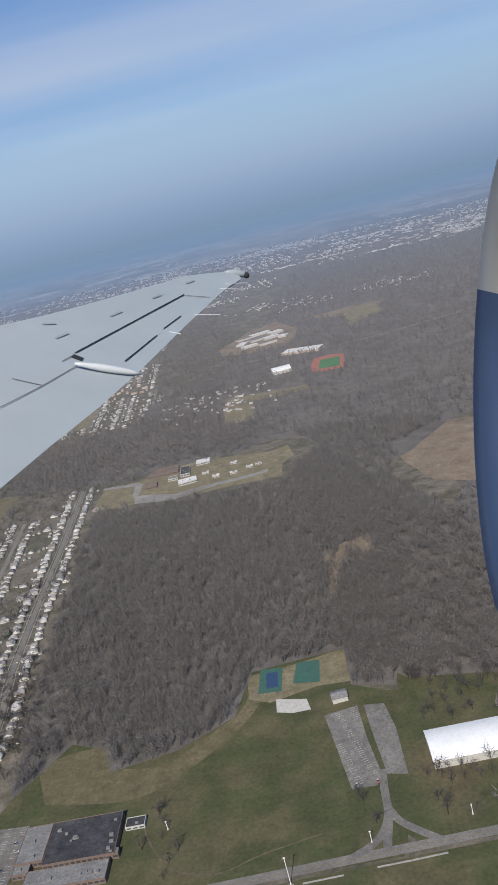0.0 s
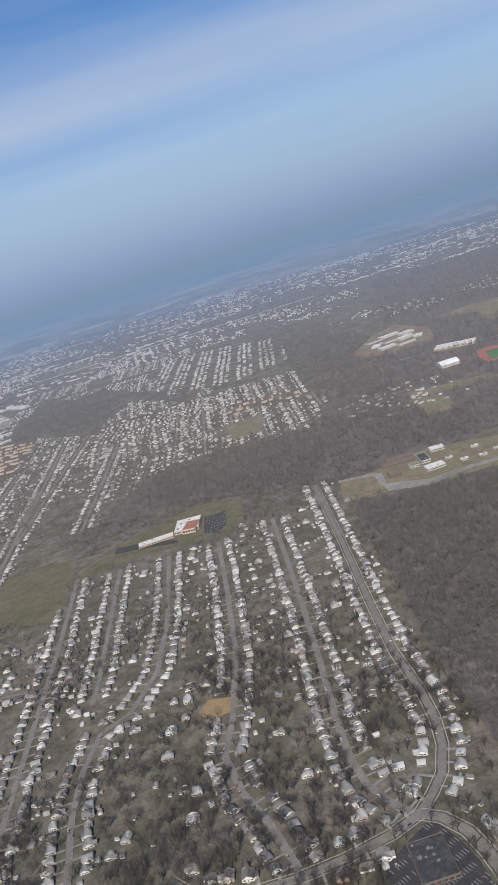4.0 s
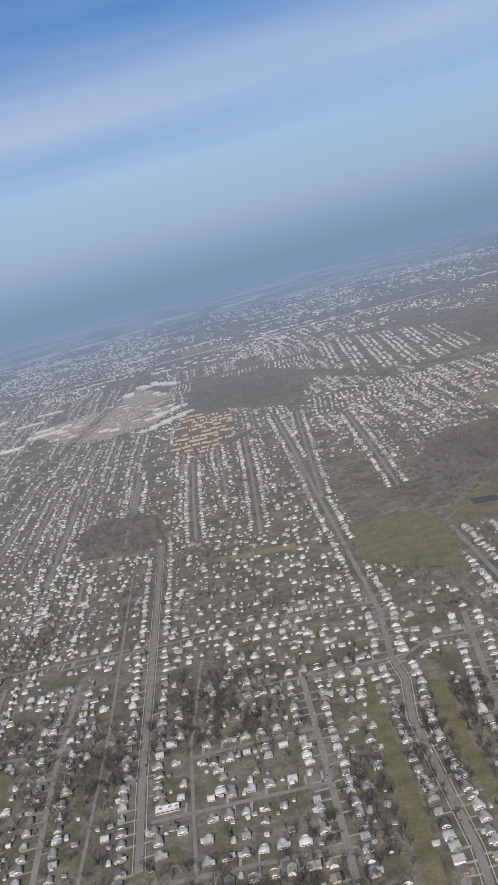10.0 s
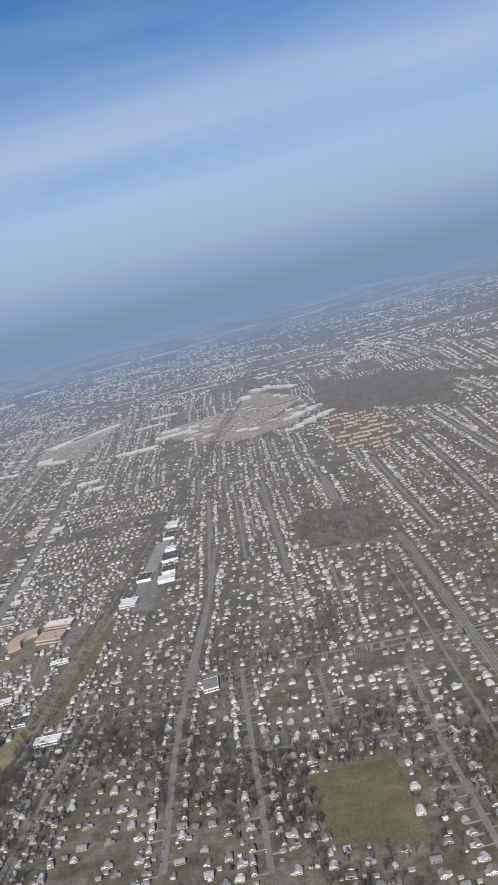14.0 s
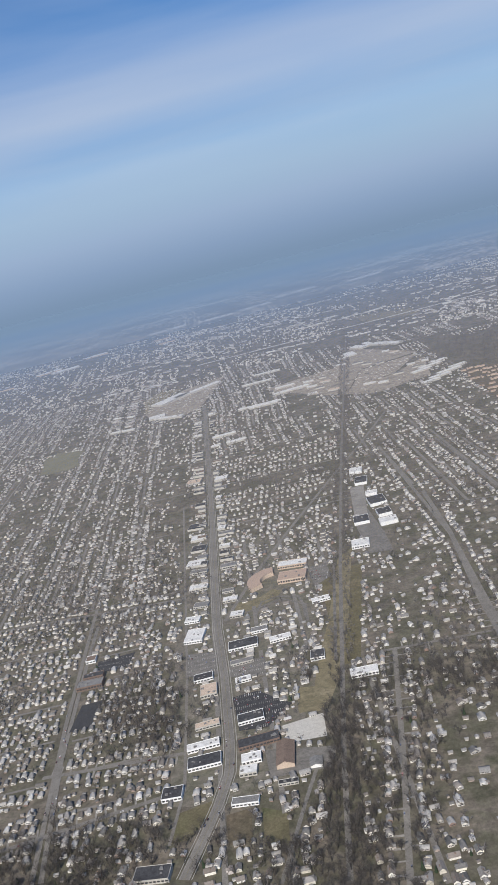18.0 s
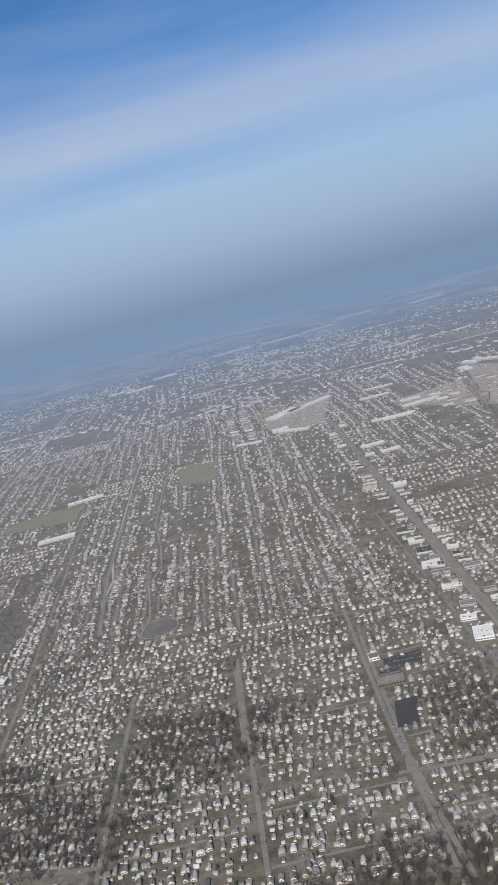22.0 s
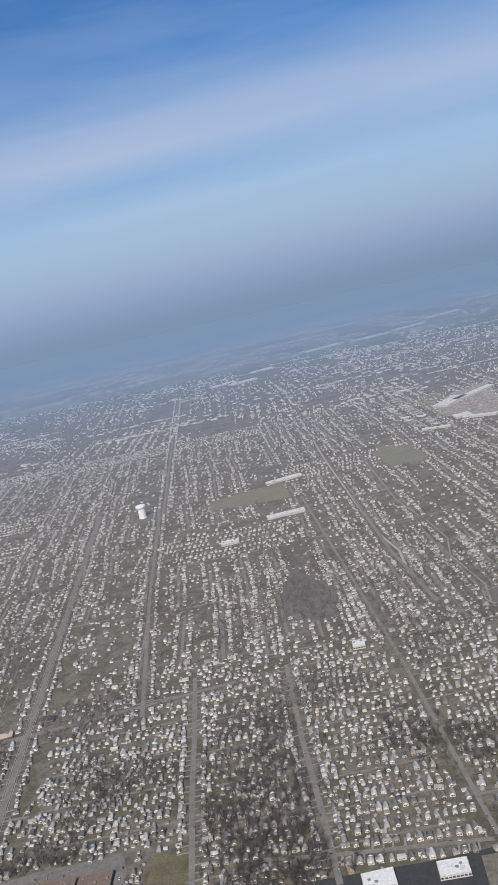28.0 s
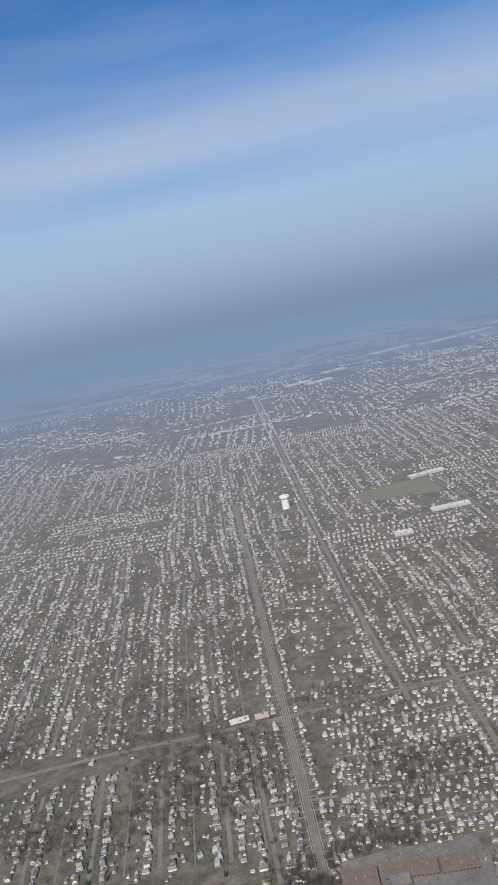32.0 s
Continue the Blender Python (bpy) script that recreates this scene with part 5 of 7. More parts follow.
# ---- houses ----
def house_template(w, d, wall, rise, cross=0, hip=0.0):
    """Triangles of a small house whose ridge runs along y: walls and roof apart. cross: a front gable to that side."""
    def prism(x0, x1, y0, y1, z0, z1, top, eave, inset, along_y=True):
        if along_y:
            q = [(x0, y0), (x1, y0), (x1, y1), (x0, y1)]
            a, b = ((x0 + x1) / 2, y0), ((x0 + x1) / 2, y1)
        else:
            q = [(x1, y0), (x1, y1), (x0, y1), (x0, y0)]
            a, b = (x1, (y0 + y1) / 2), (x0, (y0 + y1) / 2)
        v = [(*p, z0) for p in q] + [(*p, z1) for p in q] + [(*a, top), (*b, top)]
        f = [(0, 1, 5), (0, 5, 4), (1, 2, 6), (1, 6, 5), (2, 3, 7), (2, 7, 6), (3, 0, 4), (3, 4, 7), (4, 5, 8), (6, 7, 9)]
        slope = (top - z1) / (((x1 - x0) if along_y else (y1 - y0)) / 2)
        if along_y:
            r = [(x0 - eave, y0 - eave), (x1 + eave, y0 - eave), (x1 + eave, y1 + eave), (x0 - eave, y1 + eave)]
            ra, rb = ((x0 + x1) / 2, y0 - eave + inset), ((x0 + x1) / 2, y1 + eave - inset)
        else:
            r = [(x1 + eave, y0 - eave), (x1 + eave, y1 + eave), (x0 - eave, y1 + eave), (x0 - eave, y0 - eave)]
            ra, rb = (x1 + eave - inset, (y0 + y1) / 2), (x0 - eave + inset, (y0 + y1) / 2)
        e = z1 - eave * slope + 0.05
        rv = [(*p, e) for p in r] + [(*ra, top + 0.05), (*rb, top + 0.05)] + [(*p, e - 0.07) for p in r]
        rf = [(1, 2, 5), (1, 5, 4), (3, 0, 4), (3, 4, 5), (6, 7, 1), (6, 1, 0), (7, 8, 2), (7, 2, 1), (8, 9, 3), (8, 3, 2), (9, 6, 0), (9, 0, 3)]
        if inset > 0.01:
            rf += [(0, 1, 4), (2, 3, 5)]
        return (v, f), (rv, rf)
    walls, roofs = [], []
    for piece in [prism(-w / 2, w / 2, -d / 2, d / 2, 0, wall, wall + rise, 0.16, hip)] + (
            [prism(-w / 2 - 1.1 if cross < 0 else 0, w / 2 + 1.1 if cross > 0 else 0, -d * 0.36, d * 0.14, 0, wall, wall + rise * 0.78, 0.14, 0.0, False)] if cross else []):
        walls.append(piece[0])
        roofs.append(piece[1])
    def joined(some):
        vs, fs = [], []
        for v, f in some:
            fs += [tuple(i + len(vs) for i in t) for t in f]
            vs += v
        return np.array(vs, float), np.array(fs, int)
    return joined(walls), joined(roofs)


SUBURB = [house_template(3.7, 3.2, 1.05, 1.0), house_template(3.6, 3.4, 1.05, 0.95, 1), house_template(3.5, 3.3, 1.05, 0.95, -1), house_template(4.2, 3.6, 1.0, 0.8, 0, 1.2),
          house_template(3.4, 4.2, 1.1, 1.0)]
URBAN = [house_template(2.7, 4.6, 1.5, 1.05), house_template(2.8, 4.2, 1.4, 0.95, 0, 1.3), house_template(2.5, 4.4, 1.2, 1.05), house_template(2.9, 3.8, 1.25, 1.0), house_template(2.6, 4.0, 1.3, 0.9, 1)]
SHED = [house_template(1.4, 1.7, 0.75, 0.45), house_template(1.2, 1.2, 0.7, 0.35)]

DRIVES = []     # a place on a road, the way off it, half the road, and how far the house stands
HOUSES = []     # x, y, turn, scale, kind (0 suburb, 1 urban, 2 shed), template
BLOCKED = [a for a, _ in WOODS] + BARE
dice = random.Random(4)




def blocked(x, y):
    return any(within(p, x, y) for p in BLOCKED)


def lack(x, y):
    """Where houses are few and trees many: above nought."""
    return (0.55 * noise.noise(Vector((x / 38, y / 38, 5.0))) + 0.6 * noise.noise(Vector((x / 110, y / 150, 1.0)))) * (0.8 if x > -60 else 0.26)


def add_house(x, y, turn, kind, sure=False):
    if y < near_edge(x) - 14 or blocked(x, y) or not road_cells.free(x, y, 0.2) or not house_cells.free(x, y, 1.25 if kind else 1.9):
        return
    if not sure and lack(x, y) > dice.uniform(0.05, 0.55):
        return
    house_cells.put(x, y, 1.25 if kind else 1.9)
    n = len(URBAN if kind else SUBURB)
    HOUSES.append((x, y, turn + dice.gauss(0, 2.5) + (180 if dice.random() < 0.3 else 0) + (90 if dice.random() < (0.08 if kind else 0.2) else 0), dice.uniform(0.7, 0.96) * (1.08 if x > 226 else 1) if kind == 0 else dice.uniform(0.66, 0.95), kind, dice.randrange(n)))
    if dice.random() < 0.45:
        a = dice.choice((-1, 1)) * dice.uniform(3.4, 5.0)
        b = dice.uniform(-2.6, 2.6)
        u, v = (x + a, y + b) if not kind else (x + b * 0.5, y + a * 1.1)
        if not blocked(u, v) and road_cells.free(u, v, 0.0) and house_cells.free(u, v, 0.9):
            house_cells.put(u, v, 0.8)
            HOUSES.append((u, v, turn + dice.choice((0, 90)), dice.uniform(0.8, 1.25), 2, dice.randrange(2)))


def add_shed(x, y, turn):
    if y > near_edge(x) - 14 and not blocked(x, y) and road_cells.free(x, y, 0.0) and house_cells.free(x, y, 0.9):
        house_cells.put(x, y, 0.9)
        HOUSES.append((x, y, turn + dice.choice((0, 90)), dice.uniform(0.85, 1.3), 2, dice.randrange(2)))


for points, width, gap, back in STREETS:
    if not gap:
        continue
    p = np.array(points, float)
    along, _ = resampled(points, 0.5)
    way = np.gradient(along, axis=0)
    for side in (-1, 1):
        s = dice.uniform(0, gap)
        while s < len(along) * 0.5 - 1:
            k = int(s / 0.5)
            d = way[k] / (np.hypot(*way[k]) + 1e-9)
            x, y = along[k] + side * (width / 2 + back * dice.uniform(0.74, 0.92)) * np.array((-d[1], d[0]))
            east_west = abs(d[0]) > abs(d[1])
            kind = 1 if x < 60 else 0
            DRIVES.append((*along[k], side * -d[1], side * d[0], width / 2, math.hypot(x - along[k][0], y - along[k][1])))
            add_house(x, y, 0 if east_west else math.degrees(math.atan2(d[1], d[0])) + (90 if d[1] < 0 else -90), kind, True)
            s += gap * dice.uniform(0.9, 1.2) * (1.0 if not (east_west and kind == 0) else 0.85)

drive_v, drive_f = [], []
for px, py, nx, ny, half, reach in DRIVES:
    if py < near_edge(px) + 190 and not blocked(px + nx * reach, py + ny * reach) and dice.random() < 0.62:
        ox, oy = -ny * 1.75, nx * 1.75
        wide = dice.uniform(0.35, 0.55)
        k = len(drive_v)
        for out, edge in ((half, -1), (half, 1), (reach + 0.8, 1), (reach + 0.8, -1)):
            drive_v.append((px + ox + nx * out - ny * edge * wide, py + oy + ny * out + nx * edge * wide, 0.133))
        drive_f.append((k, k + 1, k + 2, k + 3))
tagged(new("driveways", mesh_of("driveways", drive_v, drive_f, [M_PALELOT])), "pale concrete driveways beside the houses", "driveway", kind="stuff")

# the wide mesh of streets that fills the rest: lanes north to south, or rows east to west, with houses on both sides
TRAILERS, APARTMENTS, TAN_COURTS = TRAIL_AREA, APTS_AREA, TANC_AREA
BLOCKED += [EAST_WOODS, NORTH_EAST, TRAILERS, TAN_COURTS, APARTMENTS]
filler_v, filler_f, TREE_ROWS = [], [], []


def lane(points, width):
    run, _ = resampled(points, 9.0)
    z = 0.124 + 0.024 * (len(filler_v) * 0.1545 % 1)
    for a, b in zip(run, run[1:]):
        if blocked(*((a + b) / 2)) or a[1] < near_edge(a[0]) - 30:
            continue
        v, f = ribbon([a, b], width, z)
        filler_f.extend(tuple(i + len(filler_v) for i in q) for q in f)
        filler_v.extend(v)


def fill_lane(x0, y0, y1, gap, off, slant=None, sheds=0.3, trees=0.85, alley=0.0):
    """A lane that runs north from (x0, y0), with a row of houses on each side, and an alley behind if asked for."""
    slant = float(lean_at(x0)) if slant is None else slant
    lane([(x0 + slant * (y - y0), y) for y in (y0, (y0 + y1) / 2, y1)], 2.2)
    back = alley or 13.4
    if alley:
        lane([(x0 + alley + slant * (y - y0), y) for y in (y0, (y0 + y1) / 2, y1)], 0.9)
    TREE_ROWS.extend((x0 + back + dice.choice((-1.8, 1.8)) * bool(alley) + slant * (v - y0) + dice.gauss(0, 1.1), v, dice.uniform(0.65, 1.15)) for v in (y0 + k * 4.6 + dice.uniform(-2, 2) for k in range(int((y1 - y0) / 4.6))) if dice.random() < trees)
    for k in range(int((y1 - y0) / 4.5)):
        v = y0 + k * 4.5 + dice.uniform(-2, 2)
        if dice.random() < 0.5 * trees:
            TREE_ROWS.append((x0 + slant * (v - y0) + dice.choice((-2.3, 2.3)) + dice.gauss(0, 0.4), v, dice.uniform(0.45, 0.85)))
    y = y0
    while y < y1:
        x = x0 + slant * (y - y0)
        for side in (-1, 1):
            if dice.random() < 0.9:
                add_house(x + side * off + dice.gauss(0, 0.5), y + dice.uniform(-0.6, 0.6), -math.degrees(slant) + (90 if x < 60 and dice.random() < 0.6 else 0), 1 if x < 60 else 0)
            if dice.random() < sheds:
                add_shed(x + side * (off + 5.2) + dice.uniform(-0.8, 0.8), y + dice.uniform(-1.5, 1.5), -math.degrees(slant))
        y += gap * dice.uniform(0.85, 1.2)


def fill_row(y0, x0, x1, gap, off, rise=0.09, sheds=0.5):
    """A street that runs east from (x0, y0), with a row of houses on each side."""
    lane([(x, y0 + (x - x0) * rise) for x in (x0, (x0 + x1) / 2, x1)], 1.5)
    x = x0
    while x < x1:
        y = y0 + (x - x0) * rise
        for side in (-1, 1):
            if dice.random() < sheds:
                add_shed(x + dice.uniform(-1, 1), y + side * (off + 4.2) + dice.uniform(-0.8, 0.8), 0)
            if dice.random() < 0.9:
                add_house(x, y + side * off + dice.uniform(-0.5, 0.5), dice.uniform(-2, 6), 1)
            if dice.random() < 0.2:
                TREE_ROWS.append((x + dice.uniform(-2, 2), y + side * (off + 5.5) + dice.gauss(0, 1.0), dice.uniform(0.6, 1.1)))
        x += gap * dice.uniform(0.88, 1.16)


# the city blocks between the avenues: west and east end, first row, step between rows
for x0, x1, y0, step, count, off in ((-296, -233, 276, 32.5, 7, 7.4), (-365, -304, 294, 28.0, 7, 6.6), (-437, -373, 297, 27.5, 7, 6.6), (-503, -445, 305, 23.2, 8, 5.9), (-568, -509, 296, 31.0, 6, 7.0),
                                     (-650, -578, 330, 30.0, 5, 7.0), (-226, -182, 292, 26.0, 8, 6.2)):
    for k in range(count):
        shift = -0.17 * (step * k)
        fill_row(y0 + step * k, x0 + shift, x1 + shift, 4.2, off, sheds=0.8)
# lanes with back alleys west of the last avenue
for k in range(14):
    fill_lane(-708 - 33.6 * k, 320 - 0.5 * k, 410 - 4 * k, 3.9, 5.9, -0.18, 0.35, 0.75, 16.8)
    fill_lane(-731 - 33.6 * k, 446 - 5 * k, 640, 3.9, 5.9, -0.18, 0.35, 0.75, 16.8)
fill_lane(-684, 300, 428, 4.2, 5.6, -0.2, 0.3)
# farther on every block has lanes of its own: a pitch, a slant, some of them rows
for i in range(-9, 3):
    for j in range(8):
        x0, y0 = -40 + 152 * i + dice.uniform(-8, 8), 486 + 106 * j + (dice.uniform(-6, 6) if j else 0)
        if j == 0 and (i > -2 or i < -4):
            y0 = 640 if i < -4 else 585
        x0 -= 0.13 * (y0 - 486)
        y1, wide_, pitch = 486 + 106 * (j + 1) - 5, 146, dice.uniform(26, 33)
        if y0 > y1 - 20 or x0 > 330:
            continue
        close = 3.8 if x0 < -60 else 4.7
        if dice.random() < 0.22:
            for k in range(int((y1 - y0) / 27)):
                fill_row(y0 + 13 + 27 * k, x0, x0 + wide_, close + 0.8, 6.3, dice.uniform(0.02, 0.1), 0.4)
        else:
            bend = float(lean_at(x0)) + dice.gauss(0, 0.025)
            for k in range(int(wide_ / pitch)):
                fill_lane(x0 + pitch * (k + 0.5), y0 + 5, y1, close, dice.uniform(5.0, 5.8), bend, 0.25, dice.uniform(0.5, 0.95))
        lane([(x0, y0), (x0 + wide_ / 2, y0 + 3), (x0 + wide_, y0 + 6)], 2.2)
for k in range(16):
    fill_lane(-236 - 22.5 * k, 503, 640, 3.9, 5.2, -0.13, 0.3, 0.6)
for k in range(11):
    fill_lane(345 + 26.5 * k - 15, 560, 900, 4.8, 5.3)
fill_lane(62, 395, 520, 5.2, 5.2)
fill_lane(36, 400, 540, 5.2, 5.2)
for k in range(4):
    fill_lane(-150 + 24 * k, 225, 560, 5.0, 5.2)
# houses on the plots that the streets leave over
for x0, x1, y0, y1, step, kind, share in ((300, 455, 150, 470, 7.2, 0, 0.42), (225, 300, 180, 470, 7.0, 0, 0.35), (-60, 225, 200, 640, 6.4, 0, 0.72),
                                          (-230, -60, 215, 600, 4.6, 1, 0.6), (-660, -230, 262, 500, 4.6, 1, 0.6), (-1150, -660, 290, 700, 5.0, 1, 0.12), (-1300, -160, 480, 1300, 6.5, 1, 0.3), (-160, 330, 640, 1000, 8.0, 0, 0.3)):
    for i in range(int((x1 - x0) / step)):
        for j in range(int((y1 - y0) / step)):
            if dice.random() < share:
                x, y = x0 + (i + dice.uniform(0.2, 0.8)) * step, y0 + (j + dice.uniform(0.2, 0.8)) * step
                if dice.random() < 0.62:
                    add_house(x, y, dice.gauss(0, 6), kind)
                else:
                    add_shed(x, y, dice.gauss(0, 8))
tagged(new("side_streets", mesh_of("side_streets", filler_v, filler_f, [M_ASPHALT])), "mesh of worn grey residential side streets", "road", kind="structure")


def tri_mesh(name, verts, tris, mats, slots=None):
    """One mesh from arrays of places and triangles."""
    me = bpy.data.meshes.new(name)
    me.vertices.add(len(verts))
    me.vertices.foreach_set("co", np.asarray(verts, np.float32).ravel())
    me.loops.add(3 * len(tris))
    me.loops.foreach_set("vertex_index", np.asarray(tris, np.int32).ravel())
    me.polygons.add(len(tris))
    me.polygons.foreach_set("loop_start", np.arange(0, 3 * len(tris), 3, dtype=np.int32))
    for m in mats:
        me.materials.append(m)
    if slots is not None:
        me.polygons.foreach_set("material_index", np.asarray(slots, np.int32))
    me.update(calc_edges=True)
    return me


def spread(template, places):
    """Copies of a template of places and triangles at rows of x, y, z, turn (radians), scale across, scale up."""
    tv, tf = template
    p = np.asarray(places, float)
    c, s = np.cos(p[:, 3])[:, None], np.sin(p[:, 3])[:, None]
    x = (tv[None, :, 0] * c - tv[None, :, 1] * s) * p[:, 4:5] + p[:, 0:1]
    y = (tv[None, :, 0] * s + tv[None, :, 1] * c) * p[:, 4:5] + p[:, 1:2]
    z = tv[None, :, 2] * p[:, 5:6] + p[:, 2:3]
    v = np.stack([x, y, z], -1).reshape(-1, 3)
    f = (tf[None] + (np.arange(len(p)) * len(tv))[:, None, None]).reshape(-1, 3)
    return v, f


KINDS = (SUBURB, URBAN, SHED)
main = [h for h in HOUSES if h[4] < 2]
main.sort(key=lambda h: h[1] - near_edge(h[0]))
NEAR = [h for h in main if h[1] > near_edge(h[0]) - 6][:300]
near_set = set(NEAR)


def house_parts(template, kind):
    """The meshes of one house that stands as a thing of its own."""
    (wv, wf), (rv, rf) = template
    wall = mesh_of("wall", wv, wf, [M_WALL_O])
    roof = mesh_of("roof", rv, rf, [M_ROOF_O])
    w, d, hi = wv[:, 0].max(), -wv[:, 1].min(), wv[:8, 2].max()
    def block(name, mat, *span):
        b = bmesh.new()
        box(b, *span)
        me = bpy.data.meshes.new(name)
        b.to_mesh(me)
        b.free()
        me.materials.append(mat)
        return me
    base = wv[:8]
    x1, y0 = base[:, 0].max(), base[:, 1].min()
    pieces = [("wall", wall), ("roof", roof), ("chimney", block("chimney", M_BRICK, 0.35, 0.2, hi * 0.8, 0.7, 0.55, rv[:, 2].max() + 0.25)),
              ("door", block("door", M_BRICK, -0.18, y0 - 0.03, 0.05, 0.16, y0 + 0.02, 0.72)),
              ("window", block("window", M_BLACK, 0.42 * x1, y0 - 0.03, 0.38, 0.8 * x1, y0 + 0.02, 0.78)),
              ("window", block("window", M_BLACK, -0.8 * x1, y0 - 0.03, 0.38, -0.42 * x1, y0 + 0.02, 0.78)),
              ("porch_step", block("porch_step", M_CONCRETE, -0.4, y0 - 0.5, 0, 0.4, y0 - 0.004, 0.08))]
    if kind:
        pieces.append(("upper_window", block("upper_window", M_BLACK, -0.25, y0 - 0.03, hi * 0.62, 0.25, y0 + 0.02, hi * 0.62 + 0.4)))
        pieces.append(("porch_roof", block("porch_roof", M_GREY, -0.9 * x1, y0 - 0.75, 0.84, 0.9 * x1, y0 - 0.004, 0.92)))
    return pieces


PARTS = {(k, i): house_parts(t, k) for k in (0, 1) for i, t in enumerate(KINDS[k])}
for x, y, turn, size, kind, i in NEAR:
    hub = tagged(new("house"), "one-storey suburban house with pale siding and a shingle roof" if kind == 0 else "narrow two-storey house with pale siding and a shingle gable", "house",
                 "houses along the near streets")
    hub.matrix_world = pose(x, y, 0, 0, 0, turn % 360 if kind == 0 else turn % 360) @ Matrix.Diagonal((size, size, size, 1))
    for name, me in PARTS[kind, i]:
        ob = new(name, me)
        ob.parent = hub

wall_v, wall_f, roof_v, roof_f = [], [], [], []
nw = nr = 0
for kind in range(3):
    for i, (walls, roofs) in enumerate(KINDS[kind]):
        rows = [(x, y, 0, radians(turn), size, size * 0.86) for x, y, turn, size, k, j in HOUSES if k == kind and j == i and (x, y, turn, size, k, j) not in near_set]
        for some, roof_part in (([r for r in rows if r[1] <= 640], roofs[1]), ([r for r in rows if r[1] > 640], roofs[1][:4])):
            if not some:
                continue
            v, f = spread(walls, some)
            wall_v.append(v)
            wall_f.append(f + nw)
            nw += len(v)
            v, f = spread((roofs[0], roof_part), some)
            roof_v.append(v)
            roof_f.append(f + nr)
            nr += len(v)
# dark windows and porches on the walls of the houses that are not far off
pane_v, pane_f, np_ = [], [], 0
for kind in (0, 1):
    for i, (walls, roofs) in enumerate(KINDS[kind]):
        base = walls[0][:8]
        hx, hy, hi = base[:, 0].max(), base[:, 1].max(), base[:, 2].max()
        vs, fs = [], []
        for c0, c1, z0, z1 in ((-0.72, -0.3, 0.36, 0.72), (0.2, 0.7, 0.3, 0.76), (-0.2, 0.06, 0.1, 0.66)):
            for quad in ([(c0 * hx, -hy - 0.03), (c1 * hx, -hy - 0.03)], [(c1 * hx, hy + 0.03), (c0 * hx, hy + 0.03)], [(hx + 0.03, c0 * hy), (hx + 0.03, c1 * hy)], [(-hx - 0.03, c1 * hy), (-hx - 0.03, c0 * hy)]):
                k = len(vs)
                vs += [(*quad[0], z0 * hi), (*quad[1], z0 * hi), (*quad[1], z1 * hi), (*quad[0], z1 * hi)]
                fs += [(k, k + 1, k + 2), (k, k + 2, k + 3)]
        rows = [(x, y, 0, radians(turn), size, size * 0.86) for x, y, turn, size, k, j in HOUSES if k == kind and j == i and y < near_edge(x) + 110 and (x, y, turn, size, k, j) not in near_set]
        if rows:
            v, f = spread((np.array(vs), np.array(fs)), rows)
            pane_v.append(v)
            pane_f.append(f + np_)
            np_ += len(v)
tagged(new("house_windows", tri_mesh("house_windows", np.concatenate(pane_v), np.concatenate(pane_f), [M_BLACK])), "dark windows and doors of suburban houses", "windows", kind="stuff")
wv, wf, rv, rf = map(np.concatenate, (wall_v, wall_f, roof_v, roof_f))
tagged(new("houses", tri_mesh("houses", np.r_[wv, rv], np.r_[wf, rf + len(wv)], [M_WALL, M_ROOF], np.r_[np.zeros(len(wf)), np.ones(len(rf))])),
       "thousands of small suburban houses with pale walls and grey roofs", "houses", kind="stuff")

# mobile homes, tan courts, and the scattered roofs of the far suburbs
bar = house_template(1.5, 4.2, 0.9, 0.35)
block_t = house_template(5.0, 13.0, 2.0, 1.2)
far_rows, court_rows = [], []
for k in range(34):
    for j in range(44):
        x, y = 250 + 7.4 * k + dice.uniform(-1, 1), 880 + 10.5 * j + dice.uniform(-1, 1)
        if within(TRAILERS, x, y) and dice.random() < 0.85 and k % 4:
            far_rows.append((x, y, 0, radians(dice.gauss(70, 6)), 0.95, 1.2))
for area, across, deep in ((TAN_COURTS, 13, 11), (APARTMENTS, 9, 4)):
    xs, ys = [p[0] for p in area], [p[1] for p in area]
    for k in range(across):
        for j in range(deep):
            x, y = min(xs) + (k + dice.uniform(0.3, 0.7)) * (max(xs) - min(xs)) / across, min(ys) + (j + dice.uniform(0.3, 0.7)) * (max(ys) - min(ys)) / deep
            if within(area, x, y) and dice.random() < 0.85:
                court_rows.append((x, y, 0, radians(dice.choice((0, 90, 90)) + 5 + dice.gauss(0, 6)), dice.uniform(0.32, 0.5), 0.6))
cluster = np.random.RandomState(3)
for line in (HCROW_LINE, HCROW2_LINE):
    for x, y in resampled(line, 21.0)[0]:
        far_rows.append((x, y, 0, radians(84), 2.7, 1.7))
for cx, cy in ECLUST_LINE:
    for _ in range(34):
        far_rows.append((cx + cluster.normal(0, 22), cy + cluster.normal(0, 16), 0, cluster.uniform(0, 3), cluster.uniform(0.6, 1.1), 1.1))
for _ in range(210):
    cx, cy = cluster.uniform(-1500, 1500), cluster.uniform(1320, 3900)
    for _ in range(int(cluster.uniform(14, 44))):
        x, y = cx + cluster.normal(0, 60), cy + cluster.normal(0, 26)
        if y > 1310 and not within(EAST_WOODS, x, y):
            s = cluster.choice([1.0, 1.4, 2.4], p=[0.6, 0.3, 0.1])
            far_rows.append((x, y, 0, radians(90 + cluster.normal(0, 8)), s * 1.6, 1.6))
slab_v = np.array([(x, y, z) for z in (0, 1.1) for x, y in ((-1, -2), (1, -2), (1, 2), (-1, 2))], float)
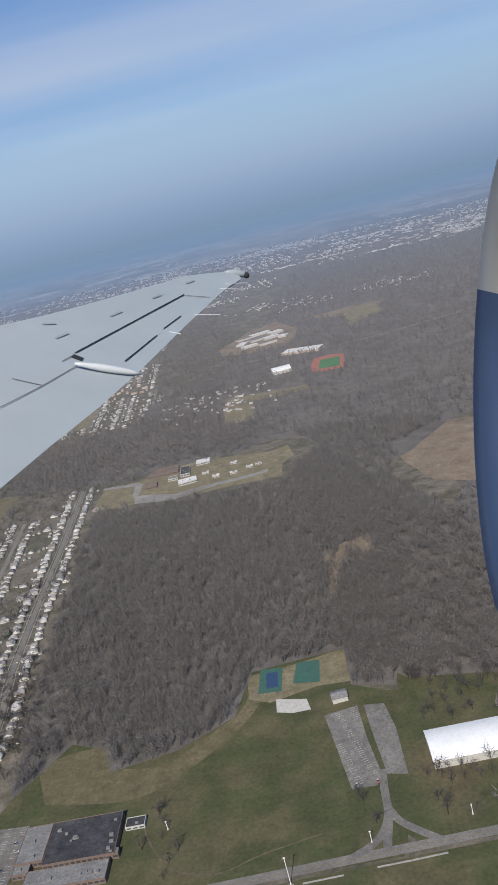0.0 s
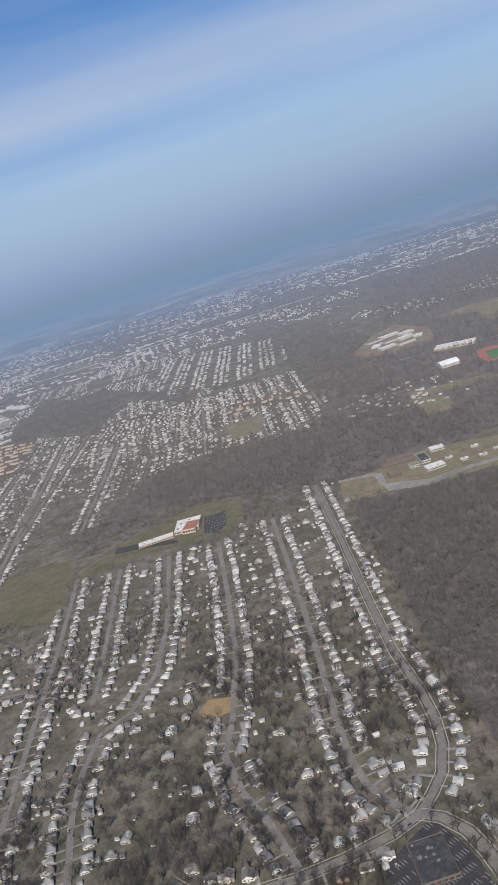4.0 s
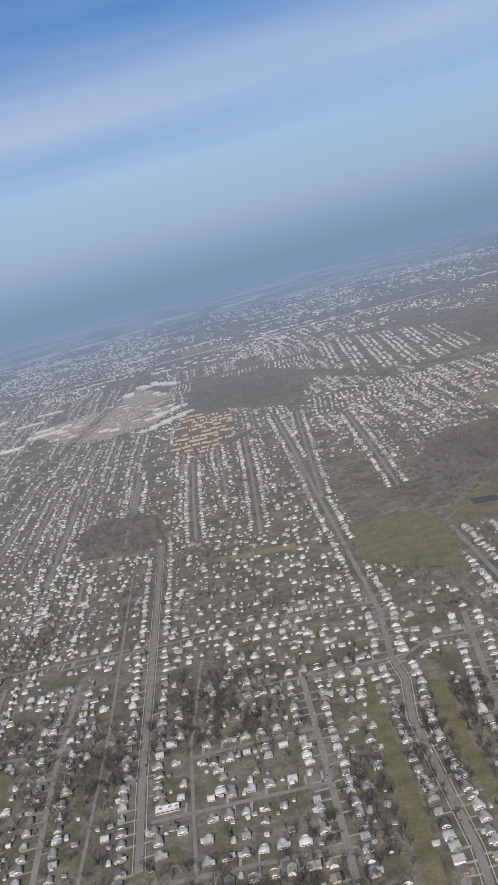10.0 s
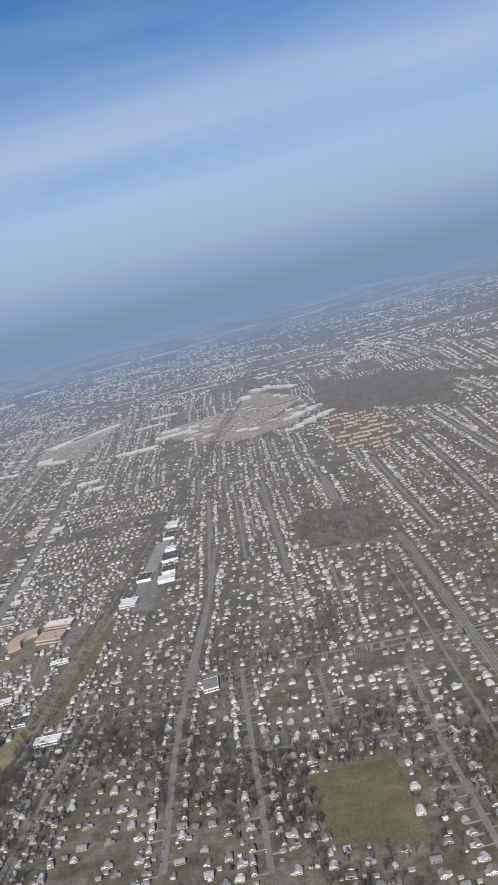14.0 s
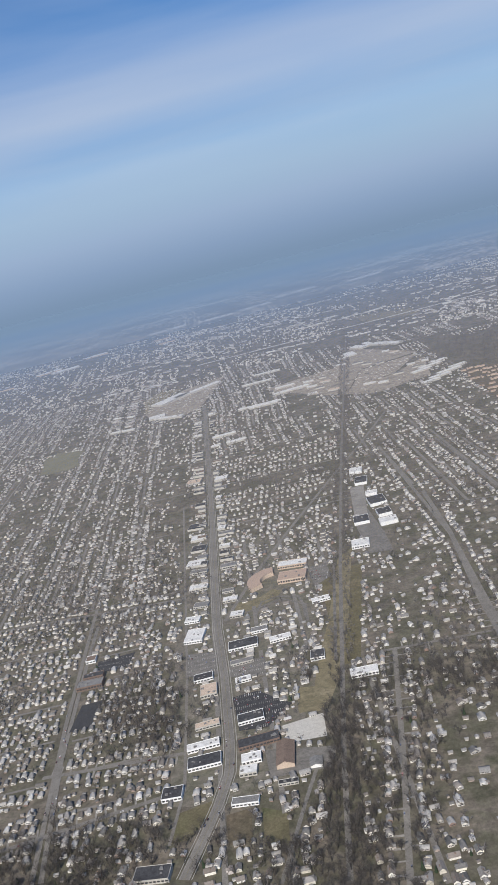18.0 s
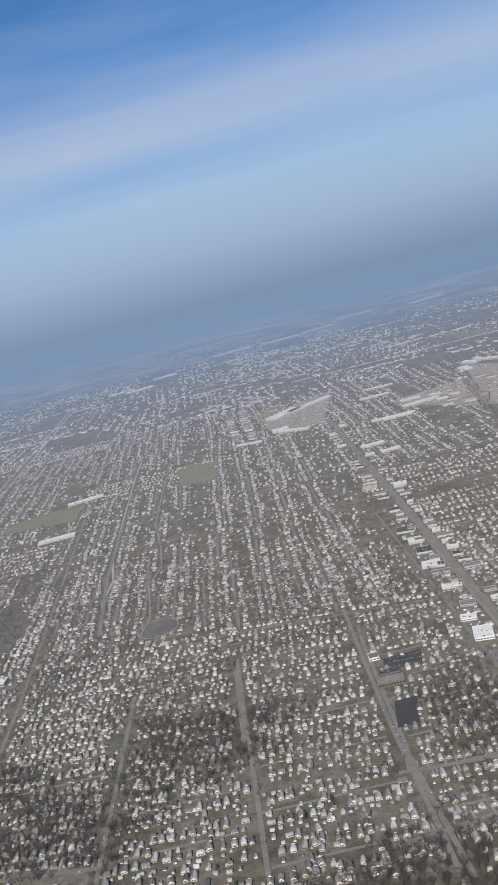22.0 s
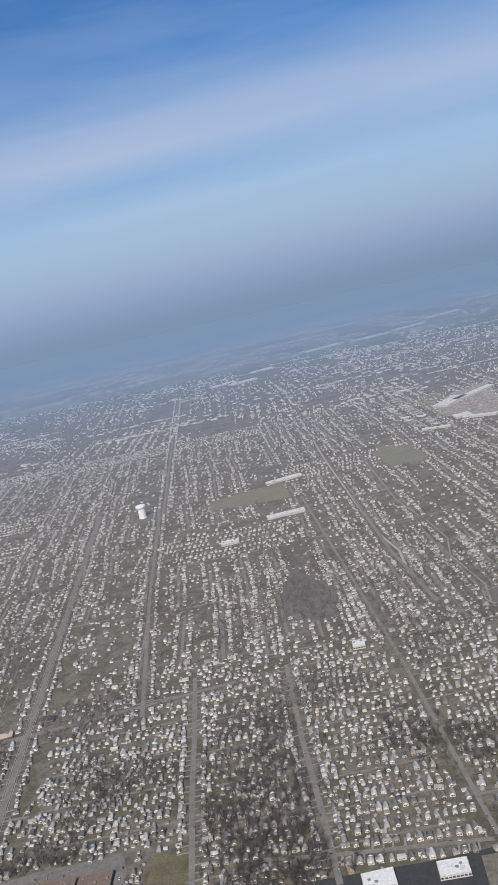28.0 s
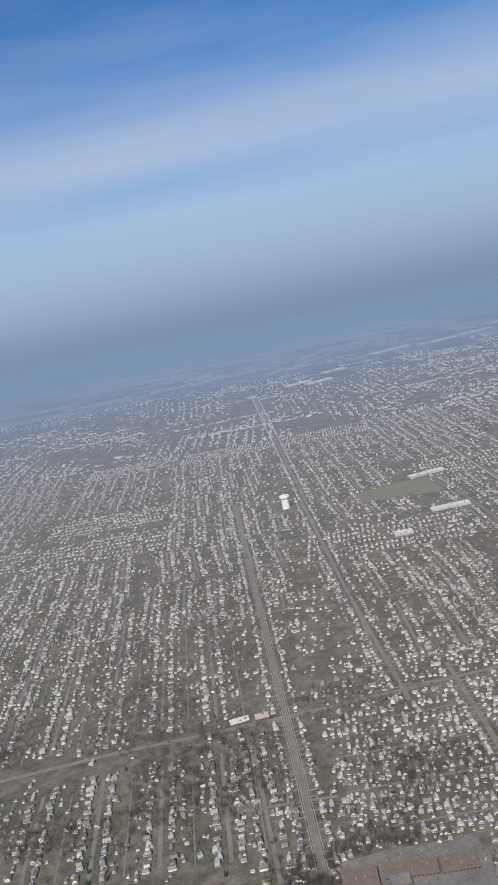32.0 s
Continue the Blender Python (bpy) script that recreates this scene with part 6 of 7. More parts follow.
slab = (slab_v, np.array([(0, 1, 5), (0, 5, 4), (1, 2, 6), (1, 6, 5), (2, 3, 7), (2, 7, 6), (3, 0, 4), (3, 4, 7)])), (slab_v[4:] + (0, 0, 0.01), np.array([(0, 1, 2), (0, 2, 3)]))
carpet = []
for _ in range(84000):
    y = 1310 + 3450 * cluster.uniform() ** 1.2
    x = cluster.uniform(-2450, 1900 if y > 1520 else 640)
    lane_x = round(x / 30) * 30 + cluster.choice((-6, 6)) + cluster.normal(0, 1.6) if noise.noise(Vector((x / 210, y / 260, 7.0))) > 0 else x
    gap = cluster.uniform(-0.3, 0.16) + (0.27 if x > 500 else 0.2 if x > -50 else 0.02)
    if noise.noise(Vector((x / 120, y / 170, 2.0))) < gap or within(EAST_WOODS, x, y) or y < 1400 and any(within(p, lane_x, y) for p in BLOCKED):
        continue
    s_ = cluster.choice([0.5, 0.72, 1.5], p=[0.62, 0.3, 0.08]) * (1 + max(0, y - 1500) / 2600)
    carpet.append((lane_x - 0.13 * (y - 1300) + 9 * math.sin(y / 160 + x / 300), y, 0, (1.57 if cluster.uniform() < 0.7 else 0) + cluster.normal(0, 0.12), s_, 1.8))
# cars and trucks in rows on the wide pale lots
for area in (MALLOT_AREA, FLATS_AREA, FLATS2_AREA, MALLF_AREA, SHEDS_AREA):
    xs, ys = [p[0] for p in area], [p[1] for p in area]
    for _ in range(420):
        x, y = cluster.uniform(min(xs), max(xs)), round(cluster.uniform(min(ys), max(ys)) / 9) * 9
        if within(area, x, y):
            carpet.append((x, y, 0, cluster.normal(1.57, 0.1), cluster.choice([0.3, 0.42, 1.0], p=[0.6, 0.34, 0.06]), 0.5))
# long pale strips of shops and sheds that follow the far highways
for _ in range(110):
    cx, cy, ln_ = cluster.uniform(-2000, 1500), cluster.uniform(1380, 4500), cluster.uniform(40, 190)
    if within(EAST_WOODS, cx, cy):
        continue
    for k in range(int(ln_ / 7)):
        s_ = cluster.uniform(1.2, 3.2) * (1 if cy < 2200 else 1.4)
        carpet.append((cx + k * 9 + cluster.normal(0, 2), cy + 0.12 * k * 9 + cluster.normal(0, 6), 0, 1.57 + cluster.normal(0, 0.15), s_, 1.6))
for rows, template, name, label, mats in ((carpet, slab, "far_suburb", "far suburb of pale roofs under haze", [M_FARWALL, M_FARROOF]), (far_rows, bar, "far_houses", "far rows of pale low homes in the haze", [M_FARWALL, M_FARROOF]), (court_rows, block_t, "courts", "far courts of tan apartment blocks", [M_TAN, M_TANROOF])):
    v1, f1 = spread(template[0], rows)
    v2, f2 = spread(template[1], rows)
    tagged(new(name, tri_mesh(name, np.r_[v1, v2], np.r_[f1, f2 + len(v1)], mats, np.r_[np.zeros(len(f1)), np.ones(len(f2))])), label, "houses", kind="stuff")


# ---- trees ----
def tree_template(seed, limbs=5, twigs=34, broad=1.5, tall=4.6, wide=0.064, far=False):
    """A bare tree: tapered trunk, forked limbs and a haze of thin twigs."""
    r = np.random.RandomState(seed)
    vs, fs = [], []

    def stick(a, b, ra, rb):
        a, b = np.array(a, float), np.array(b, float)
        d = (b - a) / np.linalg.norm(b - a)
        u = np.cross(d, (0.3, 0.9, 0.1))
        u /= np.linalg.norm(u)
        w = np.cross(d, u)
        k = len(vs)
        for p, q in ((a, ra), (b, rb)):
            for t in range(3):
                vs.append(p + q * (math.cos(2.094 * t) * u + math.sin(2.094 * t) * w))
        for t in range(3):
            n = (t + 1) % 3
            fs.extend(((k + t, k + n, k + 3 + n), (k + t, k + 3 + n, k + 3 + t)))
    def blade(a, b, half):
        d = b - a
        side = np.cross(d, r.normal(size=3))
        side *= half / np.linalg.norm(side)
        k = len(vs)
        vs.extend((a - side, a + side, b))
        fs.append((k, k + 1, k + 2))

    fork = tall * r.uniform(0.24, 0.34)
    if far:
        blade(np.zeros(3), np.array((0, 0, fork * 1.4)), 0.14)
    else:
        stick((0, 0, 0), (0, 0, fork), 0.13, 0.1)
    tips = []
    for i in range(limbs):
        a = 2 * math.pi * (i + r.uniform(-0.3, 0.3)) / limbs
        reach, up = broad * r.uniform(0.5, 0.9), tall * r.uniform(0.55, 0.92)
        tip = np.array((math.cos(a) * reach, math.sin(a) * reach, up))
        foot = np.array((0, 0, fork * r.uniform(0.75, 1.0)))
        blade(foot, tip, 0.05)
        tips.append(tip)
    tips.append(np.array((0.05, 0.05, tall)))
    blade(np.array((0, 0, fork * 0.9)), tips[-1], 0.06)
    for i in range(twigs):
        tip = tips[r.randint(len(tips))]
        a = np.array((0, 0, fork)) + (tip - (0, 0, fork)) * r.uniform(0.3, 1.0)
        d = r.normal(size=3) * (1, 1, 0.6) + (0, 0, 0.4) + 0.3 * tip / tall
        blade(a, a + d / np.linalg.norm(d) * broad * r.uniform(0.45, 0.9), wide)
    return np.array(vs), np.array(fs)


TREES = [tree_template(s, 6, 38, b, t, 0.056) for s, b, t in ((1, 1.9, 4.6), (2, 2.1, 4.2), (3, 1.6, 5.0), (4, 2.0, 3.8), (5, 2.3, 4.4))]
FINE_TREES = [tree_template(s, 7, 120, b, t, 0.03) for s, b, t in ((21, 1.9, 4.6), (22, 2.1, 4.2), (23, 1.6, 5.0), (24, 2.0, 3.8), (25, 2.3, 4.4))]
CLUMPS = [tree_template(s, 3, 8, 2.6, 4.4, 0.22, True) for s in (11, 12, 13)]
rs = np.random.RandomState(7)


def scatter(area, per, keep=None):
    """Random places within an outline, one for every so many square metres."""
    xs, ys = np.array(area, float).T
    n = int((xs.max() - xs.min()) * (ys.max() - ys.min()) / per)
    x, y = rs.uniform(xs.min(), xs.max(), n), rs.uniform(ys.min(), ys.max(), n)
    ok = inside(area, x, y)
    return x[ok], y[ok]


near_trees, far_trees = [], []
for area, per in WOODS:
    x, y = scatter(area, per)
    if per > 8:
        x, y = x + rs.normal(0, 5, len(x)), y + rs.normal(0, 9, len(x))
    ok = np.ones(len(x), bool)
    for p in BARE:
        ok &= ~inside(p, x, y) | ((rs.uniform(size=len(x)) < 0.3) if p is GLADE_AREA else False)
    (near_trees if per < 8 else far_trees).extend(zip(x[ok], y[ok], rs.uniform(0.85, 1.35, ok.sum())))
for area, per in ((EAST_WOODS, 24.0), (NORTH_EAST, 24.0)):
    x, y = scatter(area, per)
    ok = np.ones(len(x), bool)
    for p in BARE:
        ok &= ~inside(p, x, y)
    (far_trees if per > 20 else near_trees).extend(zip(x[ok], y[ok], rs.uniform(0.9, 1.4, ok.sum())))
SUBURBS = [(-1150, 230), (460, 150), (470, 520), (330, 720), (-1150, 720)]
x, y = scatter(SUBURBS, 5.4)
dense = np.array([noise.noise(Vector((a / 55, b / 55, 0.3))) for a, b in zip(x, y)])
ok = (dense > rs.uniform(-0.22, 0.3, len(x)) + np.interp(x, [-100, 220], [0.1, -0.02])) & (y > near_edge(x) - 14)
for p in BARE + [a for a, _ in WOODS]:
    ok &= ~inside(p, x, y)
for a, b in zip(x[ok], y[ok]):
    if rs.uniform() < np.interp(b - near_edge(a), [0, 120, 200, 500], [1.0, 0.8, 0.42, 0.2]) and road_cells.free(a, b, -2.0) and house_cells.free(a, b, -0.6):
        (near_trees if b < near_edge(a) + 130 else far_trees).append((a, b, rs.uniform(0.65, 1.35) * (1 if b < near_edge(a) + 130 else 0.9)))
x, y = scatter([(-1400, 720), (330, 720), (420, 1330), (-1600, 1330)], 330.0)
ok = np.ones(len(x), bool)
for p in BARE + [a for a, _ in WOODS]:
    ok &= ~inside(p, x, y)
far_trees.extend(zip(x[ok], y[ok], rs.uniform(0.6, 1.1, ok.sum())))
x, y = scatter([(-1500, 1330), (1400, 1330), (1900, 2700), (-2200, 2700)], 1100.0)
far_trees.extend(zip(x, y, rs.uniform(1.8, 3.2, len(x))))

x, y = scatter([(-1250, 560), (300, 560), (380, 1330), (-1600, 1330)], 78.0)
ok = np.array([lack(a, b) > t for a, b, t in zip(x, y, rs.uniform(-0.3, 0.35, len(x)))])
for p in BARE + [a for a, _ in WOODS] + [TAN_COURTS, APARTMENTS, TRAILERS, EAST_WOODS]:
    ok &= ~inside(p, x, y)
far_trees.extend((a, b, c) for a, b, c in zip(x[ok], y[ok], rs.uniform(0.7, 1.25, ok.sum())) if road_cells.free(a, b, -1.5))
for area, per in ((PTE_AREA, 4.6), (PTA_AREA, 20.0), (PTB_AREA, 20.0), (PTC_AREA, 26.0), (PTD_AREA, 40.0)):
    x, y = scatter(area, per)
    near_trees.extend((a, b, c) for a, b, c in zip(x, y, rs.uniform(0.8, 1.5, len(x))) if road_cells.free(a, b, -1.2))
far_trees.extend(t for t in TREE_ROWS if t[1] > near_edge(t[0]) and not blocked(t[0], t[1]) and road_cells.free(t[0], t[1], -1.9))
rail_run, _ = resampled(RAIL2_LINE, 0.9)
for a, b in rail_run:
    for side in (-1, 1):
        near_or_far = near_trees if b < near_edge(a) + 140 else far_trees
        if rs.uniform() < 0.55 + 0.9 * noise.noise(Vector((a / 20, b / 45, 3.0 + side))):
            near_or_far.append((a + side * rs.uniform(1.4, 6.5), b, rs.uniform(0.5, 1.15)))
near_trees.sort(key=lambda t: t[1] - near_edge(t[0]))
SINGLE = [t for t in near_trees if t[1] > near_edge(t[0]) - 3 and not within(W1_AREA, t[0], t[1])][:150]
single_set = set(SINGLE)
tree_meshes = []
for tv, tf in FINE_TREES:
    tree_meshes.append((tri_mesh("trunk", tv[:6], tf[:6], [M_BARK]), tri_mesh("crown", tv, tf[6:], [M_BARK])))
for k, (x, y, s) in enumerate(SINGLE):
    hub = tagged(new("tree"), "bare grey-brown winter tree beside a street", "tree", "bare trees along the near streets")
    hub.matrix_world = pose(x, y, 0, 0, 0, k * 77 % 360) @ Matrix.Diagonal((s, s, s, 1))
    for name, me in zip(("trunk", "crown"), tree_meshes[k % 5]):
        new(name, me).parent = hub


def tree_stuff(name, label, rows, templates, mat):
    rows = [r for r in rows if r not in single_set]
    vs, fs, n = [], [], 0
    for i, t in enumerate(templates):
        mine = rows[i::len(templates)]
        if mine:
            v, f = spread(t, [(x, y, 0, (x * 13.7 + y * 7.1) % 6.283, s, s * (0.9 + 0.2 * ((x * 3.3) % 1))) for x, y, s in mine])
            vs.append(v)
            fs.append(f + n)
            n += len(v)
    tagged(new(name, tri_mesh(name, np.concatenate(vs), np.concatenate(fs), [mat])), label, "trees", kind="stuff")


in_wood = [any(within(p, t[0], t[1]) for p in (W1_AREA, W1B_AREA, W14_AREA)) for t in near_trees]
tree_stuff("bare_trees", "bare dark winter trees of gardens and streets", [t for t, w in zip(near_trees, in_wood) if not w], TREES, M_BARK)
tree_stuff("bare_wood", "bare grey winter wood with pale trunks", [t for t, w in zip(near_trees, in_wood) if w], TREES, M_WOODBARK)
tree_stuff("far_woods", "far bare woods, grey brown in the haze", far_trees, CLUMPS, M_FARBARK)


# ---- conifers, cars, poles ----
M_NEEDLE = material("dark_conifer", [(0.025, 0.04, 0.022), (0.04, 0.055, 0.03)], objects=1, fine=3.0)
M_PAINT = material("car_paint", [(0.6, 0.6, 0.6), (0.04, 0.04, 0.045), (0.3, 0.03, 0.03), (0.75, 0.75, 0.75), (0.06, 0.09, 0.2), (0.25, 0.25, 0.26)], rough=0.35, objects=1)
M_GLASSY = material("car_glass", [(0.02, 0.022, 0.025), (0.03, 0.032, 0.035)], rough=0.1)
M_TYRE = material("tyre_rubber", [(0.02, 0.02, 0.02), (0.03, 0.03, 0.03)])


def conifer_meshes(seed):
    r = random.Random(seed)
    b = bmesh.new()
    for k in range(7):
        z, w = 0.5 + k * 0.5, 1.05 * (1 - k / 7.6)
        ring = [b.verts.new((math.cos(a * 0.698) * w * r.uniform(0.7, 1.1), math.sin(a * 0.698) * w * r.uniform(0.7, 1.1), z + r.uniform(-0.1, 0.1))) for a in range(9)]
        tip = b.verts.new((0, 0, z + 0.95))
        for u, v in zip(ring, ring[1:] + ring[:1]):
            b.faces.new((u, v, tip))
    crown = bpy.data.meshes.new("crown")
    b.to_mesh(crown)
    b.free()
    crown.materials.append(M_NEEDLE)
    b = bmesh.new()
    bmesh.ops.create_cone(b, cap_ends=True, segments=6, radius1=0.13, radius2=0.08, depth=0.8, matrix=Matrix.Translation((0, 0, 0.4)))
    trunk = bpy.data.meshes.new("trunk")
    b.to_mesh(trunk)
    b.free()
    trunk.materials.append(M_BARK)
    return crown, trunk


firs = [conifer_meshes(s) for s in range(3)]
made = 0
while made < 130:
    x = dice.uniform(-800, 440)
    y = float(near_edge(x)) + dice.uniform(4, 170)
    if road_cells.free(x, y, 0.0) and house_cells.free(x, y, 0.4) and not any(within(p, x, y) for p in BARE):
        house_cells.put(x, y, 0.6)
        hub = tagged(new("conifer"), "dark green conifer in a garden", "tree", "conifers in the gardens")
        s_ = dice.uniform(0.55, 1.0)
        hub.matrix_world = pose(x, y, 0, 0, 0, dice.uniform(0, 360)) @ Matrix.Diagonal((s_, s_, s_, 1))
        for name, me in zip(("crown", "trunk"), firs[made % 3]):
            new(name, me).parent = hub
        made += 1


def car_meshes():
    out = []
    b = bmesh.new()
    box(b, -0.3, -0.75, 0.1, 0.3, 0.75, 0.3)
    bmesh.ops.bevel(b, geom=b.edges[:], offset=0.05, segments=1, affect="EDGES")
    out.append(("body", b, M_PAINT))
    b = bmesh.new()
    vs = [b.verts.new(p) for p in ((-0.28, -0.38, 0.3), (0.28, -0.38, 0.3), (0.28, 0.6, 0.3), (-0.28, 0.6, 0.3), (-0.22, -0.15, 0.48), (0.22, -0.15, 0.48), (0.22, 0.42, 0.48), (-0.22, 0.42, 0.48))]
    for f in ((0, 1, 5, 4), (1, 2, 6, 5), (2, 3, 7, 6), (3, 0, 4, 7)):
        b.faces.new([vs[i] for i in f])
    out.append(("windows", b, M_GLASSY))
    b = bmesh.new()
    box(b, -0.22, -0.15, 0.484, 0.22, 0.42, 0.5)
    out.append(("roof", b, M_PAINT))
    for x, y in ((-0.27, -0.48), (0.27, -0.48), (-0.27, 0.48), (0.27, 0.48)):
        b = bmesh.new()
        bmesh.ops.create_cone(b, cap_ends=True, segments=8, radius1=0.11, radius2=0.11, depth=0.08, matrix=pose(x, y, 0.11, 0, 90, 0))
        out.append(("wheel", b, M_TYRE))
    done = []
    for name, b, mat in out:
        me = bpy.data.meshes.new(name)
        b.to_mesh(me)
        b.free()
        me.materials.append(mat)
        done.append((name, me))
    return done


CAR = car_meshes()


def car(x, y, turn, z, label):
    hub = tagged(new("car"), label, "car", "parked cars")
    hub.matrix_world = pose(x, y, z, 0, 0, turn)
    for name, me in CAR:
        new(name, me).parent = hub


made = 0
for k, (points, width, gap, back) in enumerate(STREETS):
    along, _ = resampled(points, 0.5)
    for p, q in zip(along[2:-2:7], along[3:-1:7]):
        if near_edge(p[0]) - 4 < p[1] < near_edge(p[0]) + 120 and width >= 2.2 and dice.random() < 0.17 and made < 120:
            d = (q - p) / np.hypot(*(q - p))
            side = dice.choice((-1, 1))
            x, y = p + side * (width / 2 - 0.45) * np.array((-d[1], d[0]))
            car(x, y, math.degrees(math.atan2(d[1], d[0])) - 90 + (180 if side > 0 else 0), 0.152 + 0.0007 * k, "small parked car beside the kerb of a street")
            made += 1
for k in range(17):
    if k % 6 != 4:
        car(465.6 + 0.29 * k, 190.4 - 1.36 * k, 80, 0.2, "parked car in a row beside a store")
for area, n, turn in ((SLOT_AREA, 5, 85), (DKLOT_AREA, 16, 30), (ELOT1_AREA, 22, 5), (ELOT3_AREA, 8, 5), (EPARK_AREA, 10, 0), (ELOT2_AREA, 8, 5), (LOTG_AREA, 10, 0), (PLOT1_AREA, 2, 10)):
    xs, ys = [p[0] for p in area], [p[1] for p in area]
    k = 0
    for _ in range(400):
        x, y = dice.uniform(min(xs), max(xs)), round(dice.uniform(min(ys), max(ys)) / 3.2) * 3.2
        x = round(x / 0.95) * 0.95
        if k < n and within(area, x, y) and not any(within(p, x, y) for p in BARE[len(FIELDS):]) and house_cells.free(x, y, 0.35):
            house_cells.put(x, y, 0.4)
            car(x, y, turn, 0.2, "parked car in a marked parking lot")
            k += 1


def pole(x, y, hi):
    hub = tagged(new("light_pole"), "tall pale steel light pole beside a park road", "pole")
    hub.matrix_world = pose(x, y, 0)
    for name, span in (("shaft", (-0.07, -0.07, 0, 0.07, 0.07, hi)), ("base", (-0.2, -0.2, 0, 0.2, 0.2, 0.25)), ("lamp_head", (-0.25, -0.12, hi + 0.002, 0.25, 0.12, hi + 0.16))):
        b = bmesh.new()
        box(b, *span)
        part(name, b, M_CONCRETE if name == "base" else M_WHITE, hub)


for (x, y), hi in zip(POLES_LINE, (8.0, 3.4, 3.0, 2.6)):
    pole(x, y, hi)


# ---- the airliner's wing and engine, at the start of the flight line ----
M_SKIN = material("pale_aircraft_skin", [(0.325, 0.365, 0.385), (0.36, 0.395, 0.415)], rough=0.45, scale=0.8, fine=6.0, grain=0.04)
M_FAIRING = material("white_fairing_paint", [(0.55, 0.57, 0.58), (0.6, 0.62, 0.63)], rough=0.45, scale=0.8, fine=6.0, grain=0.04)
M_VENT = material("scuffed_skin", [(0.26, 0.28, 0.3), (0.3, 0.32, 0.335)], rough=0.5, scale=2.0, grain=0.1)
M_SLOT = material("dark_gap", [(0.02, 0.022, 0.025), (0.03, 0.032, 0.035)])
M_METAL = material("dull_aluminium", [(0.45, 0.45, 0.44), (0.52, 0.52, 0.51)], rough=0.4, metal=0.6, scale=2.0, grain=0.05)
M_NAVY = material("navy_cowling_paint", [(0.035, 0.055, 0.11), (0.045, 0.07, 0.13)], rough=0.3, scale=1.5, grain=0.05)
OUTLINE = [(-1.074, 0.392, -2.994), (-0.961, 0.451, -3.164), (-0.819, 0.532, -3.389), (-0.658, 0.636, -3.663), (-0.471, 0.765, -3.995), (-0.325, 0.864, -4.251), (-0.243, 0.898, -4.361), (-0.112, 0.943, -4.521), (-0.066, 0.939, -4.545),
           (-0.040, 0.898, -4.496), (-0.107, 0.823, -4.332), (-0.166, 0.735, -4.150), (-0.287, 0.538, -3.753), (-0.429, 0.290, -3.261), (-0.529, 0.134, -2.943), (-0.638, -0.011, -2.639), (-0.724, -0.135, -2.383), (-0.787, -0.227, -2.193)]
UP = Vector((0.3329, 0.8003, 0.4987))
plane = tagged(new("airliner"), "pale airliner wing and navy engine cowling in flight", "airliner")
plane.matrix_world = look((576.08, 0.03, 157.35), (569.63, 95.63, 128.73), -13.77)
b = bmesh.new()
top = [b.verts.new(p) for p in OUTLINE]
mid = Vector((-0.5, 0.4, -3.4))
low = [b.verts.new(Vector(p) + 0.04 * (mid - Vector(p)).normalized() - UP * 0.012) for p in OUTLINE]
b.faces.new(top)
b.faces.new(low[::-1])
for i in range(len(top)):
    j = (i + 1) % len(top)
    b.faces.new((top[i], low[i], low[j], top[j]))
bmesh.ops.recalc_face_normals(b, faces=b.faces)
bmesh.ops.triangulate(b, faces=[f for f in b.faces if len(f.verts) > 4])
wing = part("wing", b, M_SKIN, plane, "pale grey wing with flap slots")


def strip(name, a, c, wide, mat, parent, lift=0.004):
    """A thin flat bar on the wing from a to c."""
    a, c = Vector(a), Vector(c)
    side = (c - a).cross(UP).normalized() * wide / 2
    b = bmesh.new()
    ends = [b.verts.new(p + s + UP * z) for z in (0, lift) for p, s in ((a, -side), (a, side), (c, side), (c, -side))]
    for f in ((3, 2, 1, 0), (4, 5, 6, 7), (0, 1, 5, 4), (1, 2, 6, 5), (2, 3, 7, 6), (3, 0, 4, 7)):
        b.faces.new([ends[i] for i in f])
    bmesh.ops.recalc_face_normals(b, faces=b.faces)
    return part(name, b, mat, parent)


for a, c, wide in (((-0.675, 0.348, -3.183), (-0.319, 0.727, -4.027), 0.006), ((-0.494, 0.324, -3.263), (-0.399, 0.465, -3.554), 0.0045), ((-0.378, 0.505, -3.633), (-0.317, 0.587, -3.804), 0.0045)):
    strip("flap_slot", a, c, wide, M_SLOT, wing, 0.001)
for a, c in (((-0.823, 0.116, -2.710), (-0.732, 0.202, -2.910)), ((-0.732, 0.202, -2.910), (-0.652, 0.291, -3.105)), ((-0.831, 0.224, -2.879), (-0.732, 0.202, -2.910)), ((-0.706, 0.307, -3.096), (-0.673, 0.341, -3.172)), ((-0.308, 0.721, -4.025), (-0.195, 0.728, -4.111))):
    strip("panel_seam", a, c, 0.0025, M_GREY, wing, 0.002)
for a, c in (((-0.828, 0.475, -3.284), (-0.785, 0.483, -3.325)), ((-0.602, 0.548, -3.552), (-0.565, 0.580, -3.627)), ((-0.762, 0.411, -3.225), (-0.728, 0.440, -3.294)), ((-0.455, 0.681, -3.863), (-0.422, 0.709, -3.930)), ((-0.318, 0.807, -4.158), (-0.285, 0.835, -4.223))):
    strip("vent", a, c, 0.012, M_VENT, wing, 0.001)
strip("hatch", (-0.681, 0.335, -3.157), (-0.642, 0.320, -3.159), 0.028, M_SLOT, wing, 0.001)
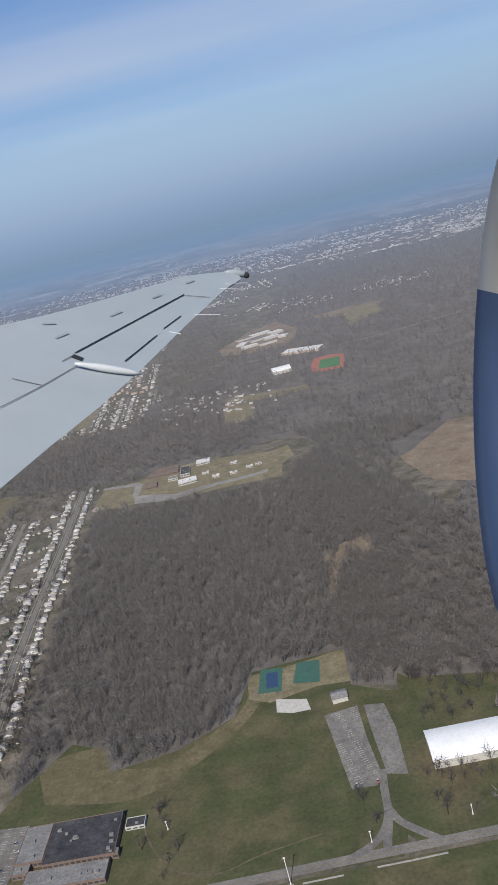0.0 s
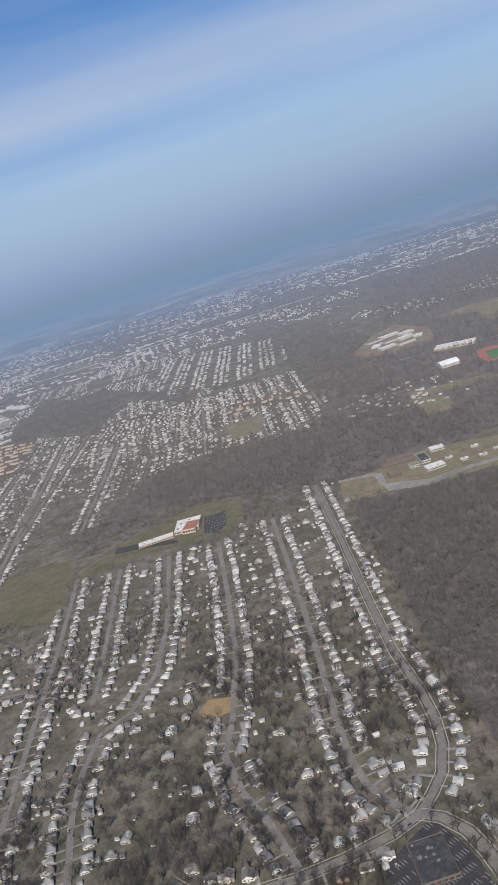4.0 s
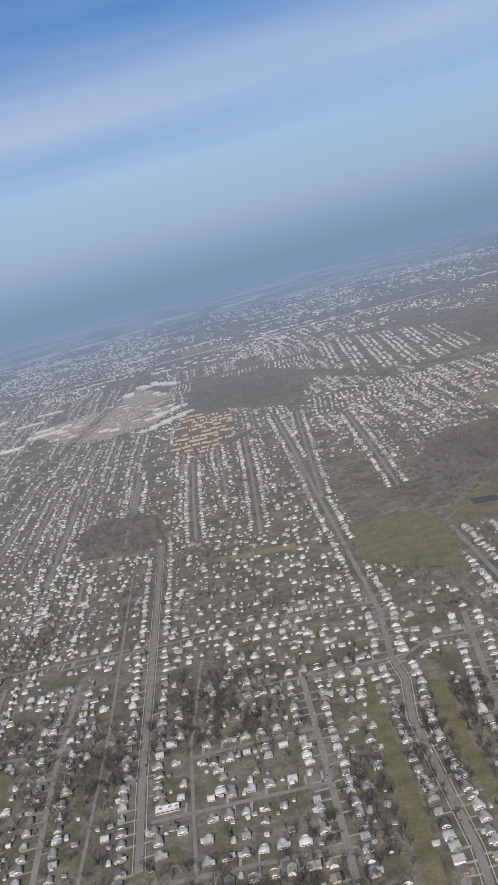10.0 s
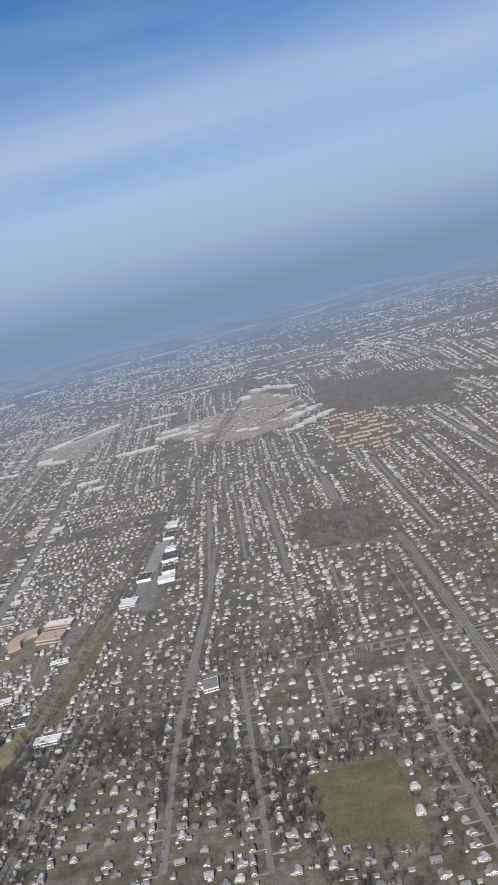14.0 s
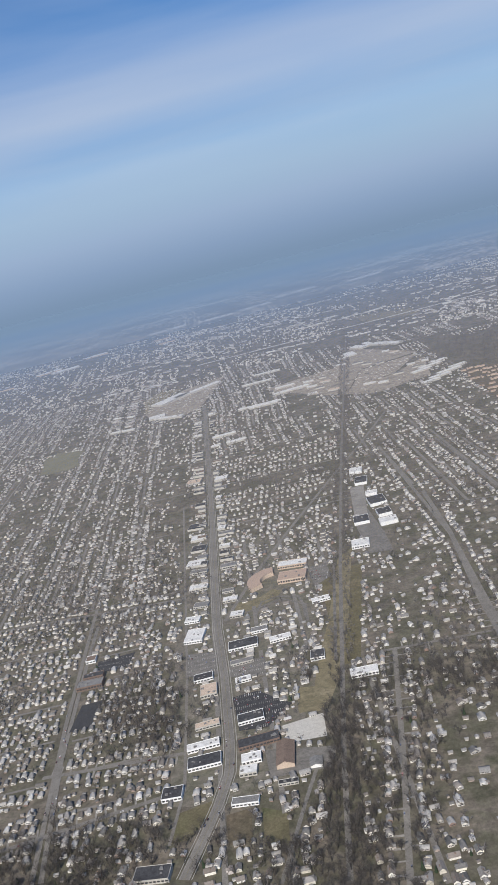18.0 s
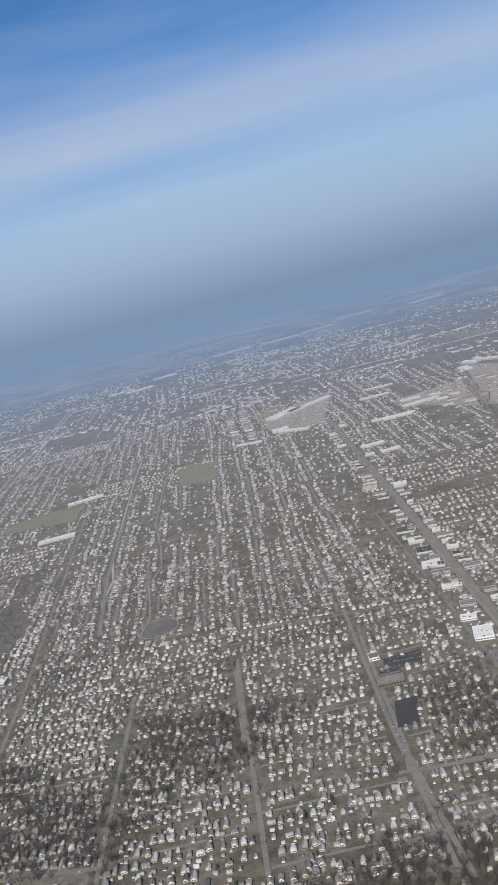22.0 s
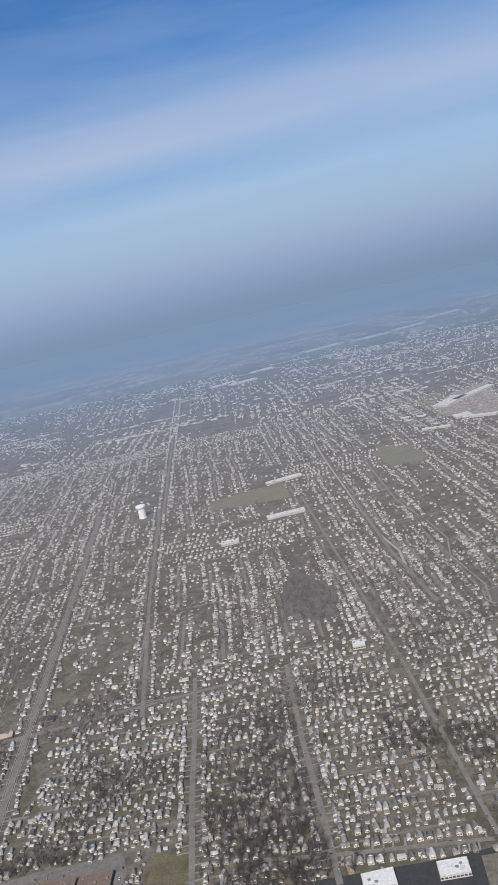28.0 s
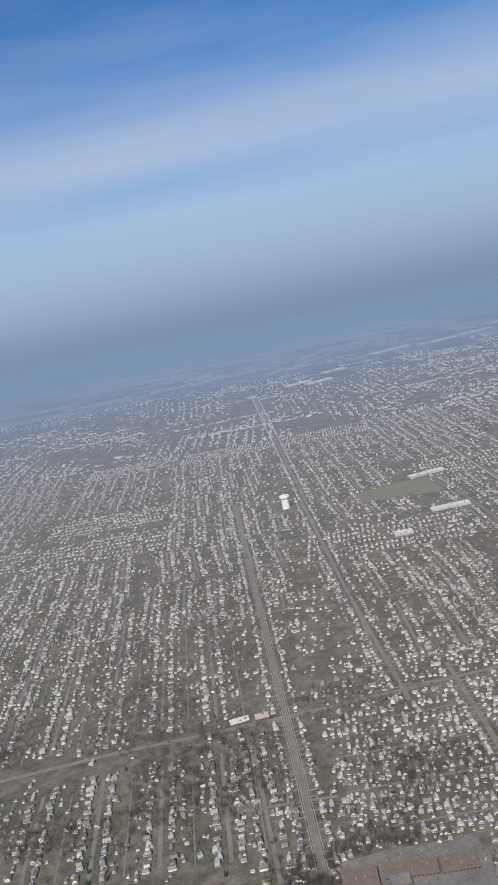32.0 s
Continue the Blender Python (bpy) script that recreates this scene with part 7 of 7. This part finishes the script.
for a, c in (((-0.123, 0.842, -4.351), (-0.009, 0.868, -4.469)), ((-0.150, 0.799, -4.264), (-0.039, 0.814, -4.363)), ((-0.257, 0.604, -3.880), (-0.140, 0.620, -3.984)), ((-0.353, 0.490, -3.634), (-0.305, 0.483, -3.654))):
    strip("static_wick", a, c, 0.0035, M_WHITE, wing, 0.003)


def spindle(name, a, c, radius, mat, parent, blunt=0.6):
    """A rounded body of revolution from a to c."""
    a, c = Vector(a), Vector(c)
    d = (c - a).normalized()
    u = d.cross(UP).normalized()
    v = d.cross(u)
    b = bmesh.new()
    rows = []
    for k in range(11):
        s = k / 10
        r = radius * max(0.02, math.sin(math.pi * min(0.96, s * 0.92 + 0.04)) ** blunt)
        rows.append([b.verts.new(a + (c - a) * s + r * (math.cos(t * math.pi / 5) * u + math.sin(t * math.pi / 5) * v)) for t in range(10)])
    for p, q in zip(rows, rows[1:]):
        for t in range(10):
            b.faces.new((p[t], p[(t + 1) % 10], q[(t + 1) % 10], q[t]))
    b.faces.new(rows[0][::-1])
    b.faces.new(rows[-1])
    bmesh.ops.recalc_face_normals(b, faces=b.faces)
    for f in b.faces:
        f.smooth = True
    return part(name, b, mat, parent)


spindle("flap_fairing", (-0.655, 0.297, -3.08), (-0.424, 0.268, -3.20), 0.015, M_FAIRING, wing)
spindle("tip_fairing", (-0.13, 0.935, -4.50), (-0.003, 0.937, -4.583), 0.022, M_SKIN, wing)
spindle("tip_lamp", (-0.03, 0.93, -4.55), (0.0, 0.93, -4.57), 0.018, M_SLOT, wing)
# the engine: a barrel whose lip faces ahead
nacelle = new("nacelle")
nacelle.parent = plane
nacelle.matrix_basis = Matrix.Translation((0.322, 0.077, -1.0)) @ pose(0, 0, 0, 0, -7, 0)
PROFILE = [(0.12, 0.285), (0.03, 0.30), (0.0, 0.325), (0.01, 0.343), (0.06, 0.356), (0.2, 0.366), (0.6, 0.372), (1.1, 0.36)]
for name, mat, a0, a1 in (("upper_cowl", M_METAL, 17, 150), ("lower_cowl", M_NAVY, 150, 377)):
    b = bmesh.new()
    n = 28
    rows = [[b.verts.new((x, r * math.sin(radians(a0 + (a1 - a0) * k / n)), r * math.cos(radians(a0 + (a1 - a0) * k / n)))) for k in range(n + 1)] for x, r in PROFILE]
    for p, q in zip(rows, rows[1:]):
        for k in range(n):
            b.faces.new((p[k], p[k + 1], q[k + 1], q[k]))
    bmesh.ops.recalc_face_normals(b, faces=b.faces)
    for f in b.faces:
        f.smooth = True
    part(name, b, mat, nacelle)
